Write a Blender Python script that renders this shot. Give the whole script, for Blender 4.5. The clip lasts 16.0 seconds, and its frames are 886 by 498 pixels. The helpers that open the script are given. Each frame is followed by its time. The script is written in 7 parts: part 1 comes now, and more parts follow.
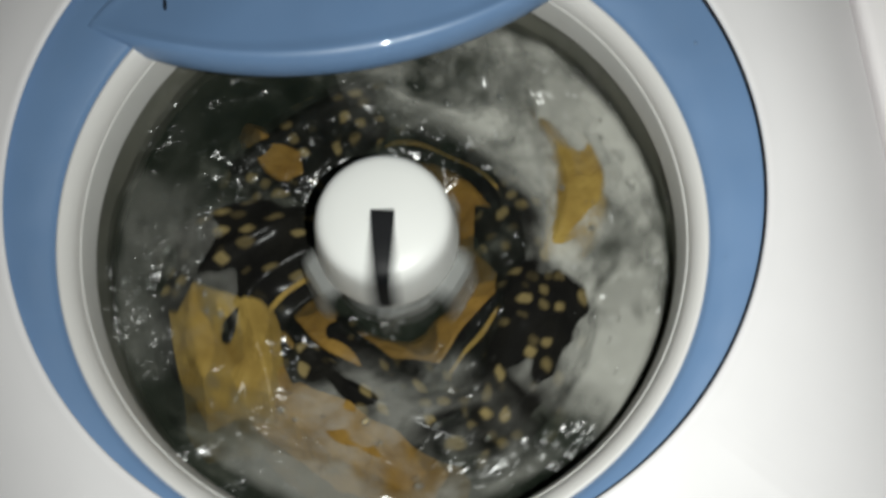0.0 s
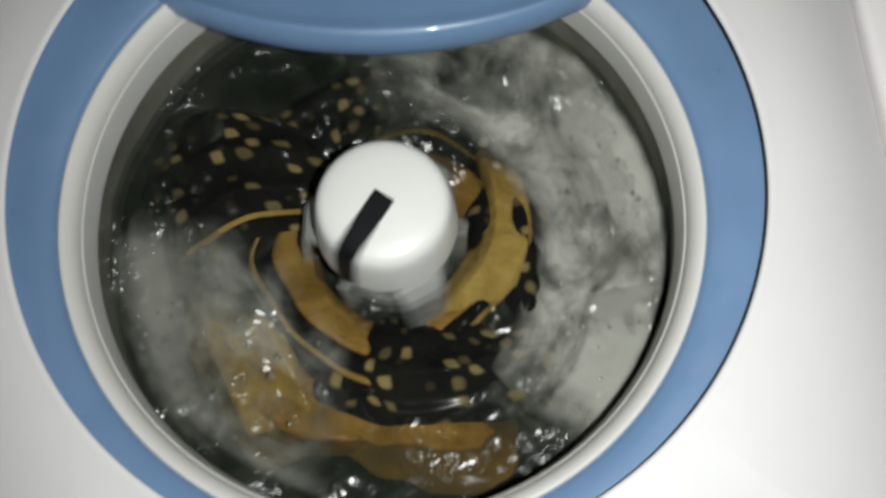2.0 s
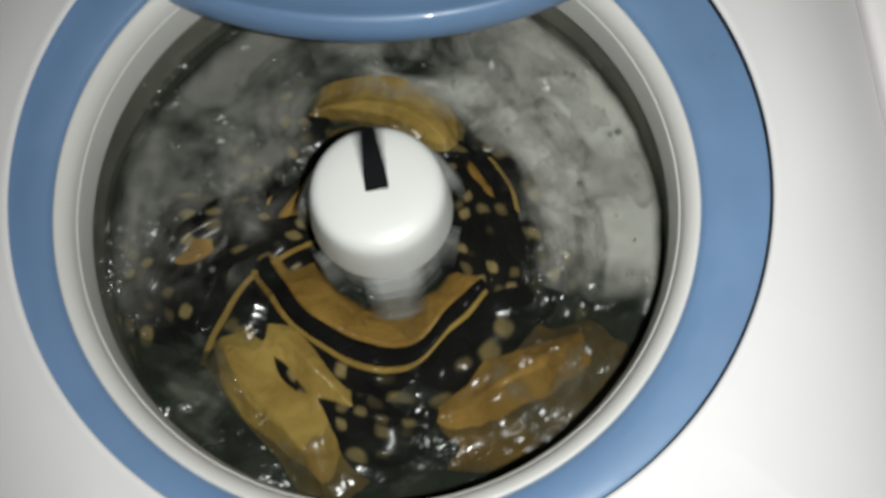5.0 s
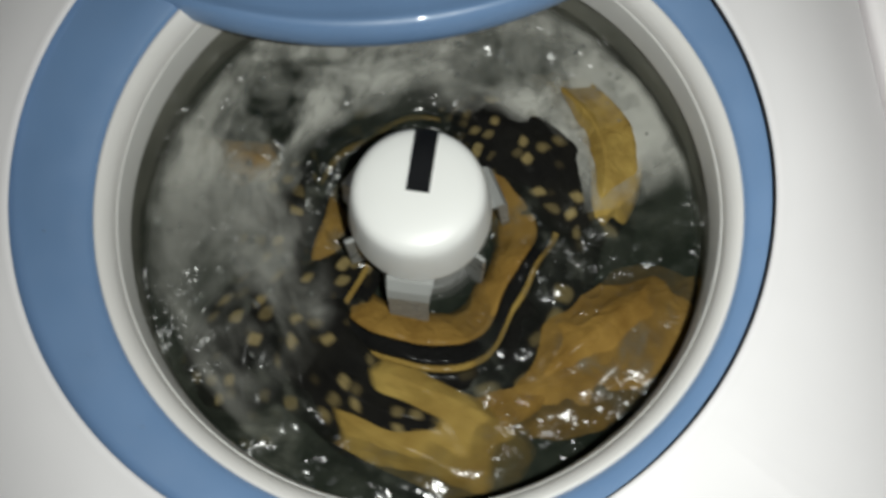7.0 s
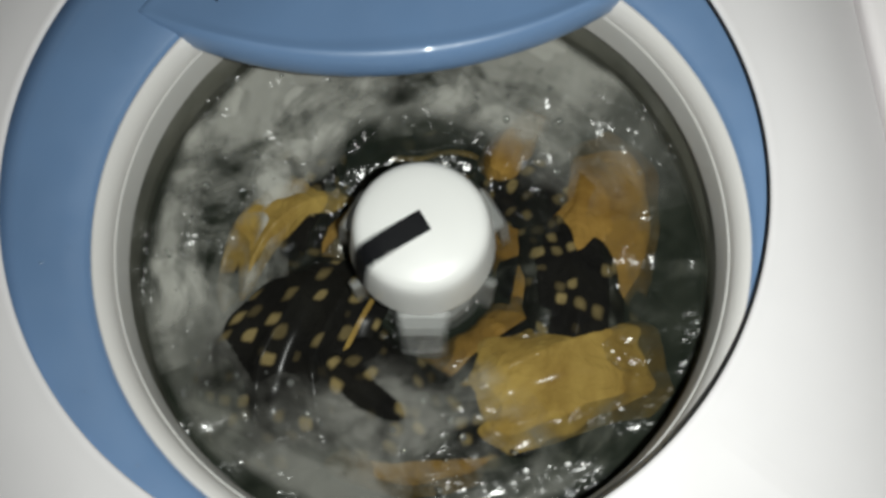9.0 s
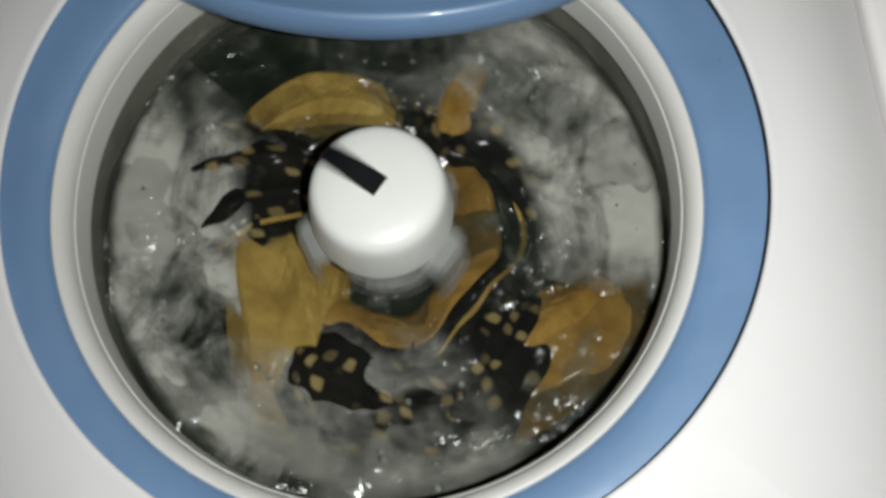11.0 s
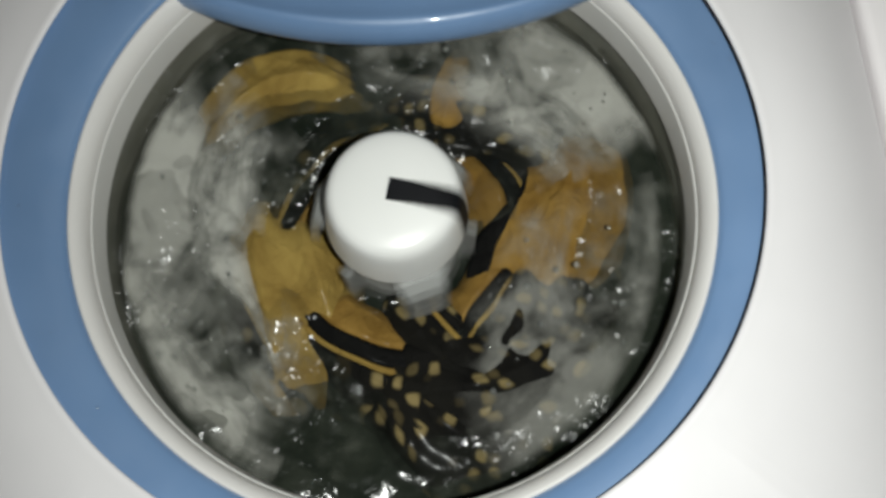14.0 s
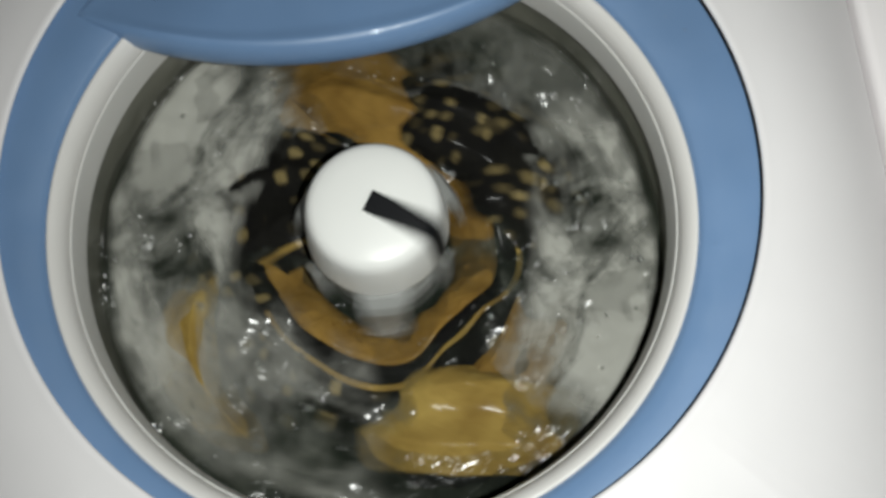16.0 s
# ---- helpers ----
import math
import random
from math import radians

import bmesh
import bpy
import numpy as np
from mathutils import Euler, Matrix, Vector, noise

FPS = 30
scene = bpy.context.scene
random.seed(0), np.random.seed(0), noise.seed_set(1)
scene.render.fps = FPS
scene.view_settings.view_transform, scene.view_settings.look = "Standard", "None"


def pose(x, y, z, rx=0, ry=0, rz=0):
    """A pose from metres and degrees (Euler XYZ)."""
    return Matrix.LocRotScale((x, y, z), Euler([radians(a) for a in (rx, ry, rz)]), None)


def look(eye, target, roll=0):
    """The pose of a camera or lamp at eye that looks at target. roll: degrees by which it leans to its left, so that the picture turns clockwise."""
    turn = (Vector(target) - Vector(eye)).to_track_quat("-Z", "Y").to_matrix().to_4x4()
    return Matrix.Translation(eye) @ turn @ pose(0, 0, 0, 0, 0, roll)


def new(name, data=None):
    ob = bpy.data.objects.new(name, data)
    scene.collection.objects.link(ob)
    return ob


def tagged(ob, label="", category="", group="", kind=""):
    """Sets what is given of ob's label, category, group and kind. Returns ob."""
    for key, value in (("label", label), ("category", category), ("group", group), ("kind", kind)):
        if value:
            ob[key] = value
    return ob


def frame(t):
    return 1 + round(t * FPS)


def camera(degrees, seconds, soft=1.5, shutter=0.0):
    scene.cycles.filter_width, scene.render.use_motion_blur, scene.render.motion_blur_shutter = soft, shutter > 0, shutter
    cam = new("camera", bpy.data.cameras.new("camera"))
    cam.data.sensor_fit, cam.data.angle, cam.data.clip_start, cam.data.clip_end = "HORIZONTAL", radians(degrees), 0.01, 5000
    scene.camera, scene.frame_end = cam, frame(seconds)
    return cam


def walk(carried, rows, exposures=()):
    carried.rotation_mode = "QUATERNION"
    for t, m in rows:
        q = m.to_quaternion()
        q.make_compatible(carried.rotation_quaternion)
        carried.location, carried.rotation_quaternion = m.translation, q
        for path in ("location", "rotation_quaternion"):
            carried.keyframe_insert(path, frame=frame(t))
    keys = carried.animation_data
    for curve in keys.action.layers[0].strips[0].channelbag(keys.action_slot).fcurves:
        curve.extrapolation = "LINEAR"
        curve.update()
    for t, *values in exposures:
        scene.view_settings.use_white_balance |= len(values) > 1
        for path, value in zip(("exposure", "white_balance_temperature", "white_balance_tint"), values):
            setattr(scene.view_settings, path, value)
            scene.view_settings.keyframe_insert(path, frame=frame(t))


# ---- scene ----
# A top-loading washing machine with its lid open, seen from just in front of it.
# x to the right of the machine, y to its back; TOP is the height of its top panel.
TOP = 0.86
WATER = -0.106          # water level, below the top panel
cam = camera(50, 16.0, soft=3.3, shutter=0.6)
walk(cam, [
    (0.0, look((0.0375, -0.2147, 1.4213), (0.0365, -0.0934, 0.9880), -0.81)),
    (1.5, look((0.0367, -0.2150, 1.4226), (0.0358, -0.0937, 0.9892), -0.81)),
    (3.5, look((0.0353, -0.2148, 1.4217), (0.0344, -0.0934, 0.9884), -0.81)),
    (4.2, look((0.0346, -0.2147, 1.4213), (0.0336, -0.0933, 0.9880), -0.81)),
    (6.3, look((0.0331, -0.2141, 1.4192), (0.0321, -0.0927, 0.9859), -0.81)),
    (7.0, look((0.0329, -0.2139, 1.4188), (0.0319, -0.0926, 0.9855), -0.81)),
    (7.5, look((0.0344, -0.2137, 1.4180), (0.0334, -0.0924, 0.9847), -0.81)),
    (8.0, look((0.0361, -0.2136, 1.4176), (0.0351, -0.0923, 0.9842), -0.81)),
    (8.5, look((0.0370, -0.2134, 1.4167), (0.0361, -0.0921, 0.9834), -0.81)),
    (9.0, look((0.0373, -0.2132, 1.4159), (0.0364, -0.0918, 0.9826), -0.81)),
    (11.5, look((0.0366, -0.2132, 1.4159), (0.0357, -0.0918, 0.9826), -0.81)),
    (12.0, look((0.0360, -0.2132, 1.4159), (0.0350, -0.0918, 0.9826), -0.81)),
    (12.5, look((0.0379, -0.2133, 1.4163), (0.0369, -0.0920, 0.9830), -0.81)),
    (13.5, look((0.0385, -0.2138, 1.4180), (0.0375, -0.0924, 0.9846), -0.81)),
    (14.5, look((0.0391, -0.2140, 1.4188), (0.0381, -0.0927, 0.9855), -0.81)),
    (15.2, look((0.0396, -0.2141, 1.4192), (0.0386, -0.0928, 0.9859), -0.81)),
    (16.0, look((0.0405, -0.2143, 1.4196), (0.0395, -0.0929, 0.9863), -0.81)),
])

# ---- light: the small lamp of the filming phone, and a weak room ----
world = bpy.data.worlds.new("room_air")
scene.world = world
world.use_nodes = True
world.node_tree.nodes["Background"].inputs[0].default_value = (0.9, 0.95, 1.0, 1)
world.node_tree.nodes["Background"].inputs[1].default_value = 0.12
phone = bpy.data.lights.new("phone_lamp", "SPOT")
phone.energy, phone.shadow_soft_size, phone.color = 19.2, 0.005, (0.965, 1.0, 0.955)
phone.spot_size, phone.spot_blend = radians(168), 1.0
phone_lamp = new("phone_lamp", phone)
phone_lamp.matrix_basis = look((0.100, -0.238, TOP + 0.610), (0.29, -0.06, TOP))
scene.view_settings.exposure = 0.0


# ---- materials ----
def material(name):
    m = bpy.data.materials.new(name)
    m.use_nodes = True
    nt = m.node_tree
    return m, nt, nt.nodes["Principled BSDF"]


def noise_node(nt, scale, detail=4.0, rough=0.55, vector=None, distortion=0.0):
    n = nt.nodes.new("ShaderNodeTexNoise")
    n.inputs["Scale"].default_value, n.inputs["Detail"].default_value = scale, detail
    n.inputs["Roughness"].default_value, n.inputs["Distortion"].default_value = rough, distortion
    if vector is not None:
        nt.links.new(vector, n.inputs["Vector"])
    return n.outputs["Fac"]


def ramp(nt, fac, stops):
    r = nt.nodes.new("ShaderNodeValToRGB")
    while len(r.color_ramp.elements) < len(stops):
        r.color_ramp.elements.new(0.5)
    for e, (p, c) in zip(r.color_ramp.elements, stops):
        e.position = p
        e.color = (*c, 1) if len(c) == 3 else c
    nt.links.new(fac, r.inputs[0])
    return r.outputs[0]


def grey(a):
    return (a, a, a)


def bump(nt, height, strength, distance, shader):
    b = nt.nodes.new("ShaderNodeBump")
    b.inputs["Strength"].default_value, b.inputs["Distance"].default_value = strength, distance
    nt.links.new(height, b.inputs["Height"])
    nt.links.new(b.outputs[0], shader.inputs["Normal"])
    return b


def coords(nt, which="Object"):
    return nt.nodes.new("ShaderNodeTexCoord").outputs[which]


def plastic(name, colour, rough, vary=0.08, grain=900, coat=0.0):
    """Moulded plastic or lacquered sheet: broad unevenness, faint smears, fine grain."""
    m, nt, p = material(name)
    co = coords(nt)
    broad = noise_node(nt, 7, 3, 0.5, co)
    c = ramp(nt, broad, [(0.3, tuple(v * (1 - vary) for v in colour)), (0.7, colour)])
    nt.links.new(c, p.inputs["Base Color"])
    smear = ramp(nt, noise_node(nt, 40, 6, 0.65, co), [(0.35, grey(rough * 0.8)), (0.75, grey(min(1, rough * 1.35)))])
    nt.links.new(smear, p.inputs["Roughness"])
    p.inputs["Coat Weight"].default_value = coat
    p.inputs["Coat Roughness"].default_value = 0.05
    bump(nt, noise_node(nt, grain, 2, 0.5, co), 0.06, 0.0006, p)
    return m


WHITE_PANEL = plastic("white_enamel", (0.815, 0.792, 0.805), 0.42, 0.05, 600)
WHITE_TRIM = plastic("white_trim", (0.86, 0.82, 0.83), 0.40, 0.04)
WHITE_RIM = plastic("white_rim_plastic", (0.71, 0.69, 0.67), 0.45, 0.08)
GREY_RIM = plastic("grey_rim_plastic", (0.61, 0.60, 0.58), 0.5, 0.12)
BLUE = plastic("blue_plastic", (0.158, 0.268, 0.462), 0.42, 0.17, 700, 0.45)
WHITE_CAP = plastic("white_cap_plastic", (0.82, 0.82, 0.80), 0.38, 0.06)
GREY_FIN = plastic("grey_fin_plastic", (0.30, 0.305, 0.295), 0.3, 0.15)
# black of the stripe, base and scratch, and of the gap's painted shadow
BLACK = plastic("black_parts_and_gap_shade", (0.007, 0.0075, 0.009), 0.5, 0.2)
BLACK.node_tree.nodes["Principled BSDF"].inputs["Specular IOR Level"].default_value = 0.15


def tub_wall_material():
    m, nt, p = material("wet_tub_wall")
    co = coords(nt)
    # the olive grey holds both wet dirt and the shade on white plastic
    stain_and_shade = noise_node(nt, 9, 6, 0.6, co, 0.8)
    nt.links.new(ramp(nt, stain_and_shade, [(0.3, (0.085, 0.086, 0.070)), (0.75, (0.19, 0.187, 0.152))]), p.inputs["Base Color"])
    p.inputs["Roughness"].default_value = 0.28
    bump(nt, noise_node(nt, 60, 4, 0.6, co), 0.25, 0.001, p)
    return m


def fabric(name, light, dark, dots=None, wet=0.05):
    """Wet cotton: weave, colour streaks where it is soaked, a thin gloss of water."""
    m, nt, p = material(name)
    co = coords(nt)
    uv = coords(nt, "UV")
    soak = noise_node(nt, 14, 5, 0.62, co, 0.8)
    c = ramp(nt, soak, [(0.3, dark), (0.7, light)])
    if dots:
        warp = nt.nodes.new("ShaderNodeTexNoise")
        warp.inputs["Scale"].default_value = 30
        nt.links.new(uv, warp.inputs["Vector"])
        add = nt.nodes.new("ShaderNodeVectorMath")
        add.operation = "MULTIPLY_ADD"
        nt.links.new(warp.outputs["Color"], add.inputs[0])
        add.inputs[1].default_value = (0.016, 0.016, 0)
        nt.links.new(uv, add.inputs[2])
        v = nt.nodes.new("ShaderNodeTexVoronoi")
        v.distance = "MINKOWSKI"
        v.inputs["Exponent"].default_value = 3.0
        v.inputs["Scale"].default_value = 60
        v.inputs["Randomness"].default_value = 0.62
        nt.links.new(add.outputs[0], v.inputs["Vector"])
        spot = ramp(nt, v.outputs["Distance"], [(0.24, grey(1)), (0.40, grey(0))])
        # printed patches differ in strength from one to the next, and a few are missing
        apart = nt.nodes.new("ShaderNodeSeparateColor")
        nt.links.new(v.outputs["Color"], apart.inputs[0])
        strength = ramp(nt, apart.outputs[0], [(0.18, grey(0.0)), (0.34, grey(0.45)), (0.85, grey(1))])
        both = nt.nodes.new("ShaderNodeMath")
        both.operation = "MULTIPLY"
        nt.links.new(spot, both.inputs[0])
        nt.links.new(strength, both.inputs[1])
        mask = both.outputs[0]
        mix = nt.nodes.new("ShaderNodeMix")
        mix.data_type = "RGBA"
        nt.links.new(mask, mix.inputs[0])
        nt.links.new(c, mix.inputs[6])
        nt.links.new(ramp(nt, soak, [(0.3, tuple(d * 0.5 for d in dots)), (0.7, dots)]), mix.inputs[7])
        c = mix.outputs[2]
    nt.links.new(c, p.inputs["Base Color"])
    p.inputs["Roughness"].default_value = 0.8
    p.inputs["Specular IOR Level"].default_value = 0.08
    p.inputs["Coat Weight"].default_value = wet
    p.inputs["Coat Roughness"].default_value = 0.16
    weave = nt.nodes.new("ShaderNodeMath")
    weave.operation = "MULTIPLY_ADD"
    nt.links.new(noise_node(nt, 420, 3, 0.6, co), weave.inputs[0])
    weave.inputs[1].default_value = 0.12
    nt.links.new(noise_node(nt, 55, 3, 0.5, co, 1.5), weave.inputs[2])
    bump(nt, weave.outputs[0], 0.8, 0.004, p)
    return m


MUSTARD = fabric("mustard_cotton", (0.39, 0.275, 0.075), (0.17, 0.100, 0.022), wet=0.08)
OCHRE = fabric("ochre_cotton", (0.34, 0.206, 0.050), (0.14, 0.074, 0.015), wet=0.08)
DOTTED = fabric("black_dotted_cotton", (0.011, 0.0105, 0.008), (0.004, 0.004, 0.004), (0.28, 0.215, 0.092))
BLACK_CLOTH = fabric("black_cotton", (0.008, 0.008, 0.007), (0.004, 0.004, 0.004))


def wet_surface(name, film, murk, opacity, swirl, clump, glossy=True):
    """Water or suds film: a cloudy part, a clear part, and a wet gloss on top."""
    m, nt, p = material(name)
    nt.nodes.remove(p)
    out = nt.nodes["Material Output"]
    uv = coords(nt, "UV")
    co = coords(nt)
    streak = noise_node(nt, swirl, 4, 0.55, uv, 1.5)
    fine = noise_node(nt, clump, 5, 0.54, co, 0.9)
    mixed = nt.nodes.new("ShaderNodeMix")
    mixed.inputs[0].default_value = 0.56
    nt.links.new(streak, mixed.inputs[2])
    nt.links.new(fine, mixed.inputs[3])
    cloudy = nt.nodes.new("ShaderNodeBsdfDiffuse")
    nt.links.new(ramp(nt, mixed.outputs[0], murk), cloudy.inputs["Color"])
    clear = nt.nodes.new("ShaderNodeBsdfTransparent")
    body = nt.nodes.new("ShaderNodeMixShader")
    fac = ramp(nt, mixed.outputs[0], opacity)
    if film:
        edge = nt.nodes.new("ShaderNodeAttribute")
        edge.attribute_name = "cover"
        times = nt.nodes.new("ShaderNodeMath")
        times.operation = "MULTIPLY"
        nt.links.new(fac, times.inputs[0])
        nt.links.new(edge.outputs["Fac"], times.inputs[1])
        fac = times.outputs[0]
    nt.links.new(fac, body.inputs[0])
    nt.links.new(clear.outputs[0], body.inputs[1])
    nt.links.new(cloudy.outputs[0], body.inputs[2])
    last = body
    if glossy:
        gloss = nt.nodes.new("ShaderNodeBsdfGlossy")
        gloss.inputs["Roughness"].default_value = 0.16
        b = bump(nt, noise_node(nt, 85, 2.5, 0.5, co, 0.9), 1.0, 0.0068, gloss)
        # choppy and calmer stretches of water
        nt.links.new(ramp(nt, noise_node(nt, 13, 2, 0.5, co), [(0.42, grey(0.10)), (0.63, grey(0.78))]), b.inputs["Strength"])
        fres = nt.nodes.new("ShaderNodeFresnel")
        fres.inputs["IOR"].default_value = 1.36
        top = nt.nodes.new("ShaderNodeMixShader")
        nt.links.new(fres.outputs[0], top.inputs[0])
        nt.links.new(body.outputs[0], top.inputs[1])
        nt.links.new(gloss.outputs[0], top.inputs[2])
        last = top
    nt.links.new(last.outputs[0], out.inputs["Surface"])
    return m


WATER_MAT = wet_surface("murky_wash_water", False,
                        [(0.40, (0.010, 0.015, 0.010)), (0.54, (0.034, 0.042, 0.032)), (0.70, (0.20, 0.205, 0.17))],
                        [(0.38, grey(0.07)), (0.54, grey(0.14)), (0.71, grey(0.58))], 5.0, 20)
MURK_MAT = wet_surface("cloudy_layer_below", True,
                       [(0.38, (0.012, 0.017, 0.012)), (0.64, (0.055, 0.062, 0.048))],
                       [(0.36, grey(0.22)), (0.62, grey(0.60))], 4.5, 18, False)
DEEP_MAT = wet_surface("deep_murky_water", True,
                       [(0.36, (0.004, 0.007, 0.0045)), (0.64, (0.022, 0.028, 0.020))],
                       [(0.0, grey(1)), (1.0, grey(1))], 4.0, 16, False)
FOAM_MAT = wet_surface("suds_film", True,
                       [(0.40, (0.26, 0.265, 0.235)), (0.58, (0.54, 0.535, 0.485))],
                       [(0.41, grey(0.0)), (0.48, grey(0.42)), (0.57, grey(0.90))], 4.5, 15, False)


def bubble_material():
    m, nt, p = material("bubble_film")
    p.inputs["Base Color"].default_value = (0.75, 0.77, 0.74, 1)
    p.inputs["Transmission Weight"].default_value = 0.85
    p.inputs["Roughness"].default_value = 0.05
    p.inputs["IOR"].default_value = 1.2
    return m


def drop_material():
    m, nt, p = material("clear_drop")
    nt.nodes.remove(p)
    mix = nt.nodes.new("ShaderNodeMixShader")
    mix.inputs[0].default_value = 0.10
    gloss = nt.nodes.new("ShaderNodeBsdfGlossy")
    gloss.inputs["Roughness"].default_value = 0.22
    nt.links.new(nt.nodes.new("ShaderNodeBsdfTransparent").outputs[0], mix.inputs[1])
    nt.links.new(gloss.outputs[0], mix.inputs[2])
    nt.links.new(mix.outputs[0], nt.nodes["Material Output"].inputs["Surface"])
    return m


DROP = drop_material()
TILE = plastic("room_floor_tile", (0.45, 0.43, 0.40), 0.4, 0.2, 200)
PAINT = plastic("room_wall_paint", (0.50, 0.49, 0.47), 0.7, 0.08, 300)


BUBBLE = bubble_material()


# ---- mesh helpers ----
def part(name, bm, mat, parent=None, label="", smooth=True):
    me = bpy.data.meshes.new(name)
    bmesh.ops.recalc_face_normals(bm, faces=bm.faces)
    bm.to_mesh(me)
    bm.free()
    if smooth:
        me.shade_smooth()
    me.materials.append(mat)
    ob = new(name, me)
    ob.parent = parent
    if label:
        tagged(ob, label)
    return ob


def lathe(profile, segs=128, shape=None, closed=False):
    """Turns a profile of (radius, z) about the axis; shape(a, r, z) may bend it."""
    bm = bmesh.new()
    rings = []
    for r, z in profile:
        ring = []
        for i in range(segs):
            a = 2 * math.pi * i / segs
            rr, zz = shape(a, r, z) if shape else (r, z)
            ring.append(bm.verts.new((rr * math.cos(a), rr * math.sin(a), zz)))
        rings.append(ring)
    pairs = list(zip(rings, rings[1:])) + ([(rings[-1], rings[0])] if closed else [])
    for lo, hi in pairs:
        for i in range(segs):
            j = (i + 1) % segs
            bm.faces.new((lo[i], lo[j], hi[j], hi[i]))
    return bm


def box(x0, y0, z0, x1, y1, z1, edge=0.0):
    bm = bmesh.new()
    bmesh.ops.create_cube(bm, size=1)
    for v in bm.verts:
        v.co = ((x0 + x1) / 2 + v.co.x * (x1 - x0), (y0 + y1) / 2 + v.co.y * (y1 - y0), (z0 + z1) / 2 + v.co.z * (z1 - z0))
    if edge:
        bmesh.ops.bevel(bm, geom=bm.edges[:], offset=edge, segments=3, affect="EDGES", profile=0.5)
    return bm


def empty(name, m):
    ob = new(name)
    ob.matrix_basis = m
    return ob


# ---- the room that closes the place ----
def room():
    def slab(name, *b, mat=PAINT):
        tagged(part(name, box(*b), mat, smooth=False), kind="structure")
    slab("floor", -1.6, -1.8, -0.1, 1.6, 1.2, 0.0, mat=TILE)
    slab("ceiling", -1.6, -1.8, 2.5, 1.6, 1.2, 2.6)
    slab("wall_north", -1.6, 1.2, -0.1, 1.6, 1.3, 2.6)
    slab("wall_south", -1.6, -1.9, -0.1, 1.6, -1.8, 2.6)
    slab("wall_east", 1.6, -1.9, -0.1, 1.7, 1.3, 2.6)
    slab("wall_west", -1.7, -1.9, -0.1, -1.6, 1.3, 2.6)


room()

# ---- washing machine: fixed casing ----
HOLE = 0.24


def panel_mesh():
    """Square top sheet with a round hole whose edge is rolled up into a small lip."""
    bm = bmesh.new()
    n = 192
    half = (-0.3138, 0.3138, -0.31, 0.33)

    def edge_point(a):
        c, s = math.cos(a), math.sin(a)
        k = min((half[1] if c > 0 else half[0]) / c if abs(c) > 1e-9 else 9, (half[3] if s > 0 else half[2]) / s if abs(s) > 1e-9 else 9)
        return k * c, k * s
    rings = []
    prof = [(HOLE + 0.0014, -0.0034), (HOLE + 0.0004, -0.0026), (HOLE, -0.0014), (HOLE + 0.0006, -0.0002), (HOLE + 0.0024, 0.0006), (HOLE + 0.0050, 0.0004), (HOLE + 0.010, 0.0)]
    for r, z in prof:
        rings.append([bm.verts.new((r * math.cos(2 * math.pi * i / n), r * math.sin(2 * math.pi * i / n), z)) for i in range(n)])
    rings.append([bm.verts.new((*edge_point(2 * math.pi * (i + 0.5 * 0) / n), 0.0)) for i in range(n)])
    rings.append([bm.verts.new((v.co.x, v.co.y, -0.0034)) for v in rings[-1]])
    rings.append(rings[0])
    for lo, hi in zip(rings, rings[1:]):
        for i in range(n):
            j = (i + 1) % n
            bm.faces.new((lo[i], lo[j], hi[j], hi[i]))
    return bm


def casing():
    machine = tagged(empty("washing_machine", pose(0, 0, TOP, 0, 0, 4.9)), "white enamelled top-loading washing machine with a round open tub hole", "washing machine")
    part("top_panel", panel_mesh(), WHITE_PANEL, machine, "white enamelled top panel")
    # a black strip stands in for the gap's shadow, along half of the hole only
    bm = bmesh.new()
    loops = []
    for i in range(81):
        a = radians(-88 + 176 * i / 80)
        thin = min(1, 4 * min(i, 80 - i) / 80)
        loops.append([bm.verts.new(((HOLE + dr * thin + 0.0006 * (1 - thin)) * math.cos(a), (HOLE + dr * thin + 0.0006 * (1 - thin)) * math.sin(a), z)) for dr, z in ((-0.0006, -0.0052), (-0.0009, -0.0044), (-0.0005, -0.0037), (0.004, -0.0037), (0.004, -0.0052))])
    for lo, hi in zip(loops, loops[1:]):
        for i in range(5):
            j = (i + 1) % 5
            bm.faces.new((lo[i], lo[j], hi[j], hi[i]))
    bm.faces.new(loops[0])
    bm.faces.new(loops[-1][::-1])
    part("gap_shadow", bm, BLACK, machine, "thin black strip drawn as the shadow gap at the hole's edge")
    part("edge_trim", box(0.3158, -0.345, -0.03, 0.358, 0.365, 0.010, 0.006), WHITE_TRIM, machine, "raised white edge of the top")
    part("edge_trim", box(-0.358, -0.345, -0.03, -0.3158, 0.365, 0.010, 0.006), WHITE_TRIM, machine)
    part("edge_trim", box(-0.3156, 0.332, -0.03, 0.3156, 0.365, 0.010, 0.006), WHITE_TRIM, machine)
    part("edge_trim", box(-0.3156, -0.345, -0.03, 0.3156, -0.312, 0.010, 0.006), WHITE_TRIM, machine)
    part("side_panel", box(0.342, -0.34, -0.84, 0.354, 0.36, -0.0305, 0.002), WHITE_PANEL, machine)
    part("side_panel", box(-0.354, -0.34, -0.84, -0.342, 0.36, -0.0305, 0.002), WHITE_PANEL, machine)
    part("front_panel", box(-0.3415, -0.34, -0.84, 0.3415, -0.328, -0.0305, 0.002), WHITE_PANEL, machine)
    part("back_panel", box(-0.3415, 0.354, -0.84, 0.3415, 0.36, -0.0305, 0.002), WHITE_PANEL, machine)
    part("base", box(-0.354, -0.34, -0.86, 0.354, 0.36, -0.8405, 0.004), BLACK, machine)


casing()


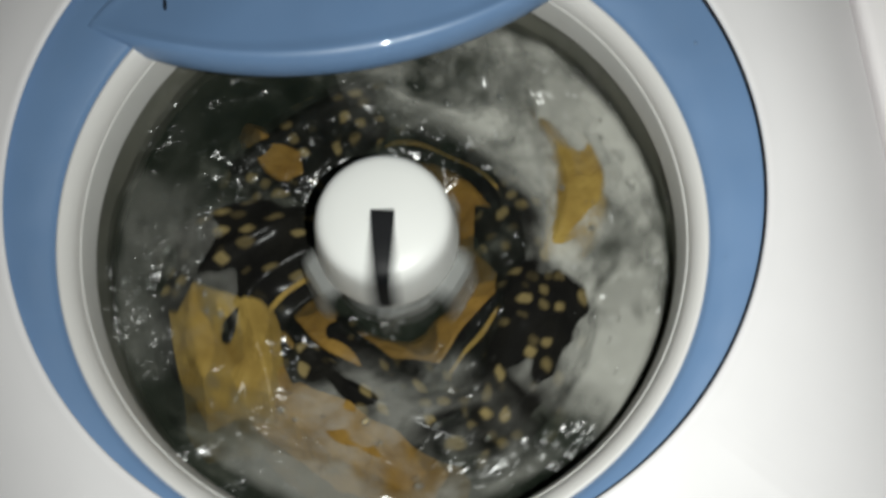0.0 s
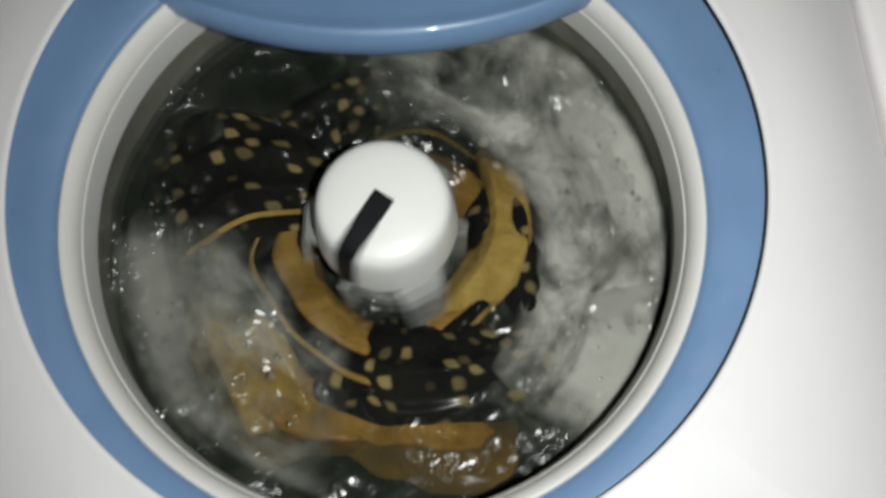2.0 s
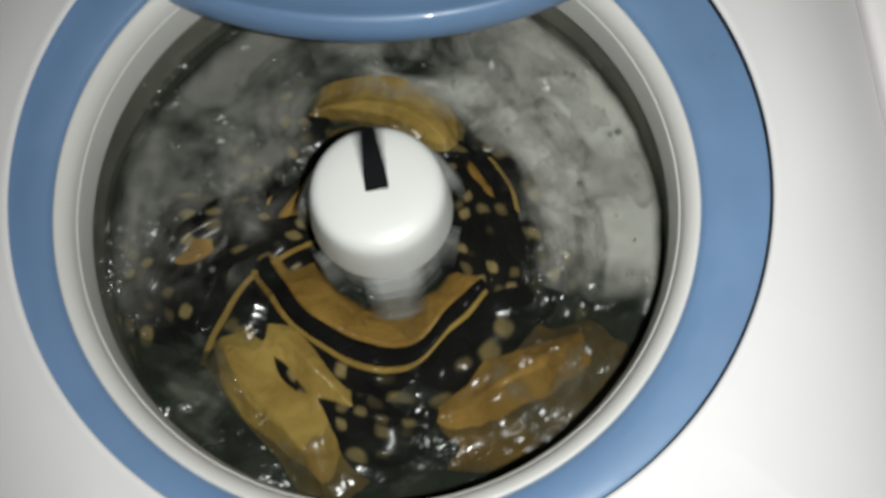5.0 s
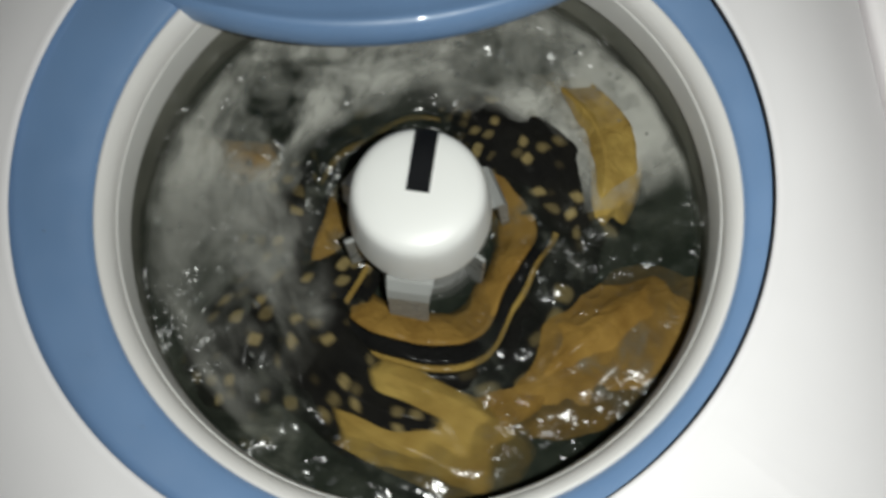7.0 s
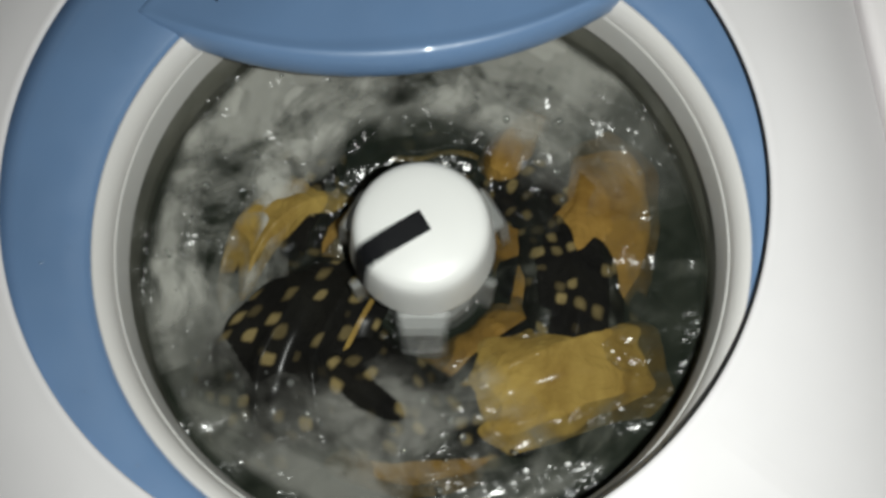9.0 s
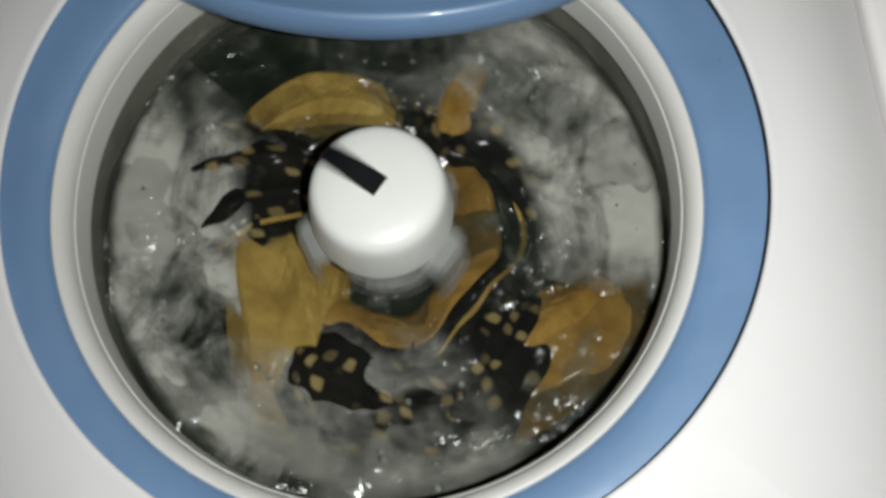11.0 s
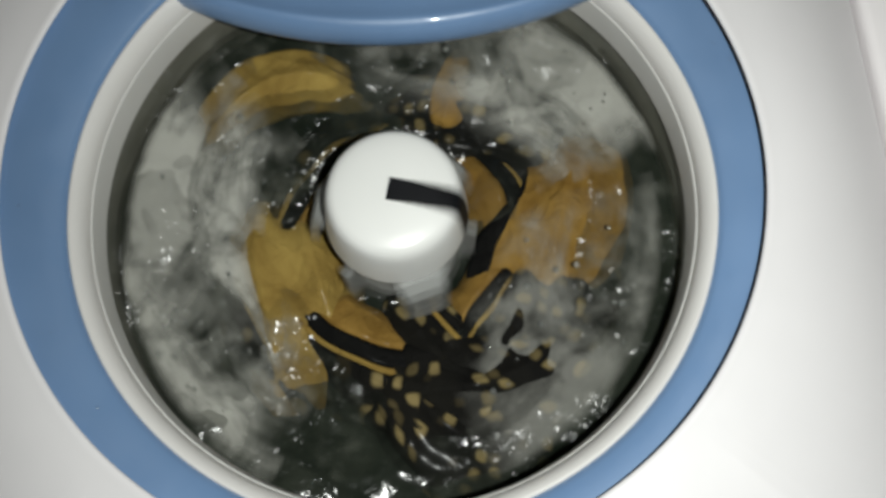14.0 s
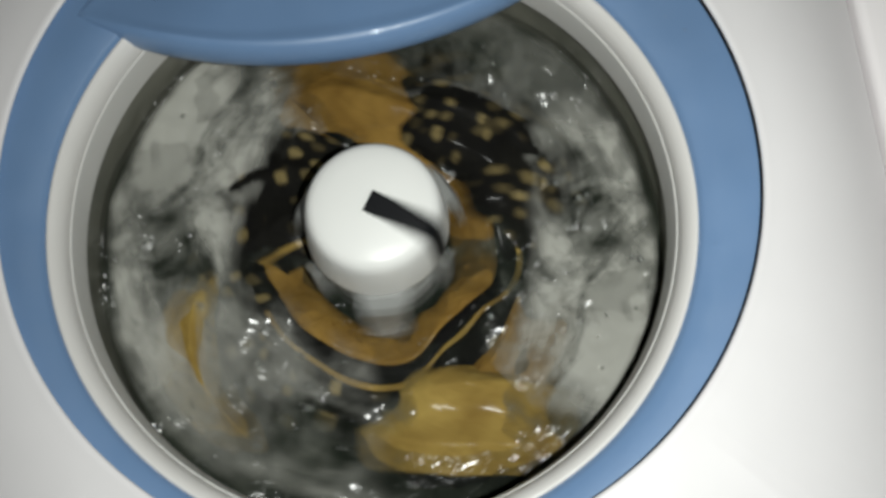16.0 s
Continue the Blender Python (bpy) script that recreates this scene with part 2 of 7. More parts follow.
# ---- the hanging tub, which swings ----
def cover_mesh():
    """Blue cover: a domed ring, round opening in front of the centre of its round outer edge."""
    bm = bmesh.new()
    n = 160
    rings = []
    inner = [(0.2060, -0.030), (0.2066, -0.0175), (0.2076, -0.0135), (0.2105, -0.0110)]
    for r, z in inner:
        rings.append([bm.verts.new((r * math.cos(2 * math.pi * i / n), r * math.sin(2 * math.pi * i / n), z)) for i in range(n)])
    for k, z in ((0.25, -0.0086), (0.5, -0.0066), (0.75, -0.0060), (1.0, -0.0060)):
        ring = []
        for i in range(n):
            a = 2 * math.pi * i / n
            x0, y0 = 0.2105 * math.cos(a), 0.2105 * math.sin(a)
            x1, y1 = 0.266 * math.cos(a), 0.033 + 0.266 * math.sin(a)
            ring.append(bm.verts.new((x0 + (x1 - x0) * k, y0 + (y1 - y0) * k, z)))
        rings.append(ring)
    rings.append([bm.verts.new((v.co.x, v.co.y, -0.036)) for v in rings[-1]])
    for lo, hi in zip(rings, rings[1:]):
        for i in range(n):
            j = (i + 1) % n
            bm.faces.new((lo[i], lo[j], hi[j], hi[i]))
    return bm


def guard_mesh():
    """The raised hump at the back of the cover: a lens of two arcs with a rolled front edge."""
    cx, cy, rad = -0.0312, 0.4232, 0.3177
    ox, oy, orad = 0.0, 0.030, 0.2235
    dx, dy = cx - ox, cy - oy
    d = math.hypot(dx, dy)
    along = (d * d + orad * orad - rad * rad) / (2 * d)
    h = math.sqrt(orad * orad - along * along)
    ux, uy = dx / d, dy / d
    p1 = (ox + ux * along - uy * h, oy + uy * along + ux * h)
    p2 = (ox + ux * along + uy * h, oy + uy * along - ux * h)

    def arc(c, r, a, b, n, way):
        a0, a1 = math.atan2(a[1] - c[1], a[0] - c[0]), math.atan2(b[1] - c[1], b[0] - c[0])
        while way > 0 and a1 < a0:
            a1 += 2 * math.pi
        while way < 0 and a1 > a0:
            a1 -= 2 * math.pi
        return [(c[0] + r * math.cos(a0 + (a1 - a0) * i / n), c[1] + r * math.sin(a0 + (a1 - a0) * i / n)) for i in range(n)]
    outline = arc((cx, cy), rad, p1, p2, 80, 1) + arc((ox, oy), orad, p2, p1, 60, 1)
    mx, my = ox + ux * (along + (orad - along) * 0.35), oy + uy * (along + (orad - along) * 0.35)
    bm = bmesh.new()
    rings = []
    profile = ((0.006, -0.030), (0.002, -0.0265), (0.0, -0.021), (0.0005, -0.0150), (0.0025, -0.0090), (0.0055, -0.0050), (0.0085, -0.0032), (0.0105, -0.0030), (0.014, -0.0042), (0.022, -0.0050), (0.060, -0.0040))
    for inset, z in profile:
        ring = []
        for k, (x, y) in enumerate(outline):
            vx, vy = mx - x, my - y
            ln = math.hypot(vx, vy)
            tip = min(math.hypot(x - p[0], y - p[1]) for p in (p1, p2))
            rise = min(1.0, tip / 0.075)
            rise = rise * rise * (3 - 2 * rise)
            back = k >= 80
            zz = -0.0068 + (z + 0.0068) * (0.12 + 0.88 * rise) if z > -0.0068 else z
            wide = 1 + (3.0 if back else 0.0) * rise
            step = min(inset * wide, 0.8 * ln * (0.3 + 0.7 * inset / 0.060))
            ring.append(bm.verts.new((x + vx / ln * step, y + vy / ln * step, zz)))
        rings.append(ring)
    n = len(outline)
    for lo, hi in zip(rings, rings[1:]):
        for i in range(n):
            j = (i + 1) % n
            bm.faces.new((lo[i], lo[j], hi[j], hi[i]))
    mid = bm.verts.new((mx, my, -0.002))
    for i in range(n):
        bm.faces.new((rings[-1][i], rings[-1][(i + 1) % n], mid))
    return bm


def tub():
    t = tagged(empty("washing_tub", pose(0, 0, TOP)), "swinging wash tub with a blue cover ring and white plastic rim", "washing tub")
    part("cover_ring", cover_mesh(), BLUE, t, "glossy blue plastic cover ring")
    part("splash_guard", guard_mesh(), BLUE, t, "raised glossy blue hump at the back of the ring")
    part("rim", lathe([(0.2072, -0.0320), (0.2072, -0.0150), (0.2062, -0.0136), (0.2045, -0.0138), (0.2010, -0.0172), (0.1990, -0.0206), (0.1980, -0.0240), (0.1974, -0.0290), (0.1975, -0.0300), (0.1990, -0.0306)], 144, closed=True), WHITE_RIM, t, "off-white plastic rim ledge")
    part("inner_rim", lathe([(0.2060, -0.0310), (0.2060, -0.0296), (0.1990, -0.0296), (0.1969, -0.0296), (0.1965, -0.0298), (0.1963, -0.0302), (0.1962, -0.0310), (0.1957, -0.0540), (0.1959, -0.0556), (0.1966, -0.0562), (0.2060, -0.0562)], 144, closed=True), GREY_RIM, t, "light grey inner lip below the rim")
    rng = random.Random(7)
    bm = bmesh.new()
    for _ in range(26):
        a = rng.uniform(0, 2 * math.pi)
        k = rng.uniform(0.05, 0.5)
        r0, s = 0.212, rng.choice((0.0006, 0.0008, 0.0011, 0.0016))
        x, y = r0 * math.cos(a) + k * 0.055 * math.cos(a), r0 * math.sin(a) + k * (0.033 + 0.055 * math.sin(a))
        z = -0.0104 + 0.0046 * min(1, k * 1.7)
        bmesh.ops.create_icosphere(bm, subdivisions=2, radius=s, matrix=Matrix.Translation((x, y, z)) @ Matrix.Diagonal((1, 1, 0.55, 1)))
    tagged(part("droplets", bm, DROP, t), "tiny clear water drops on the blue plastic", kind="stuff")
    part("tub_wall", lathe([(0.2075, -0.0564), (0.2014, -0.0566), (0.2022, -0.0700), (0.2030, -0.1200), (0.2015, -0.3400), (0.1900, -0.3700), (0.0300, -0.3750), (0.0300, -0.3800), (0.2050, -0.3800), (0.2130, -0.3400), (0.2120, -0.0610)], 128, closed=True), tub_wall_material(), t, "wet dirty inner wall, its shade put into the grey")
    part("crack", box(-0.1339, 0.1547, -0.0070, -0.1325, 0.1618, -0.0030, 0.0003), BLACK, t, "short dark scratch in the blue plastic")
    return t


TUB = tub()


# ---- agitator ----
def agitator():
    t = tagged(empty("agitator", pose(0, 0, TOP)), "white agitator with a round cap and one black stripe", "agitator")

    part("cap", lathe([(0.0005, -0.0316), (0.0144, -0.0319), (0.0287, -0.0331), (0.0370, -0.0347), (0.0400, -0.0360), (0.0421, -0.0381), (0.0436, -0.0410), (0.0447, -0.0450), (0.0458, -0.0510), (0.0474, -0.0640), (0.0490, -0.0790), (0.0492, -0.0820), (0.0482, -0.0845), (0.0459, -0.0855), (0.0191, -0.0856)], 96), WHITE_CAP, t, "round white plastic cap")
    # the stripe follows the cap from its middle over the edge and down its side
    bm = bmesh.new()
    rows = []
    for r, z, w in ((-0.0033, -0.0312, 0.0076), (0.0144, -0.0315, 0.0076), (0.0287, -0.0327, 0.0077), (0.0370, -0.0343, 0.0078), (0.0402, -0.0356, 0.0079), (0.0424, -0.0378, 0.0079), (0.0440, -0.0408, 0.0079), (0.0451, -0.0450, 0.0079), (0.0462, -0.0510, 0.0080), (0.0478, -0.0640, 0.0080), (0.0494, -0.0790, 0.0080)):
        rows.append([bm.verts.new((w * (k / 3 - 1), math.sqrt(max(1e-8, r * r - (w * (k / 3 - 1)) ** 2)) if r > 0.0145 else r, z)) for k in range(7)])
    for lo, hi in zip(rows, rows[1:]):
        for i in range(6):
            bm.faces.new((lo[i], lo[i + 1], hi[i + 1], hi[i]))
    part("stripe", bm, BLACK, t, "black stripe from the middle down the side")
    part("neck", lathe([(0.030, -0.0855), (0.0335, -0.094), (0.036, -0.110), (0.045, -0.160), (0.070, -0.260), (0.120, -0.340), (0.150, -0.362), (0.150, -0.368), (0.02, -0.368)], 72), GREY_FIN, t, "grey plastic neck widening below the water")
    # three broad paddles under the cap
    fin = bmesh.new()
    levels = ((0.040, -0.0840, 0.016), (0.050, -0.0850, 0.016), (0.0565, -0.0890, 0.0150), (0.0600, -0.0960, 0.0145), (0.0610, -0.1080, 0.0140), (0.066, -0.150, 0.014), (0.090, -0.240, 0.016))
    front, back = [], []
    for r, z, w in levels:
        front.append([fin.verts.new((r, w * k, z)) for k in (-1, -0.4, 0.4, 1)])
        back.append([fin.verts.new((r - 0.006, w * k * 0.96, z - 0.004)) for k in (-1, -0.4, 0.4, 1)])
    for lo, hi in zip(front, front[1:]):
        for i in range(3):
            fin.faces.new((lo[i], lo[i + 1], hi[i + 1], hi[i]))
    for lo, hi in zip(back, back[1:]):
        for i in range(3):
            fin.faces.new((lo[i + 1], lo[i], hi[i], hi[i + 1]))
    for a, c, d, e in zip(front, front[1:], back, back[1:]):
        fin.faces.new((a[0], c[0], e[0], d[0]))
        fin.faces.new((a[3], d[3], e[3], c[3]))
    fin.faces.new((*front[0], *back[0][::-1]))
    fin.faces.new((*back[-1], *front[-1][::-1]))
    first = part("paddle", fin, GREY_FIN, t, "grey plastic paddle", smooth=False)
    first.rotation_euler = (0, 0, radians(90 - 60))
    for k in (1, 2):
        o = new("paddle", first.data)
        o.parent = t
        o.rotation_euler = (0, 0, radians(90 - 60 - 120 * k))
        tagged(o, "grey plastic paddle")
    web = box(0.030, -0.0016, -0.160, 0.0560, 0.0016, -0.0858, 0.0006)
    rib = part("rib", web, GREY_FIN, t, smooth=False)
    rib.rotation_euler = (0, 0, radians(90))
    for k in (1, 2):
        o = new("rib", rib.data)
        o.parent = t
        o.rotation_euler = (0, 0, radians(90 - 120 * k))
    return t


AGITATOR = agitator()


# ---- water ----
def swell(x, y, seed):
    """Height of the churned surface, in metres."""
    p = Vector((x * 11, y * 11, seed))
    q = Vector((x * 34, y * 34, seed + 5))
    r = math.hypot(x, y)
    return 0.0085 * noise.noise(p) + 0.0040 * noise.noise(q) + 0.0018 * noise.noise(q * 2.7) + 0.20 * max(0, r - 0.09) ** 1.2 - 0.004 - 0.020 * max(0.0, 1 - r / 0.085) ** 0.8


def polar_sheet(r0, r1, a0, a1, nr, na, height, fade=False, turn=0.0, lift=0.0, dense=1.0):
    """A sheet between two radii and two angles, its uv running round and outward."""
    bm = bmesh.new()
    uv = bm.loops.layers.uv.new("UVMap")
    cover = bm.verts.layers.float.new("cover")
    full = abs(a1 - a0) > 6.28
    grid = []
    for i in range(nr + 1):
        line = []
        for j in range(na + (0 if full else 1)):
            u, v = j / na, i / nr
            a, r = a0 + (a1 - a0) * u, r0 + (r1 - r0) * v
            x, y = r * math.cos(a), r * math.sin(a)
            vert = bm.verts.new((x, y, height(x, y) + lift))
            if fade:
                ragged = 0.35 * noise.noise(Vector((x * 28, y * 28, turn))) + 0.2 * noise.noise(Vector((x * 70, y * 70, turn)))
                e = min(u if not full else 0.5, 1 - u if not full else 0.5, v * 0.7, (1 - v) * 2.6)
                vert[cover] = max(0.0, min(1.0, (e * 4.5 + ragged) * 1.3)) * dense
            else:
                vert[cover] = 1.0
            line.append(vert)
        grid.append(line)
    for i in range(nr):
        for j in range(na):
            k = (j + 1) % len(grid[0])
            f = bm.faces.new((grid[i][j], grid[i][k], grid[i + 1][k], grid[i + 1][j]))
            for loop, (di, dj) in zip(f.loops, ((0, 0), (0, 1), (1, 1), (1, 0))):
                a = a0 + (a1 - a0) * (j + dj) / na
                r = r0 + (r1 - r0) * (i + di) / nr
                loop[uv].uv = (a * 0.30 + r * 3.0, r * 3.4 - a * 0.13)
    return bm


def water():
    return tagged(part("wash_water", polar_sheet(0.024, 0.2035, 0, 2 * math.pi, 64, 220, lambda x, y: swell(x, y, 1.0)), WATER_MAT),
                  "grey-green soapy wash water, churned and rippled", "water", kind="structure")


WASH_WATER = water()


def deep_water():
    return tagged(part("deep_water", polar_sheet(0.040, 0.2038, 0, 2 * math.pi, 30, 120, lambda x, y: swell(x, y, 1.0) - 0.023), DEEP_MAT),
                  "dark grey-green water below the surface", "water", kind="structure")


DEEP_WATER = deep_water()
part("murky_layer", polar_sheet(0.040, 0.2036, 0, 2 * math.pi, 40, 140, lambda x, y: swell(x, y, 1.0) - 0.010), MURK_MAT, WASH_WATER, "thin cloudy layer just under the surface")


# ---- suds ----
def suds(a_from, a_to, r0, r1, seed, dense, label):
    span = radians(a_to - a_from)
    foam = tagged(part("suds", polar_sheet(r0, r1, -span / 2, span / 2, 40, 90, lambda x, y: swell(x, y, 1.0 + seed * 0.3), True, seed, 0.0015, dense), FOAM_MAT), label, "suds", group="suds on the water", kind="stuff")
    rng = random.Random(int(seed * 100))
    bm = bmesh.new()
    for _ in range(24):
        a, r = rng.uniform(-span / 2, span / 2) * 0.85, rng.uniform(r0 + 0.02, r1 - 0.01)
        x, y = r * math.cos(a), r * math.sin(a)
        s = rng.choice((0.0007, 0.0009, 0.0012, 0.0017, 0.0026))
        bmesh.ops.create_icosphere(bm, subdivisions=2, radius=s, matrix=Matrix.Translation((x, y, swell(x, y, 1.0 + seed * 0.3) + 0.0035)))
    tagged(part("bubbles", bm, BUBBLE, foam), "small clear bubbles", kind="stuff")
    return foam


SUDS = [suds(0, 110, 0.098, 0.199, 1.0, 0.85, "thick patch of grey-white suds drifting on the water"),
        suds(0, 90, 0.105, 0.199, 2.0, 0.78, "wispy patch of grey-white suds by the tub wall"),
        suds(0, 85, 0.070, 0.188, 3.0, 0.34, "torn streaks of thin suds on dark water"),
        suds(0, 55, 0.095, 0.199, 4.0, 0.2, "thin swirl of suds near the tub wall"),
        suds(0, 90, 0.090, 0.199, 5.0, 0.2, "bank of thick suds against the back of the tub")]


# ---- laundry ----
def cloth_point(u, v, width, length, seed, folds, depth, arch, bend=0.0, pointed=0.0, wrap=0.0, hem_side=0):
    """A point of a crumpled wet cloth: pleats along it, soft corners, edges that sink into the water."""
    taper = 1 - pointed * (u * 0.5 + 0.5)
    wob = Vector((u * 1.3, v * 1.3, seed))
    out = 1 + 0.13 * noise.noise(wob) + 0.04 * noise.noise(wob * 2.6)
    x = u * length / 2 * out * (1 - 0.16 * abs(v) ** 3)
    y = v * width / 2 * out * taper * (1 - 0.22 * abs(u) ** 3)
    y += bend * (u * u - 0.4) * length + 0.16 * width * math.sin(1.7 * u + seed)
    # long soft pleats, gathered at one end and crossed by slanting creases
    fan = folds * (1 + 0.35 * u * math.sin(seed * 3))
    phase = v * fan + 0.45 * noise.noise(Vector((u * 1.1, v * 0.8, seed + 7)))
    pleat = 1 - abs(math.sin(phase * math.pi / 2 + seed)) ** 0.8
    slant = u * 1.3 + v * (1.1 + 0.3 * math.sin(seed)) + 0.4 * noise.noise(Vector((u, v, seed + 3)))
    crease = 1 - abs(math.sin(slant * math.pi / 2 + seed * 2)) ** 0.7
    z = depth * (1 - 0.75 * max(abs(u), abs(v)) ** 3) * (0.75 * pleat + 0.35 * crease - 0.45) + arch * (1 - u * u) * (1 - v * v)
    z += 0.0018 * noise.noise(Vector((x * 40, y * 40, seed)))
    side = 0.15 if v * hem_side > 0 else 1.0
    sink = max(abs(u) - 0.52, 0) ** 1.5 + side * max(abs(v) - 0.52, 0) ** 1.5
    z -= 0.052 * sink
    if wrap:
        x, y = (wrap - y) * math.sin(x / wrap), wrap - (wrap - y) * math.cos(x / wrap)
    return x, y, z


def cloth_mesh(width, length, *shape, v0=-1.0, v1=1.0, lift=0.0, nx=56, ny=40, **more):
    bm = bmesh.new()
    uv = bm.loops.layers.uv.new("UVMap")
    grid = []
    for i in range(ny + 1):
        line = []
        for j in range(nx + 1):
            x, y, z = cloth_point(j / nx * 2 - 1, v0 + (v1 - v0) * i / ny, width, length, *shape, **more)
            line.append(bm.verts.new((x, y, z + lift)))
        grid.append(line)
    for i in range(ny):
        for j in range(nx):
            f = bm.faces.new((grid[i][j], grid[i][j + 1], grid[i + 1][j + 1], grid[i + 1][j]))
            for loop, (di, dj) in zip(f.loops, ((0, 0), (0, 1), (1, 1), (1, 0))):
                loop[uv].uv = ((j + dj) / nx * length * 1.15, (i + di) / ny * width * (v1 - v0) * 0.62)
    return bm


def cloth(name, label, mat, *shape, hems=(), hem_side=0, **more):
    """hems: (from, to, material, label) bands across the cloth's width, sewn on its upper face."""
    ob = tagged(part(name, cloth_mesh(*shape, hem_side=hem_side, **more), mat), label, "laundry", group="laundry in the tub")
    sewn = [part("hem", cloth_mesh(*shape, hem_side=hem_side, v0=v0, v1=v1, lift=0.0012, ny=8, **more), m, ob, text) for v0, v1, m, text in hems]
    for o in (ob, *sewn):
        thick = o.modifiers.new("thickness", "SOLIDIFY")
        thick.thickness, thick.offset = 0.0018, -1.0
    return ob


FRONT = cloth("mustard_garment", "crumpled mustard cotton garment with black hem and deep wet folds", MUSTARD, 0.115, 0.185, 1.3, 2.4, 0.0115, 0.016, bend=0.06, pointed=0.25,
              hem_side=-1, hems=((-1.12, -0.80, BLACK_CLOTH, "black cotton hem"),))
RIGHT = cloth("ochre_garment", "bulging ochre cotton garment half under the suds", OCHRE, 0.112, 0.180, 2.7, 2.3, 0.0115, 0.015, wrap=0.17,
              hem_side=1, hems=((0.82, 1.10, BLACK_CLOTH, "black cotton hem"),))
UPPER = cloth("mustard_scarf", "long narrow mustard cotton scarf, twisted and wet", MUSTARD, 0.062, 0.150, 5.1, 1.8, 0.010, 0.014, bend=0.12, pointed=0.35)
SMALL = cloth("ochre_cloth", "small pointed ochre cloth tip in the water", OCHRE, 0.052, 0.090, 8.2, 1.3, 0.009, 0.012, pointed=0.5)
DOTS_A = cloth("dotted_garment", "black cotton garment with mustard patches, bunched up", DOTTED, 0.130, 0.160, 3.9, 3.0, 0.009, 0.012, bend=0.08,
               hem_side=1, hems=((0.74, 0.80, MUSTARD, "narrow mustard trim"),))
DOTS_B = cloth("dotted_sleeve", "black cotton sleeve with mustard patches floating in the suds", DOTTED, 0.085, 0.200, 6.6, 2.0, 0.008, 0.011, wrap=0.13)
DOTS_C = cloth("dotted_skirt", "black cotton cloth with mustard patches under the surface", DOTTED, 0.095, 0.220, 9.4, 2.4, 0.008, 0.011, wrap=0.125)

SUNK = [cloth("sunken_cloth", "ochre cloth seen dimly under the water", OCHRE, 0.080, 0.170, 11.3, 2.0, 0.008, 0.008, wrap=0.12),
        cloth("sunken_cloth", "black cloth with mustard patches seen dimly under the water", DOTTED, 0.100, 0.200, 12.8, 2.4, 0.008, 0.008, wrap=0.12),
        cloth("sunken_cloth", "black cloth with mustard patches seen dimly under the water", DOTTED, 0.090, 0.180, 14.1, 2.2, 0.008, 0.008, wrap=0.13)]


def wound_cloth():
    """A garment wound round the agitator: lining, black border, narrow trim, dotted outside."""
    def bent(a, r, z):
        k = 1.12 / (abs(math.cos(a + 0.12)) ** 1.65 + abs(math.sin(a + 0.12)) ** 1.65) ** (1 / 1.65) + 0.05 * math.cos(5 * a + 2.0) + 0.03 * math.sin(2 * a) + 0.10 * noise.noise(Vector((2.2 * math.cos(a), 2.2 * math.sin(a), r * 30)))
        k = 1 + (k - 1) * min(1, max(0, (r - 0.045) / 0.02))
        return r * k, z + 0.003 * math.sin(2 * a + 0.6) + 0.0025 * math.sin(5 * a) + 0.009 * noise.noise(Vector((3 * math.cos(a), 3 * math.sin(a), r * 25 + 4))) - 0.008
    t = tagged(empty("wound_garment", pose(0, 0, TOP + WATER)), "mustard-lined black garment wound round the agitator", "laundry", group="laundry in the tub")
    part("lining", lathe([(0.050, -0.030), (0.053, -0.016), (0.058, -0.008), (0.065, -0.003), (0.072, 0.0005), (0.0760, 0.0015), (0.0730, -0.006), (0.058, -0.030)], 120, bent, closed=True), OCHRE, t, "ochre cotton lining")
    part("border", lathe([(0.0758, 0.0016), (0.0780, 0.0026), (0.0840, 0.0024), (0.0868, 0.0010), (0.0860, -0.006), (0.078, -0.010)], 120, bent, closed=True), BLACK_CLOTH, t, "black cotton border")
    part("trim", lathe([(0.0866, 0.0012), (0.0878, 0.0018), (0.0898, 0.0014), (0.0908, 0.0002), (0.0898, -0.006), (0.0870, -0.006)], 120, bent, closed=True), MUSTARD, t, "narrow mustard trim")

    def dotted(a, r, z):
        rr, zz = bent(a, r, z)
        return rr, zz + (r - 0.09) * 0.12 * math.sin(9 * a + 1.0) - 0.02 * max(0, math.cos(a * 1.5 + 0.4)) * (r - 0.090) / 0.04
    bm = lathe([(0.0906, 0.0006), (0.094, 0.0022), (0.101, 0.0022), (0.109, 0.0005), (0.118, -0.003), (0.128, -0.010), (0.124, -0.014), (0.091, -0.008)], 120, dotted, closed=True)
    uv = bm.loops.layers.uv.new("UVMap")
    for f in bm.faces:
        for loop in f.loops:
            a = math.atan2(loop.vert.co.y, loop.vert.co.x)
            loop[uv].uv = (a * 0.085, math.hypot(loop.vert.co.x, loop.vert.co.y))
    part("outer_cloth", bm, DOTTED, t, "black cotton with mustard dots")
    return t


WOUND = wound_cloth()

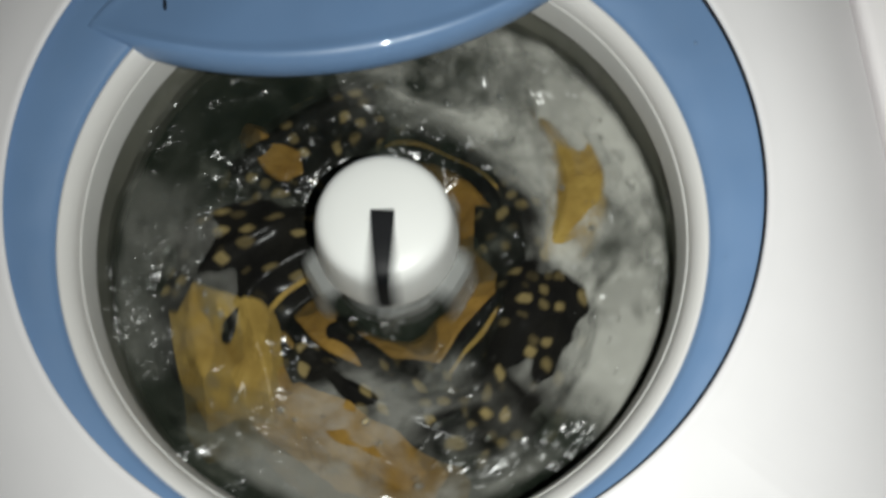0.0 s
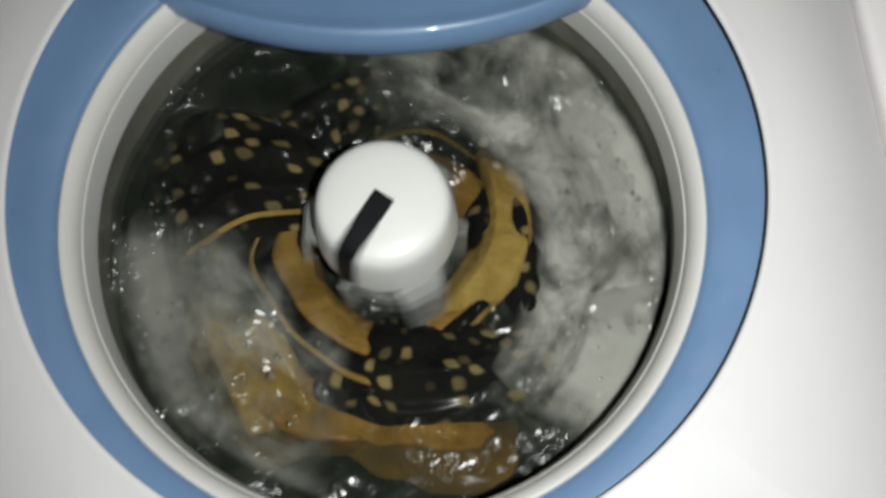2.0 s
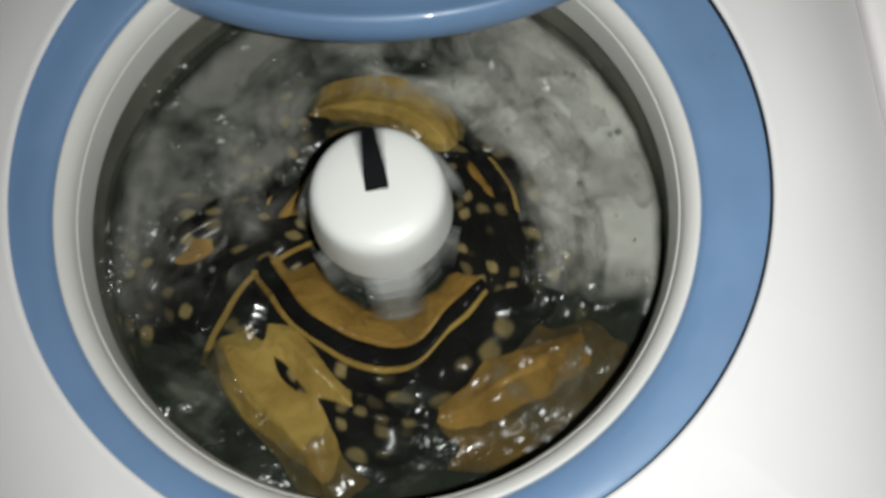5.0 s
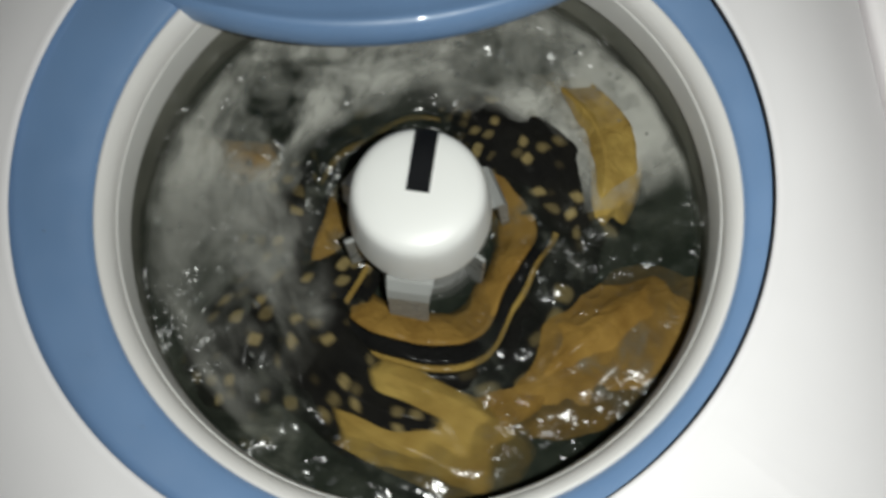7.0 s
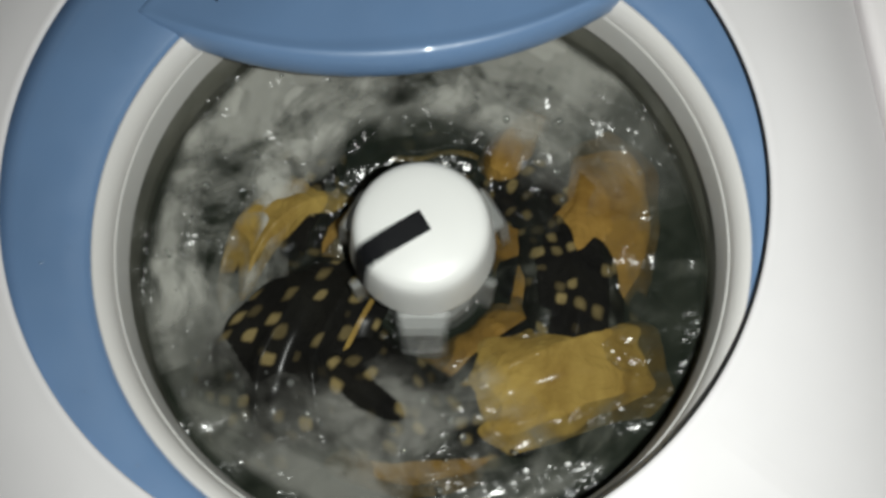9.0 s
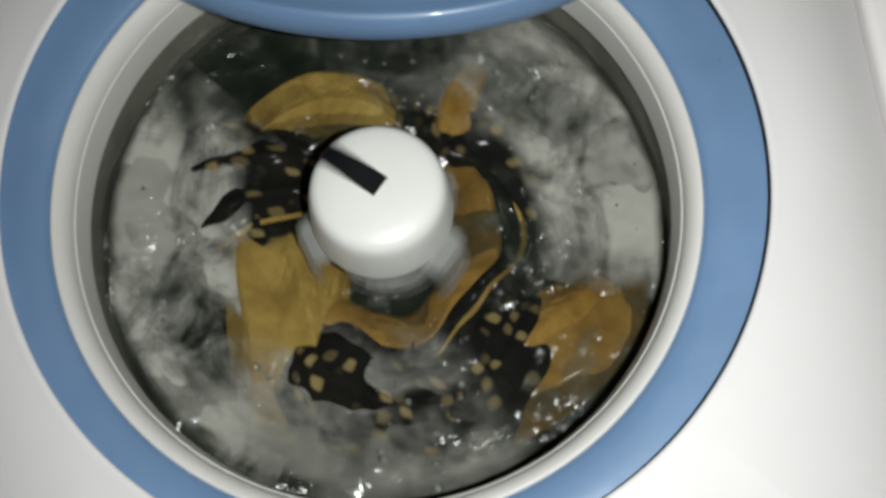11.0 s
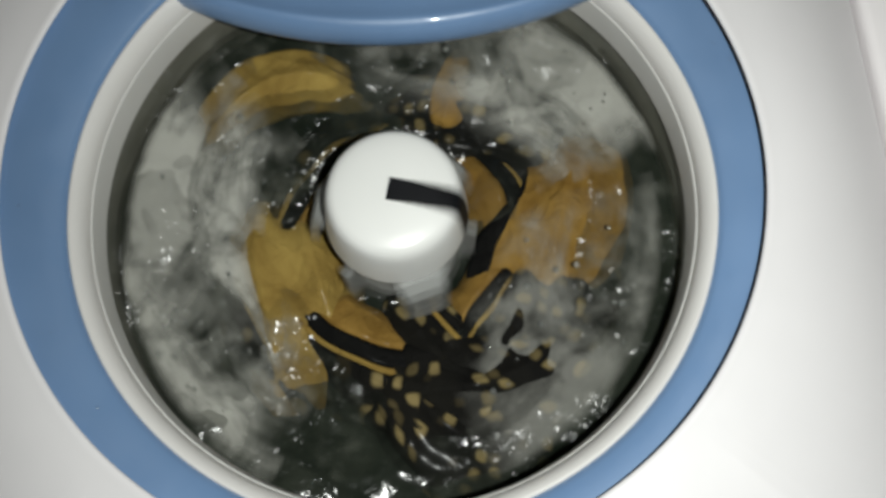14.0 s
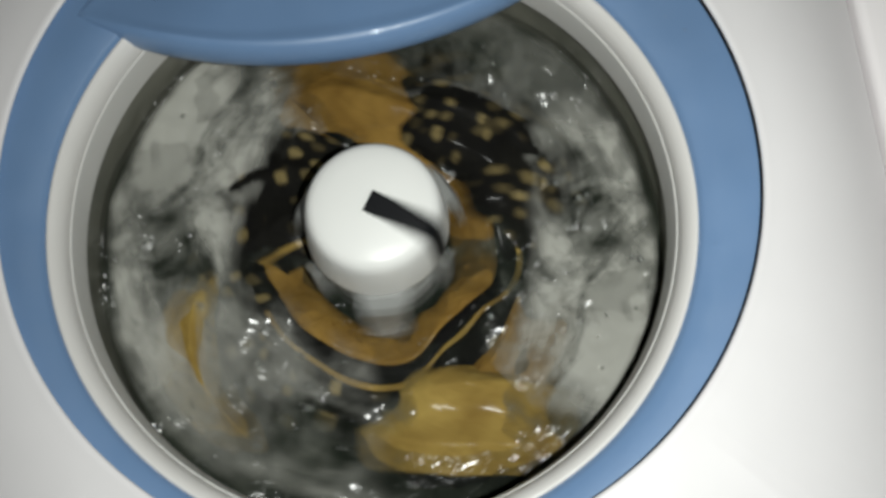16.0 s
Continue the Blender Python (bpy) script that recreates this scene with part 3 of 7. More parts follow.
# ---- how things move ----
TUB_ROWS = [
    (0.0, pose(-0.0021, -0.0315, TOP, 0, 0, 5.0)),
    (0.1, pose(-0.0052, -0.0386, TOP, 0, 0, 4.5)),
    (0.2, pose(-0.0068, -0.0410, TOP, 0, 0, 3.2)),
    (0.3, pose(-0.0054, -0.0378, TOP, 0, 0, 1.3)),
    (0.4, pose(-0.0039, -0.0314, TOP, 0, 0, -0.8)),
    (0.5, pose(-0.0009, -0.0250, TOP, 0, 0, -2.7)),
    (0.6, pose(0.0067, -0.0171, TOP, 0, 0, -4.2)),
    (0.7, pose(0.0145, -0.0098, TOP, 0, 0, -4.8)),
    (0.8, pose(0.0191, -0.0058, TOP, 0, 0, -4.5)),
    (0.9, pose(0.0190, -0.0058, TOP, 0, 0, -3.5)),
    (1.0, pose(0.0174, -0.0082, TOP, 0, 0, -1.8)),
    (1.1, pose(0.0173, -0.0131, TOP, 0, 0, 0.3)),
    (1.2, pose(0.0126, -0.0196, TOP, 0, 0, 2.2)),
    (1.3, pose(0.0094, -0.0260, TOP, 0, 0, 3.7)),
    (1.4, pose(0.0047, -0.0315, TOP, 0, 0, 4.5)),
    (1.5, pose(0.0016, -0.0363, TOP, 0, 0, 4.5)),
    (1.6, pose(-0.0001, -0.0395, TOP, 0, 0, 3.7)),
    (1.7, pose(-0.0001, -0.0403, TOP, 0, 0, 2.1)),
    (1.8, pose(-0.0033, -0.0378, TOP, 0, 0, 0.2)),
    (1.9, pose(-0.0034, -0.0314, TOP, 0, 0, -1.7)),
    (2.0, pose(-0.0035, -0.0209, TOP, 0, 0, -3.3)),
    (2.1, pose(0.0011, -0.0112, TOP, 0, 0, -4.2)),
    (2.2, pose(0.0064, -0.0056, TOP, 0, 0, -4.3)),
    (2.3, pose(0.0102, -0.0040, TOP, 0, 0, -3.6)),
    (2.4, pose(0.0133, -0.0065, TOP, 0, 0, -2.3)),
    (2.5, pose(0.0147, -0.0106, TOP, 0, 0, -0.6)),
    (2.6, pose(0.0146, -0.0172, TOP, 0, 0, 1.0)),
    (2.7, pose(0.0130, -0.0252, TOP, 0, 0, 2.5)),
    (2.8, pose(0.0129, -0.0317, TOP, 0, 0, 3.4)),
    (2.9, pose(0.0112, -0.0365, TOP, 0, 0, 3.6)),
    (3.0, pose(0.0081, -0.0396, TOP, 0, 0, 3.2)),
    (3.1, pose(0.0057, -0.0412, TOP, 0, 0, 2.3)),
    (3.2, pose(0.0018, -0.0379, TOP, 0, 0, 0.9)),
    (3.3, pose(-0.0037, -0.0306, TOP, 0, 0, -0.6)),
    (3.4, pose(-0.0077, -0.0209, TOP, 0, 0, -1.9)),
    (3.5, pose(-0.0078, -0.0119, TOP, 0, 0, -3.0)),
    (3.6, pose(-0.0048, -0.0046, TOP, 0, 0, -3.4)),
    (3.7, pose(-0.0018, -0.0014, TOP, 0, 0, -3.3)),
    (3.8, pose(0.0027, -0.0006, TOP, 0, 0, -2.5)),
    (3.9, pose(0.0073, -0.0032, TOP, 0, 0, -1.3)),
    (4.0, pose(0.0118, -0.0090, TOP, 0, 0, 0.2)),
    (4.1, pose(0.0163, -0.0188, TOP, 0, 0, 1.6)),
    (4.2, pose(0.0193, -0.0270, TOP, 0, 0, 2.7)),
    (4.3, pose(0.0194, -0.0342, TOP, 0, 0, 3.3)),
    (4.4, pose(0.0174, -0.0393, TOP, 0, 0, 3.3)),
    (4.5, pose(0.0135, -0.0412, TOP, 0, 0, 2.7)),
    (4.6, pose(0.0082, -0.0397, TOP, 0, 0, 1.6)),
    (4.7, pose(0.0022, -0.0350, TOP, 0, 0, 0.2)),
    (4.8, pose(-0.0033, -0.0279, TOP, 0, 0, -1.2)),
    (4.9, pose(-0.0076, -0.0196, TOP, 0, 0, -2.4)),
    (5.0, pose(-0.0096, -0.0118, TOP, 0, 0, -3.2)),
    (5.1, pose(-0.0092, -0.0055, TOP, 0, 0, -3.3)),
    (5.2, pose(-0.0062, -0.0020, TOP, 0, 0, -2.8)),
    (5.3, pose(-0.0011, -0.0017, TOP, 0, 0, -1.9)),
    (5.4, pose(0.0053, -0.0048, TOP, 0, 0, -0.5)),
    (5.5, pose(0.0119, -0.0106, TOP, 0, 0, 0.9)),
    (5.6, pose(0.0177, -0.0181, TOP, 0, 0, 2.1)),
    (5.7, pose(0.0214, -0.0261, TOP, 0, 0, 3.0)),
    (5.8, pose(0.0223, -0.0331, TOP, 0, 0, 3.3)),
    (5.9, pose(0.0203, -0.0379, TOP, 0, 0, 3.0)),
    (6.0, pose(0.0154, -0.0396, TOP, 0, 0, 2.1)),
    (6.1, pose(0.0085, -0.0381, TOP, 0, 0, 0.9)),
    (6.2, pose(0.0006, -0.0335, TOP, 0, 0, -0.5)),
    (6.3, pose(-0.0069, -0.0266, TOP, 0, 0, -1.8)),
    (6.4, pose(-0.0147, -0.0176, TOP, 0, 0, -2.8)),
    (6.5, pose(-0.0171, -0.0095, TOP, 0, 0, -3.2)),
    (6.6, pose(-0.0148, -0.0038, TOP, 0, 0, -3.0)),
    (6.7, pose(-0.0087, -0.0007, TOP, 0, 0, -2.3)),
    (6.8, pose(-0.0017, -0.0024, TOP, 0, 0, -1.2)),
    (6.9, pose(0.0068, -0.0074, TOP, 0, 0, 0.2)),
    (7.0, pose(0.0160, -0.0133, TOP, 0, 0, 1.5)),
    (7.1, pose(0.0225, -0.0191, TOP, 0, 0, 2.5)),
    (7.2, pose(0.0258, -0.0255, TOP, 0, 0, 3.1)),
    (7.3, pose(0.0253, -0.0319, TOP, 0, 0, 3.1)),
    (7.4, pose(0.0241, -0.0367, TOP, 0, 0, 2.5)),
    (7.5, pose(0.0198, -0.0390, TOP, 0, 0, 1.5)),
    (7.6, pose(0.0118, -0.0389, TOP, 0, 0, 0.2)),
    (7.7, pose(0.0031, -0.0356, TOP, 0, 0, -1.2)),
    (7.8, pose(-0.0073, -0.0275, TOP, 0, 0, -2.3)),
    (7.9, pose(-0.0131, -0.0177, TOP, 0, 0, -2.9)),
    (8.0, pose(-0.0151, -0.0104, TOP, 0, 0, -3.1)),
    (8.1, pose(-0.0133, -0.0072, TOP, 0, 0, -2.6)),
    (8.2, pose(-0.0085, -0.0065, TOP, 0, 0, -1.7)),
    (8.3, pose(-0.0005, -0.0083, TOP, 0, 0, -0.5)),
    (8.4, pose(0.0066, -0.0100, TOP, 0, 0, 0.8)),
    (8.5, pose(0.0138, -0.0134, TOP, 0, 0, 2.0)),
    (8.6, pose(0.0207, -0.0183, TOP, 0, 0, 2.8)),
    (8.7, pose(0.0261, -0.0232, TOP, 0, 0, 3.0)),
    (8.8, pose(0.0277, -0.0288, TOP, 0, 0, 2.7)),
    (8.9, pose(0.0262, -0.0336, TOP, 0, 0, 1.9)),
    (9.0, pose(0.0224, -0.0367, TOP, 0, 0, 0.8)),
    (9.1, pose(0.0148, -0.0374, TOP, 0, 0, -0.5)),
    (9.2, pose(0.0041, -0.0333, TOP, 0, 0, -1.8)),
    (9.3, pose(-0.0026, -0.0272, TOP, 0, 0, -2.8)),
    (9.4, pose(-0.0074, -0.0204, TOP, 0, 0, -3.4)),
    (9.5, pose(-0.0096, -0.0141, TOP, 0, 0, -3.3)),
    (9.6, pose(-0.0088, -0.0092, TOP, 0, 0, -2.6)),
    (9.7, pose(-0.0055, -0.0064, TOP, 0, 0, -1.4)),
    (9.8, pose(-0.0003, -0.0063, TOP, 0, 0, 0.2)),
    (9.9, pose(0.0060, -0.0087, TOP, 0, 0, 1.8)),
    (10.0, pose(0.0120, -0.0135, TOP, 0, 0, 3.2)),
    (10.1, pose(0.0170, -0.0194, TOP, 0, 0, 4.0)),
    (10.2, pose(0.0202, -0.0254, TOP, 0, 0, 4.1)),
    (10.3, pose(0.0212, -0.0304, TOP, 0, 0, 3.4)),
    (10.4, pose(0.0199, -0.0335, TOP, 0, 0, 2.1)),
    (10.5, pose(0.0167, -0.0343, TOP, 0, 0, 0.2)),
    (10.6, pose(0.0122, -0.0325, TOP, 0, 0, -1.7)),
    (10.7, pose(0.0066, -0.0285, TOP, 0, 0, -3.4)),
    (10.8, pose(0.0013, -0.0229, TOP, 0, 0, -4.5)),
    (10.9, pose(-0.0031, -0.0169, TOP, 0, 0, -4.9)),
    (11.0, pose(-0.0060, -0.0114, TOP, 0, 0, -4.3)),
    (11.1, pose(-0.0071, -0.0073, TOP, 0, 0, -2.8)),
    (11.2, pose(-0.0064, -0.0053, TOP, 0, 0, -0.8)),
    (11.3, pose(-0.0042, -0.0058, TOP, 0, 0, 1.3)),
    (11.4, pose(0.0019, -0.0092, TOP, 0, 0, 3.3)),
    (11.5, pose(0.0072, -0.0141, TOP, 0, 0, 4.6)),
    (11.6, pose(0.0109, -0.0190, TOP, 0, 0, 5.0)),
    (11.7, pose(0.0138, -0.0246, TOP, 0, 0, 4.6)),
    (11.8, pose(0.0167, -0.0295, TOP, 0, 0, 3.3)),
    (11.9, pose(0.0188, -0.0327, TOP, 0, 0, 1.4)),
    (12.0, pose(0.0179, -0.0331, TOP, 0, 0, -0.8)),
    (12.1, pose(0.0137, -0.0310, TOP, 0, 0, -2.8)),
    (12.2, pose(0.0096, -0.0262, TOP, 0, 0, -4.3)),
    (12.3, pose(0.0062, -0.0205, TOP, 0, 0, -5.0)),
    (12.4, pose(0.0035, -0.0156, TOP, 0, 0, -4.8)),
    (12.5, pose(0.0001, -0.0107, TOP, 0, 0, -3.7)),
    (12.6, pose(-0.0021, -0.0066, TOP, 0, 0, -1.9)),
    (12.7, pose(-0.0029, -0.0050, TOP, 0, 0, 0.3)),
    (12.8, pose(-0.0028, -0.0066, TOP, 0, 0, 2.4)),
    (12.9, pose(-0.0004, -0.0107, TOP, 0, 0, 4.1)),
    (13.0, pose(0.0020, -0.0156, TOP, 0, 0, 5.0)),
    (13.1, pose(0.0043, -0.0204, TOP, 0, 0, 5.0)),
    (13.2, pose(0.0067, -0.0253, TOP, 0, 0, 4.1)),
    (13.3, pose(0.0105, -0.0301, TOP, 0, 0, 2.4)),
    (13.4, pose(0.0137, -0.0334, TOP, 0, 0, 0.3)),
    (13.5, pose(0.0160, -0.0342, TOP, 0, 0, -1.9)),
    (13.6, pose(0.0168, -0.0334, TOP, 0, 0, -3.7)),
    (13.7, pose(0.0161, -0.0302, TOP, 0, 0, -4.9)),
    (13.8, pose(0.0139, -0.0254, TOP, 0, 0, -5.1)),
    (13.9, pose(0.0102, -0.0197, TOP, 0, 0, -4.4)),
    (14.0, pose(0.0056, -0.0148, TOP, 0, 0, -2.9)),
    (14.1, pose(0.0018, -0.0106, TOP, 0, 0, -0.8)),
    (14.2, pose(-0.0012, -0.0073, TOP, 0, 0, 1.4)),
    (14.3, pose(-0.0027, -0.0073, TOP, 0, 0, 3.4)),
    (14.4, pose(-0.0042, -0.0105, TOP, 0, 0, 4.7)),
    (14.5, pose(-0.0033, -0.0162, TOP, 0, 0, 5.2)),
    (14.6, pose(-0.0002, -0.0235, TOP, 0, 0, 4.7)),
    (14.7, pose(0.0038, -0.0300, TOP, 0, 0, 3.4)),
    (14.8, pose(0.0077, -0.0325, TOP, 0, 0, 1.4)),
    (14.9, pose(0.0108, -0.0330, TOP, 0, 0, -0.8)),
    (15.0, pose(0.0132, -0.0321, TOP, 0, 0, -2.9)),
    (15.1, pose(0.0156, -0.0286, TOP, 0, 0, -4.5)),
    (15.2, pose(0.0172, -0.0238, TOP, 0, 0, -5.2)),
    (15.3, pose(0.0174, -0.0189, TOP, 0, 0, -5.0)),
    (15.4, pose(0.0152, -0.0149, TOP, 0, 0, -3.8)),
    (15.5, pose(0.0115, -0.0116, TOP, 0, 0, -2.0)),
    (15.6, pose(0.0077, -0.0104, TOP, 0, 0, 0.3)),
    (15.7, pose(0.0040, -0.0106, TOP, 0, 0, 2.5)),
    (15.8, pose(0.0003, -0.0138, TOP, 0, 0, 4.2)),
    (15.9, pose(-0.0027, -0.0186, TOP, 0, 0, 5.2)),
    (16.0, pose(-0.0056, -0.0234, TOP, 0, 0, 5.2)),
]

AGITATOR_ROWS = [
    (0.0, pose(-0.0021, -0.0315, TOP + 0.0205, 0, 0, -180)),
    (0.1, pose(-0.0052, -0.0386, TOP + 0.0205, 0, 0, -245)),
    (0.2, pose(-0.0068, -0.0410, TOP + 0.0205, 0, 0, -300)),
    (0.3, pose(-0.0054, -0.0378, TOP + 0.0205, 0, 0, -340)),
    (0.4, pose(-0.0039, -0.0314, TOP + 0.0205, 0, 0, -352)),
    (0.5, pose(-0.0009, -0.0250, TOP + 0.0205, 0, 0, -325)),
    (0.6, pose(0.0067, -0.0171, TOP + 0.0205, 0, 0, -268)),
    (0.7, pose(0.0145, -0.0098, TOP + 0.0205, 0, 0, -200)),
    (0.8, pose(0.0191, -0.0058, TOP + 0.0205, 0, 0, -140)),
    (0.9, pose(0.0190, -0.0058, TOP + 0.0205, 0, 0, -78)),
    (1.0, pose(0.0174, -0.0082, TOP + 0.0205, 0, 0, -8)),
    (1.1, pose(0.0173, -0.0131, TOP + 0.0205, 0, 0, 18)),
    (1.2, pose(0.0126, -0.0196, TOP + 0.0205, 0, 0, 28)),
    (1.3, pose(0.0094, -0.0260, TOP + 0.0205, 0, 0, -10)),
    (1.4, pose(0.0047, -0.0315, TOP + 0.0205, 0, 0, -80)),
    (1.5, pose(0.0016, -0.0363, TOP + 0.0205, 0, 0, -147)),
    (1.6, pose(-0.0001, -0.0395, TOP + 0.0205, 0, 0, -205)),
    (1.7, pose(-0.0001, -0.0403, TOP + 0.0205, 0, 0, -252)),
    (1.8, pose(-0.0033, -0.0378, TOP + 0.0205, 0, 0, -268)),
    (1.9, pose(-0.0034, -0.0314, TOP + 0.0205, 0, 0, -261)),
    (2.0, pose(-0.0035, -0.0209, TOP + 0.0205, 0, 0, -213)),
    (2.1, pose(0.0011, -0.0112, TOP + 0.0205, 0, 0, -160)),
    (2.2, pose(0.0064, -0.0056, TOP + 0.0205, 0, 0, -95)),
    (2.3, pose(0.0102, -0.0040, TOP + 0.0205, 0, 0, -22)),
    (2.4, pose(0.0133, -0.0065, TOP + 0.0205, 0, 0, 50)),
    (2.5, pose(0.0147, -0.0106, TOP + 0.0205, 0, 0, 93)),
    (2.6, pose(0.0146, -0.0172, TOP + 0.0205, 0, 0, 113)),
    (2.7, pose(0.0130, -0.0252, TOP + 0.0205, 0, 0, 93)),
    (2.8, pose(0.0129, -0.0317, TOP + 0.0205, 0, 0, 33)),
    (2.9, pose(0.0112, -0.0365, TOP + 0.0205, 0, 0, -40)),
    (3.0, pose(0.0081, -0.0396, TOP + 0.0205, 0, 0, -105)),
    (3.1, pose(0.0057, -0.0412, TOP + 0.0205, 0, 0, -160)),
    (3.2, pose(0.0018, -0.0379, TOP + 0.0205, 0, 0, -177)),
    (3.3, pose(-0.0037, -0.0306, TOP + 0.0205, 0, 0, -180)),
    (3.4, pose(-0.0077, -0.0209, TOP + 0.0205, 0, 0, -152)),
    (3.5, pose(-0.0078, -0.0119, TOP + 0.0205, 0, 0, -102)),
    (3.6, pose(-0.0048, -0.0046, TOP + 0.0205, 0, 0, -32)),
    (3.7, pose(-0.0018, -0.0014, TOP + 0.0205, 0, 0, 42)),
    (3.8, pose(0.0027, -0.0006, TOP + 0.0205, 0, 0, 95)),
    (3.9, pose(0.0073, -0.0032, TOP + 0.0205, 0, 0, 155)),
    (4.0, pose(0.0118, -0.0090, TOP + 0.0205, 0, 0, 182)),
    (4.1, pose(0.0163, -0.0188, TOP + 0.0205, 0, 0, 193)),
    (4.2, pose(0.0193, -0.0270, TOP + 0.0205, 0, 0, 170)),
    (4.3, pose(0.0194, -0.0342, TOP + 0.0205, 0, 0, 125)),
    (4.4, pose(0.0174, -0.0393, TOP + 0.0205, 0, 0, 60)),
    (4.5, pose(0.0135, -0.0412, TOP + 0.0205, 0, 0, -10)),
    (4.6, pose(0.0082, -0.0397, TOP + 0.0205, 0, 0, -70)),
    (4.7, pose(0.0022, -0.0350, TOP + 0.0205, 0, 0, -100)),
    (4.8, pose(-0.0033, -0.0279, TOP + 0.0205, 0, 0, -95)),
    (4.9, pose(-0.0076, -0.0196, TOP + 0.0205, 0, 0, -55)),
    (5.0, pose(-0.0096, -0.0118, TOP + 0.0205, 0, 0, 10)),
    (5.1, pose(-0.0092, -0.0055, TOP + 0.0205, 0, 0, 80)),
    (5.2, pose(-0.0062, -0.0020, TOP + 0.0205, 0, 0, 150)),
    (5.3, pose(-0.0011, -0.0017, TOP + 0.0205, 0, 0, 215)),
    (5.4, pose(0.0053, -0.0048, TOP + 0.0205, 0, 0, 260)),
    (5.5, pose(0.0119, -0.0106, TOP + 0.0205, 0, 0, 276)),
    (5.6, pose(0.0177, -0.0181, TOP + 0.0205, 0, 0, 255)),
    (5.7, pose(0.0214, -0.0261, TOP + 0.0205, 0, 0, 200)),
    (5.8, pose(0.0223, -0.0331, TOP + 0.0205, 0, 0, 135)),
    (5.9, pose(0.0203, -0.0379, TOP + 0.0205, 0, 0, 65)),
    (6.0, pose(0.0154, -0.0396, TOP + 0.0205, 0, 0, 10)),
    (6.1, pose(0.0085, -0.0381, TOP + 0.0205, 0, 0, -18)),
    (6.2, pose(0.0006, -0.0335, TOP + 0.0205, 0, 0, -25)),
    (6.3, pose(-0.0069, -0.0266, TOP + 0.0205, 0, 0, -10)),
    (6.4, pose(-0.0147, -0.0176, TOP + 0.0205, 0, 0, 50)),
    (6.5, pose(-0.0171, -0.0095, TOP + 0.0205, 0, 0, 115)),
    (6.6, pose(-0.0148, -0.0038, TOP + 0.0205, 0, 0, 182)),
    (6.7, pose(-0.0087, -0.0007, TOP + 0.0205, 0, 0, 245)),
    (6.8, pose(-0.0017, -0.0024, TOP + 0.0205, 0, 0, 300)),
    (6.9, pose(0.0068, -0.0074, TOP + 0.0205, 0, 0, 340)),
    (7.0, pose(0.0160, -0.0133, TOP + 0.0205, 0, 0, 352)),
    (7.1, pose(0.0225, -0.0191, TOP + 0.0205, 0, 0, 300)),
    (7.2, pose(0.0258, -0.0255, TOP + 0.0205, 0, 0, 240)),
    (7.3, pose(0.0253, -0.0319, TOP + 0.0205, 0, 0, 178)),
    (7.4, pose(0.0241, -0.0367, TOP + 0.0205, 0, 0, 115)),
    (7.5, pose(0.0198, -0.0390, TOP + 0.0205, 0, 0, 70)),
    (7.6, pose(0.0118, -0.0389, TOP + 0.0205, 0, 0, 54)),
    (7.7, pose(0.0031, -0.0356, TOP + 0.0205, 0, 0, 60)),
    (7.8, pose(-0.0073, -0.0275, TOP + 0.0205, 0, 0, 102)),
    (7.9, pose(-0.0131, -0.0177, TOP + 0.0205, 0, 0, 165)),
    (8.0, pose(-0.0151, -0.0104, TOP + 0.0205, 0, 0, 222)),
    (8.1, pose(-0.0133, -0.0072, TOP + 0.0205, 0, 0, 287)),
    (8.2, pose(-0.0085, -0.0065, TOP + 0.0205, 0, 0, 358)),
    (8.3, pose(-0.0005, -0.0083, TOP + 0.0205, 0, 0, 400)),
    (8.4, pose(0.0066, -0.0100, TOP + 0.0205, 0, 0, 422)),
    (8.5, pose(0.0138, -0.0134, TOP + 0.0205, 0, 0, 410)),
    (8.6, pose(0.0207, -0.0183, TOP + 0.0205, 0, 0, 355)),
    (8.7, pose(0.0261, -0.0232, TOP + 0.0205, 0, 0, 285)),
    (8.8, pose(0.0277, -0.0288, TOP + 0.0205, 0, 0, 218)),
    (8.9, pose(0.0262, -0.0336, TOP + 0.0205, 0, 0, 160)),
    (9.0, pose(0.0224, -0.0367, TOP + 0.0205, 0, 0, 120)),
    (9.1, pose(0.0148, -0.0374, TOP + 0.0205, 0, 0, 105)),
    (9.2, pose(0.0041, -0.0333, TOP + 0.0205, 0, 0, 122)),
    (9.3, pose(-0.0026, -0.0272, TOP + 0.0205, 0, 0, 165)),
    (9.4, pose(-0.0074, -0.0204, TOP + 0.0205, 0, 0, 225)),
    (9.5, pose(-0.0096, -0.0141, TOP + 0.0205, 0, 0, 295)),
    (9.6, pose(-0.0088, -0.0092, TOP + 0.0205, 0, 0, 365)),
    (9.7, pose(-0.0055, -0.0064, TOP + 0.0205, 0, 0, 430)),
    (9.8, pose(-0.0003, -0.0063, TOP + 0.0205, 0, 0, 475)),
    (9.9, pose(0.0060, -0.0087, TOP + 0.0205, 0, 0, 490)),
    (10.0, pose(0.0120, -0.0135, TOP + 0.0205, 0, 0, 465)),
    (10.1, pose(0.0170, -0.0194, TOP + 0.0205, 0, 0, 410)),
    (10.2, pose(0.0202, -0.0254, TOP + 0.0205, 0, 0, 340)),
    (10.3, pose(0.0212, -0.0304, TOP + 0.0205, 0, 0, 270)),
    (10.4, pose(0.0199, -0.0335, TOP + 0.0205, 0, 0, 215)),
    (10.5, pose(0.0167, -0.0343, TOP + 0.0205, 0, 0, 188)),
    (10.6, pose(0.0122, -0.0325, TOP + 0.0205, 0, 0, 190)),
    (10.7, pose(0.0066, -0.0285, TOP + 0.0205, 0, 0, 225)),
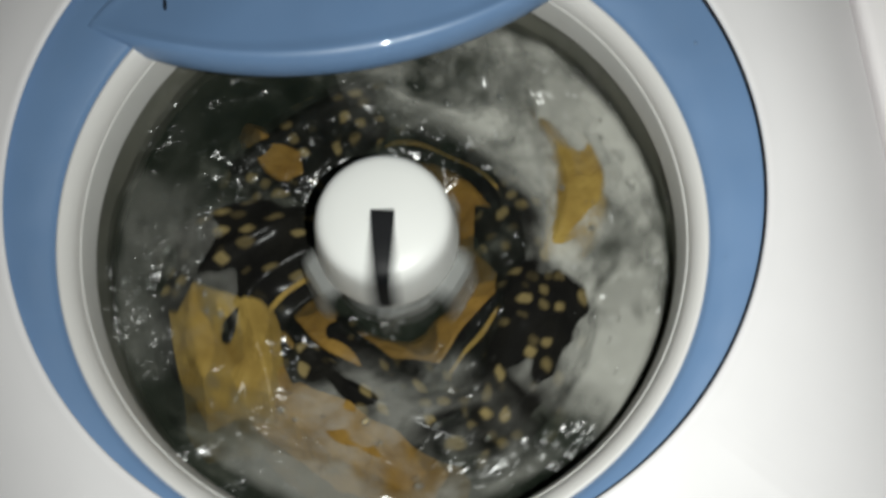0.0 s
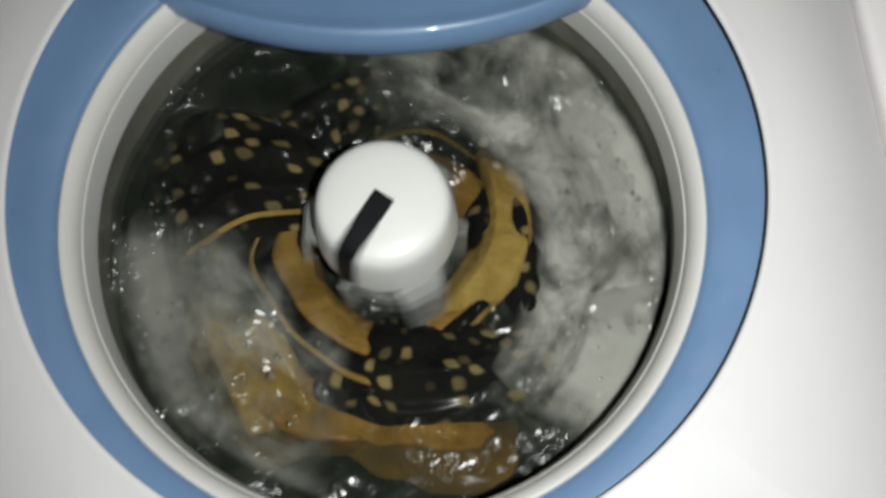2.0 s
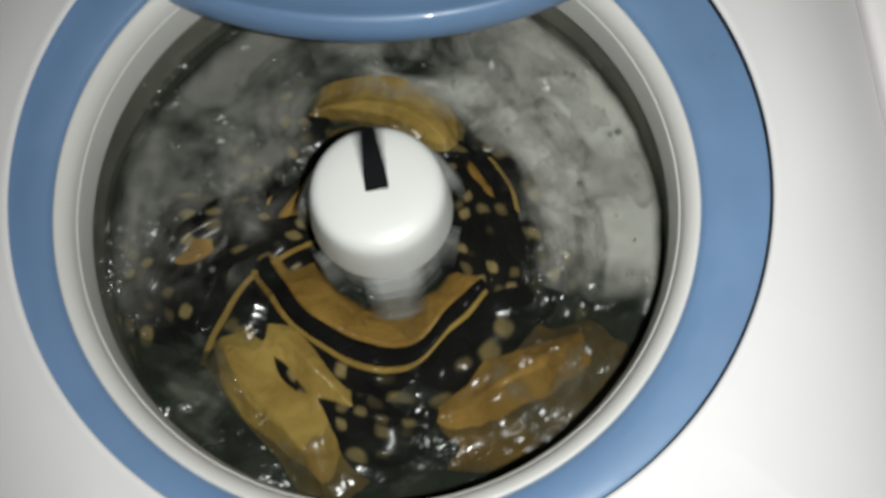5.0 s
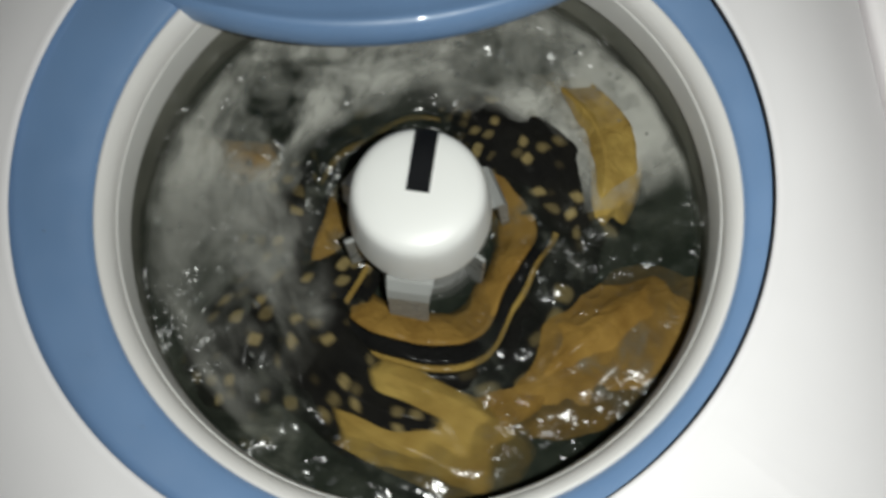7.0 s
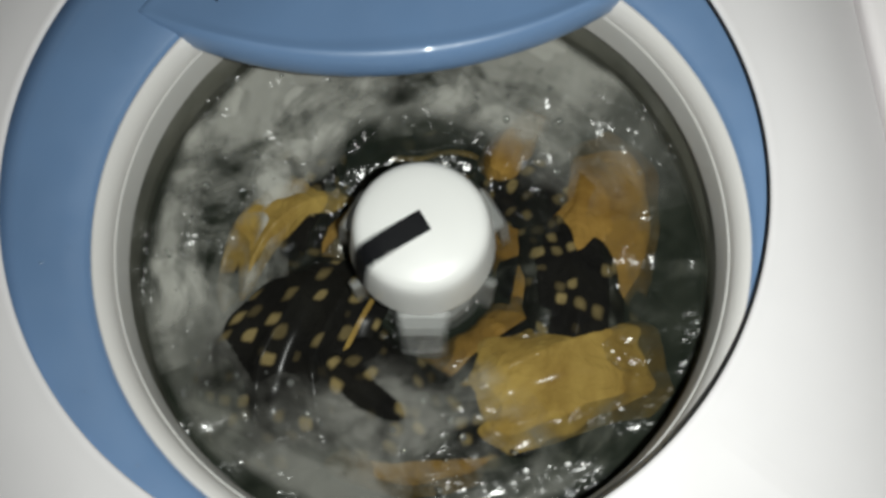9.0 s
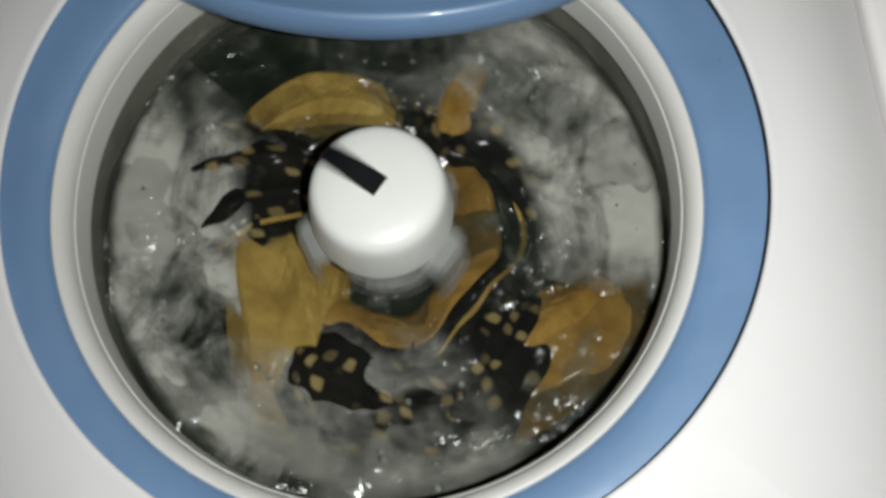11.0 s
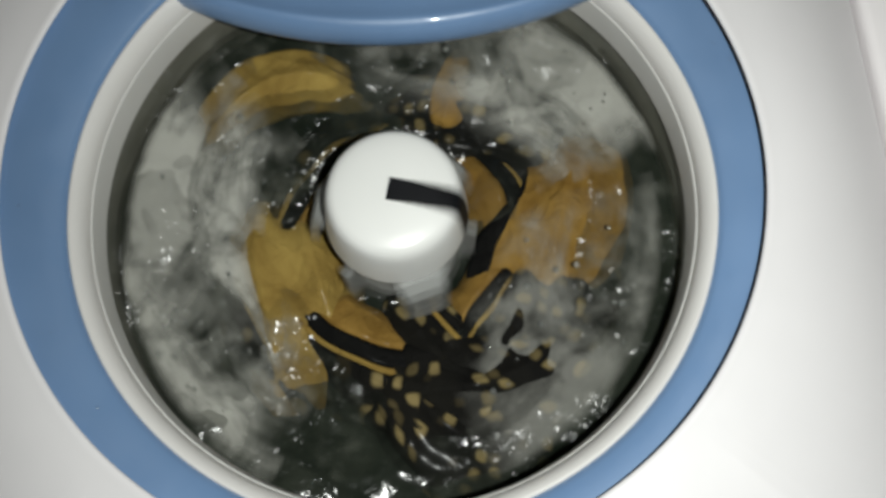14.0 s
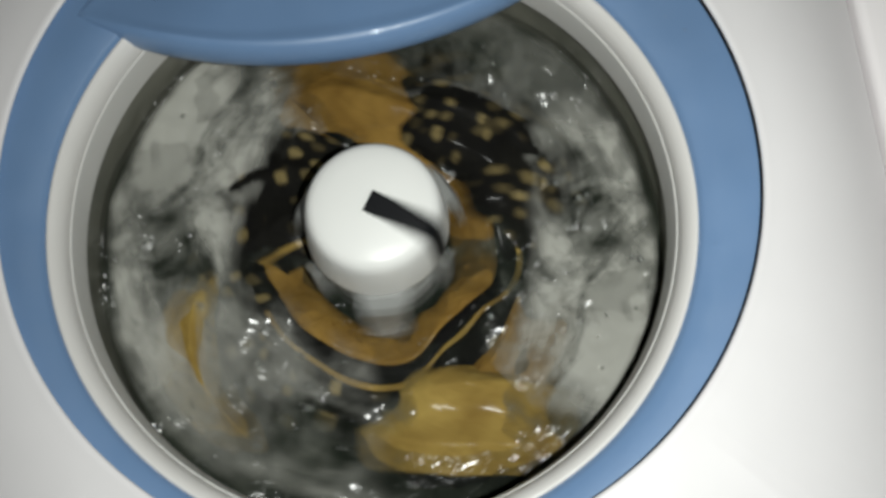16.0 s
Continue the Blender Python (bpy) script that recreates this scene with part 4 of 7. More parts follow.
    (10.8, pose(0.0013, -0.0229, TOP + 0.0205, 0, 0, 280)),
    (10.9, pose(-0.0031, -0.0169, TOP + 0.0205, 0, 0, 345)),
    (11.0, pose(-0.0060, -0.0114, TOP + 0.0205, 0, 0, 415)),
    (11.1, pose(-0.0071, -0.0073, TOP + 0.0205, 0, 0, 480)),
    (11.2, pose(-0.0064, -0.0053, TOP + 0.0205, 0, 0, 535)),
    (11.3, pose(-0.0042, -0.0058, TOP + 0.0205, 0, 0, 555)),
    (11.4, pose(0.0019, -0.0092, TOP + 0.0205, 0, 0, 540)),
    (11.5, pose(0.0072, -0.0141, TOP + 0.0205, 0, 0, 490)),
    (11.6, pose(0.0109, -0.0190, TOP + 0.0205, 0, 0, 420)),
    (11.7, pose(0.0138, -0.0246, TOP + 0.0205, 0, 0, 355)),
    (11.8, pose(0.0167, -0.0295, TOP + 0.0205, 0, 0, 295)),
    (11.9, pose(0.0188, -0.0327, TOP + 0.0205, 0, 0, 255)),
    (12.0, pose(0.0179, -0.0331, TOP + 0.0205, 0, 0, 245)),
    (12.1, pose(0.0137, -0.0310, TOP + 0.0205, 0, 0, 270)),
    (12.2, pose(0.0096, -0.0262, TOP + 0.0205, 0, 0, 330)),
    (12.3, pose(0.0062, -0.0205, TOP + 0.0205, 0, 0, 405)),
    (12.4, pose(0.0035, -0.0156, TOP + 0.0205, 0, 0, 475)),
    (12.5, pose(0.0001, -0.0107, TOP + 0.0205, 0, 0, 540)),
    (12.6, pose(-0.0021, -0.0066, TOP + 0.0205, 0, 0, 585)),
    (12.7, pose(-0.0029, -0.0050, TOP + 0.0205, 0, 0, 615)),
    (12.8, pose(-0.0028, -0.0066, TOP + 0.0205, 0, 0, 620)),
    (12.9, pose(-0.0004, -0.0107, TOP + 0.0205, 0, 0, 575)),
    (13.0, pose(0.0020, -0.0156, TOP + 0.0205, 0, 0, 528)),
    (13.1, pose(0.0043, -0.0204, TOP + 0.0205, 0, 0, 455)),
    (13.2, pose(0.0067, -0.0253, TOP + 0.0205, 0, 0, 405)),
    (13.3, pose(0.0105, -0.0301, TOP + 0.0205, 0, 0, 357)),
    (13.4, pose(0.0137, -0.0334, TOP + 0.0205, 0, 0, 330)),
    (13.5, pose(0.0160, -0.0342, TOP + 0.0205, 0, 0, 322)),
    (13.6, pose(0.0168, -0.0334, TOP + 0.0205, 0, 0, 357)),
    (13.7, pose(0.0161, -0.0302, TOP + 0.0205, 0, 0, 420)),
    (13.8, pose(0.0139, -0.0254, TOP + 0.0205, 0, 0, 490)),
    (13.9, pose(0.0102, -0.0197, TOP + 0.0205, 0, 0, 557)),
    (14.0, pose(0.0056, -0.0148, TOP + 0.0205, 0, 0, 620)),
    (14.1, pose(0.0018, -0.0106, TOP + 0.0205, 0, 0, 665)),
    (14.2, pose(-0.0012, -0.0073, TOP + 0.0205, 0, 0, 698)),
    (14.3, pose(-0.0027, -0.0073, TOP + 0.0205, 0, 0, 695)),
    (14.4, pose(-0.0042, -0.0105, TOP + 0.0205, 0, 0, 640)),
    (14.5, pose(-0.0033, -0.0162, TOP + 0.0205, 0, 0, 570)),
    (14.6, pose(-0.0002, -0.0235, TOP + 0.0205, 0, 0, 517)),
    (14.7, pose(0.0038, -0.0300, TOP + 0.0205, 0, 0, 455)),
    (14.8, pose(0.0077, -0.0325, TOP + 0.0205, 0, 0, 420)),
    (14.9, pose(0.0108, -0.0330, TOP + 0.0205, 0, 0, 407)),
    (15.0, pose(0.0132, -0.0321, TOP + 0.0205, 0, 0, 422)),
    (15.1, pose(0.0156, -0.0286, TOP + 0.0205, 0, 0, 482)),
    (15.2, pose(0.0172, -0.0238, TOP + 0.0205, 0, 0, 540)),
    (15.3, pose(0.0174, -0.0189, TOP + 0.0205, 0, 0, 605)),
    (15.4, pose(0.0152, -0.0149, TOP + 0.0205, 0, 0, 675)),
    (15.5, pose(0.0115, -0.0116, TOP + 0.0205, 0, 0, 735)),
    (15.6, pose(0.0077, -0.0104, TOP + 0.0205, 0, 0, 770)),
    (15.7, pose(0.0040, -0.0106, TOP + 0.0205, 0, 0, 785)),
    (15.8, pose(0.0003, -0.0138, TOP + 0.0205, 0, 0, 740)),
    (15.9, pose(-0.0027, -0.0186, TOP + 0.0205, 0, 0, 675)),
    (16.0, pose(-0.0056, -0.0234, TOP + 0.0205, 0, 0, 605)),
]
AGITATOR_TURN = [(t, degrees_of) for t, degrees_of in zip((t for t, m in TUB_ROWS), np.degrees(np.unwrap([m.to_euler().z for t, m in AGITATOR_ROWS])))]


def motions():
    AFLOAT = TOP + WATER + 0.0005
    SINK = TOP + WATER - 0.0065      # the cloths hang just under the surface
    walk(TUB, TUB_ROWS)
    walk(AGITATOR, AGITATOR_ROWS)
    # the water is dragged to and fro by the agitator, the wound cloth follows it more closely
    drag = [(t, m, a) for (t, m), (_, a) in zip(TUB_ROWS, AGITATOR_TURN)]
    walk(WASH_WATER, [(t, pose(m.translation.x, m.translation.y, TOP + WATER, 0, 0, 0.05 * (a - t * 55))) for t, m, a in drag])
    walk(DEEP_WATER, [(t, pose(m.translation.x, m.translation.y, TOP + WATER, 0, 0, 0.08 * (a - t * 55))) for t, m, a in drag])
    # cloths and suds that swing to and fro with the water about the agitator
    for thing, at, reach, deep, follow, creep in ((SUNK[0], 205, 0.120, -0.013, 0.10, 5), (SUNK[1], 330, 0.118, -0.012, 0.08, 4), (SUNK[2], 95, 0.125, -0.012, 0.08, 6)):
        rows = []
        for t, m, a in drag:
            turn = at + follow * (a + 180 - t * 55) + creep * t
            x, y = reach * math.cos(radians(turn)), reach * math.sin(radians(turn))
            rows.append((t, pose(m.translation.x + x, m.translation.y + y, TOP + WATER + deep, 0, 0, turn + 90)))
        walk(thing, rows)
    walk(SUDS[4], [(t, pose(m.translation.x, m.translation.y, TOP + WATER + 0.003, 0, 0, 48 + 0.05 * (a + 180 - t * 55))) for t, m, a in drag])
    # the wound garment bobs: how far it is under at each half second
    under = ((0, 0.5, 1, 1.5, 2, 2.5, 3, 3.5, 4, 6.5, 7, 7.5, 8, 8.5, 9, 11.5, 12, 12.5, 13, 13.5, 14, 14.5, 15, 15.5, 16),
             (8, 4, 3, 8, 4, 0, 6, 2, 0, 0, 3, 9, 0, 0, 9, 6, 8, 5, 6, 6, 4, 6, 8, 4, 6))
    walk(WOUND, [(t, pose(m.translation.x, m.translation.y, TOP + WATER - 0.001 - 0.001 * float(np.interp(t, *under)), -7, 1.0, 12 + 0.07 * (a - (180 + t * 55)))) for t, m, a in drag])
    walk(FRONT, [
        (0.0, pose(-0.1252, -0.1137, SINK -0.0034, 0, 6, -86)), (0.2, pose(-0.1207, -0.1354, SINK -0.0043, 3, 5, -80)),
        (0.4, pose(-0.1148, -0.1295, SINK -0.0066, 6, 3, -78)), (0.6, pose(-0.1137, -0.1030, SINK -0.0077, 6, -0, -84)),
        (0.8, pose(-0.1026, -0.0900, SINK -0.0070, 4, -3, -85)), (1.0, pose(-0.0927, -0.1071, SINK -0.0057, 0, -5, -78)),
        (1.2, pose(-0.0852, -0.1307, SINK -0.0093, -3, -6, -71)), (1.4, pose(-0.0759, -0.1557, SINK -0.0113, -6, -5, -63)),
        (1.6, pose(-0.0741, -0.1677, SINK -0.0112, -6, -2, -60)), (1.8, pose(-0.0877, -0.1594, SINK -0.0106, -4, 1, -65)),
        (2.0, pose(-0.1054, -0.1283, SINK -0.0116, -0, 4, -73)), (2.2, pose(-0.0996, -0.1254, SINK -0.0079, 3, 6, -72)),
        (2.4, pose(-0.0844, -0.1486, SINK -0.0042, 5, 6, -65)), (2.6, pose(-0.0771, -0.1624, SINK -0.0027, 6, 4, -61)),
        (2.8, pose(-0.0864, -0.1559, SINK -0.0031, 4, 2, -66)), (3.0, pose(-0.0960, -0.1438, SINK -0.0026, 1, -1, -69)),
        (3.2, pose(-0.0980, -0.1464, SINK -0.0043, -3, -4, -69)), (3.4, pose(-0.0973, -0.1381, SINK -0.0076, -5, -6, -66)),
        (3.6, pose(-0.0839, -0.1302, SINK -0.0083, -6, -6, -62)), (3.8, pose(-0.0831, -0.1229, SINK -0.0051, -4, -4, -64)),
        (4.0, pose(-0.0784, -0.1292, SINK -0.0009, -1, -1, -66)), (4.2, pose(-0.0685, -0.1484, SINK -0.0012, 3, 2, -65)),
        (4.4, pose(-0.0654, -0.1635, SINK -0.0003, 5, 5, -63)), (4.6, pose(-0.0692, -0.1668, SINK +0.0006, 6, 6, -61)),
        (4.8, pose(-0.0752, -0.1577, SINK +0.0000, 4, 6, -59)), (5.0, pose(-0.0759, -0.1441, SINK -0.0023, 1, 4, -57)),
        (5.2, pose(-0.0736, -0.1373, SINK -0.0040, -2, 1, -55)), (5.4, pose(-0.0632, -0.1429, SINK -0.0053, -5, -3, -52)),
        (5.6, pose(-0.0517, -0.1589, SINK -0.0048, -6, -5, -50)), (5.8, pose(-0.0480, -0.1764, SINK -0.0028, -5, -6, -48)),
        (6.0, pose(-0.0557, -0.1851, SINK -0.0006, -1, -5, -46)), (6.2, pose(-0.0711, -0.1804, SINK +0.0006, 2, -3, -44)),
        (6.4, pose(-0.0911, -0.1658, SINK +0.0001, 5, 0, -44)), (6.6, pose(-0.0871, -0.1518, SINK -0.0018, 6, 3, -45)),
        (6.8, pose(-0.0529, -0.1501, SINK -0.0026, 5, 5, -45)), (7.0, pose(0.0167, -0.1660, SINK -0.0019, 2, 6, -34)),
        (7.2, pose(0.0641, -0.1723, SINK -0.0017, -2, 5, -17)), (7.4, pose(0.0727, -0.1704, SINK -0.0015, -5, 3, -11)),
        (7.6, pose(0.0428, -0.1689, SINK -0.0011, -6, -1, -16)), (7.8, pose(-0.0186, -0.1703, SINK -0.0006, -5, -4, -32)),
        (8.0, pose(-0.0653, -0.1534, SINK -0.0020, -2, -6, -45)), (8.2, pose(-0.0490, -0.1487, SINK -0.0043, 2, -6, -44)),
        (8.4, pose(-0.0067, -0.1541, SINK -0.0053, 5, -5, -36)), (8.6, pose(0.0570, -0.1586, SINK -0.0047, 6, -2, -19)),
        (8.8, pose(0.1154, -0.1473, SINK -0.0033, 5, 1, 1)), (9.0, pose(0.1256, -0.1322, SINK -0.0033, 2, 4, 9)),
        (9.2, pose(0.0960, -0.1502, SINK -0.0010, -1, 6, 0)), (9.4, pose(0.0618, -0.1483, SINK -0.0019, -5, 6, -10)),
        (9.6, pose(0.0363, -0.1416, SINK -0.0037, -6, 4, -19)), (9.8, pose(0.0209, -0.1395, SINK -0.0049, -5, 1, -29)),
        (10.0, pose(0.0100, -0.1433, SINK -0.0043, -2, -2, -38)), (10.2, pose(-0.0037, -0.1482, SINK -0.0022, 1, -4, -48)),
        (10.4, pose(-0.0238, -0.1461, SINK -0.0001, 4, -6, -58)), (10.6, pose(-0.0490, -0.1319, SINK +0.0010, 6, -6, -67)),
        (10.8, pose(-0.0746, -0.1069, SINK +0.0003, 5, -4, -77)), (11.0, pose(-0.0932, -0.0779, SINK -0.0014, 3, -1, -87)),
        (11.2, pose(-0.1018, -0.0533, SINK -0.0028, -1, 2, -96)), (11.4, pose(-0.0983, -0.0677, SINK -0.0015, -4, 5, -93)),
        (11.6, pose(-0.0630, -0.1171, SINK -0.0008, -6, 6, -73)), (11.8, pose(-0.0441, -0.1340, SINK -0.0019, -5, 5, -68)),
        (12.0, pose(-0.0633, -0.1266, SINK -0.0025, -3, 3, -82)), (12.2, pose(-0.0881, -0.0789, SINK -0.0028, 1, 0, -100)),
        (12.4, pose(-0.0945, -0.0541, SINK -0.0047, 4, -3, -102)), (12.6, pose(-0.0975, -0.0566, SINK -0.0066, 6, -5, -92)),
        (12.8, pose(-0.0848, -0.0894, SINK -0.0071, 6, -6, -75)), (13.0, pose(-0.0523, -0.1226, SINK -0.0065, 3, -5, -57)),
        (13.2, pose(-0.0395, -0.1361, SINK -0.0045, -0, -3, -55)), (13.4, pose(-0.0569, -0.1239, SINK -0.0029, -4, 0, -77)),
        (13.6, pose(-0.0669, -0.0994, SINK -0.0026, -6, 3, -93)), (13.8, pose(-0.0785, -0.0725, SINK -0.0041, -6, 5, -99)),
        (14.0, pose(-0.0804, -0.0750, SINK -0.0059, -3, 6, -85)), (14.2, pose(-0.0763, -0.1048, SINK -0.0063, 0, 5, -68)),
        (14.4, pose(-0.0426, -0.1337, SINK -0.0063, 4, 2, -47)), (14.6, pose(-0.0230, -0.1406, SINK -0.0050, 6, -1, -36)),
        (14.8, pose(-0.0483, -0.1261, SINK -0.0037, 6, -4, -45)), (15.0, pose(-0.0911, -0.0903, SINK -0.0036, 4, -6, -65)),
        (15.2, pose(-0.0903, -0.0853, SINK -0.0011, 0, -6, -75)), (15.4, pose(-0.0783, -0.0933, SINK +0.0001, -3, -4, -73)),
        (15.6, pose(-0.0489, -0.1165, SINK -0.0011, -6, -2, -60)), (15.8, pose(0.0058, -0.1450, SINK -0.0025, -6, 1, -34)),
        (16.0, pose(0.0695, -0.1610, SINK -0.0014, -4, 4, -10)),
    ])
    walk(RIGHT, [
        (0.0, pose(-0.0401, -0.1745, SINK -0.0040, 6, -6, -15)), (0.2, pose(-0.0421, -0.1847, SINK -0.0071, 4, -4, -14)),
        (0.4, pose(-0.0362, -0.1759, SINK -0.0111, 1, -1, -13)), (0.6, pose(-0.0235, -0.1619, SINK -0.0121, -2, 2, -12)),
        (0.8, pose(-0.0102, -0.1509, SINK -0.0089, -5, 4, -11)), (1.0, pose(-0.0087, -0.1539, SINK -0.0041, -6, 6, -10)),
        (1.2, pose(0.0048, -0.1674, SINK -0.0037, -5, 6, -3)), (1.4, pose(0.0176, -0.1790, SINK -0.0042, -1, 4, 5)),
        (1.6, pose(0.0211, -0.1860, SINK -0.0066, 2, 1, 8)), (1.8, pose(0.0137, -0.1849, SINK -0.0105, 5, -2, 7)),
        (2.0, pose(0.0094, -0.1684, SINK -0.0144, 6, -5, 5)), (2.2, pose(0.0012, -0.1429, SINK -0.0109, 5, -6, 3)),
        (2.4, pose(-0.0101, -0.1336, SINK -0.0057, 2, -5, 2)), (2.6, pose(0.0047, -0.1433, SINK -0.0019, -2, -3, 7)),
        (2.8, pose(0.0503, -0.1601, SINK -0.0007, -5, -0, 20)), (3.0, pose(0.1022, -0.1538, SINK -0.0012, -6, 3, 39)),
        (3.2, pose(0.0867, -0.1592, SINK -0.0060, -5, 5, 35)), (3.4, pose(0.0462, -0.1587, SINK -0.0113, -2, 6, 21)),
        (3.6, pose(0.0070, -0.1522, SINK -0.0125, 2, 5, 5)), (3.8, pose(0.0182, -0.1478, SINK -0.0090, 5, 3, 6)),
        (4.0, pose(0.0412, -0.1541, SINK -0.0043, 6, -0, 11)), (4.2, pose(0.0825, -0.1639, SINK -0.0027, 5, -3, 26)),
        (4.4, pose(0.0914, -0.1736, SINK -0.0023, 2, -5, 30)), (4.6, pose(0.0889, -0.1723, SINK -0.0038, -1, -6, 34)),
        (4.8, pose(0.0834, -0.1577, SINK -0.0061, -5, -5, 37)), (5.0, pose(0.0826, -0.1385, SINK -0.0080, -6, -2, 41)),
        (5.2, pose(0.0911, -0.1254, SINK -0.0082, -5, 1, 44)), (5.4, pose(0.1071, -0.1244, SINK -0.0068, -2, 4, 48)),
        (5.6, pose(0.1238, -0.1340, SINK -0.0051, 1, 6, 51)), (5.8, pose(0.1320, -0.1448, SINK -0.0044, 4, 6, 54)),
        (6.0, pose(0.1282, -0.1471, SINK -0.0055, 6, 4, 58)), (6.2, pose(0.1160, -0.1366, SINK -0.0078, 5, 2, 61)),
        (6.4, pose(0.1046, -0.1316, SINK -0.0087, 3, -2, 59)), (6.6, pose(0.0998, -0.1275, SINK -0.0085, -1, -4, 53)),
        (6.8, pose(0.1125, -0.1176, SINK -0.0064, -4, -6, 48)), (7.0, pose(0.1363, -0.1120, SINK -0.0035, -6, -6, 48)),
        (7.2, pose(0.1550, -0.1076, SINK -0.0021, -5, -4, 56)), (7.4, pose(0.1620, -0.0953, SINK -0.0023, -3, -1, 67)),
        (7.6, pose(0.1478, -0.0750, SINK -0.0054, 1, 2, 75)), (7.8, pose(0.1196, -0.0912, SINK -0.0080, 4, 5, 63)),
        (8.0, pose(0.1054, -0.0948, SINK -0.0091, 6, 6, 55)), (8.2, pose(0.1119, -0.0927, SINK -0.0077, 5, 6, 54)),
        (8.4, pose(0.1393, -0.0757, SINK -0.0053, 3, 4, 64)), (8.6, pose(0.1604, -0.0489, SINK -0.0038, -1, 1, 78)),
        (8.8, pose(0.1546, -0.0227, SINK -0.0051, -4, -3, 93)), (9.0, pose(0.1471, -0.0307, SINK -0.0064, -6, -5, 93)),
        (9.2, pose(0.1281, -0.0224, SINK -0.0083, -6, -6, 95)), (9.4, pose(0.1202, -0.0183, SINK -0.0092, -3, -5, 91)),
        (9.6, pose(0.1221, -0.0185, SINK -0.0082, 0, -3, 86)), (9.8, pose(0.1329, -0.0277, SINK -0.0059, 4, 0, 81)),
        (10.0, pose(0.1463, -0.0474, SINK -0.0033, 6, 3, 76)), (10.2, pose(0.1544, -0.0722, SINK -0.0017, 6, 5, 71)),
        (10.4, pose(0.1528, -0.0935, SINK -0.0020, 3, 6, 66)), (10.6, pose(0.1411, -0.1049, SINK -0.0035, -0, 5, 61)),
        (10.8, pose(0.1234, -0.1065, SINK -0.0052, -3, 2, 56)), (11.0, pose(0.1083, -0.1053, SINK -0.0052, -6, -1, 51)),
        (11.2, pose(0.0992, -0.1090, SINK -0.0036, -6, -4, 46)), (11.4, pose(0.1193, -0.0993, SINK -0.0014, -4, -6, 52)),
        (11.6, pose(0.1490, -0.0665, SINK +0.0001, -0, -6, 71)), (11.8, pose(0.1475, -0.0363, SINK -0.0014, 3, -5, 87)),
        (12.0, pose(0.1454, -0.0403, SINK -0.0028, 6, -2, 87)), (12.2, pose(0.1345, -0.0696, SINK -0.0032, 6, 1, 71)),
        (12.4, pose(0.1305, -0.0731, SINK -0.0021, 4, 4, 66)), (12.6, pose(0.1317, -0.0571, SINK +0.0003, 0, 6, 69)),
        (12.8, pose(0.1378, -0.0291, SINK +0.0033, -3, 6, 81)), (13.0, pose(0.1343, 0.0036, SINK +0.0048, -5, 4, 98)),
        (13.2, pose(0.1058, 0.0106, SINK +0.0009, -6, 1, 110)), (13.4, pose(0.1103, 0.0077, SINK -0.0014, -4, -2, 113)),
        (13.6, pose(0.1233, -0.0022, SINK -0.0038, -1, -5, 106)), (13.8, pose(0.1329, -0.0209, SINK -0.0054, 3, -6, 92)),
        (14.0, pose(0.1331, -0.0200, SINK -0.0051, 5, -6, 88)), (14.2, pose(0.1294, 0.0101, SINK -0.0036, 6, -4, 98)),
        (14.4, pose(0.1051, 0.0542, SINK -0.0030, 4, -1, 121)), (14.6, pose(0.0710, 0.0744, SINK -0.0022, 1, 2, 144)),
        (14.8, pose(0.0692, 0.0700, SINK -0.0010, -3, 5, 149)), (15.0, pose(0.1107, 0.0469, SINK +0.0001, -5, 6, 129)),
        (15.2, pose(0.1405, 0.0185, SINK -0.0032, -6, 5, 113)), (15.4, pose(0.1423, 0.0131, SINK -0.0057, -4, 3, 111)),
        (15.6, pose(0.1190, 0.0339, SINK -0.0067, -1, 0, 121)), (15.8, pose(0.0695, 0.0713, SINK -0.0064, 2, -3, 145)),
        (16.0, pose(0.0009, 0.0990, SINK -0.0053, 5, -5, 177)),
    ])
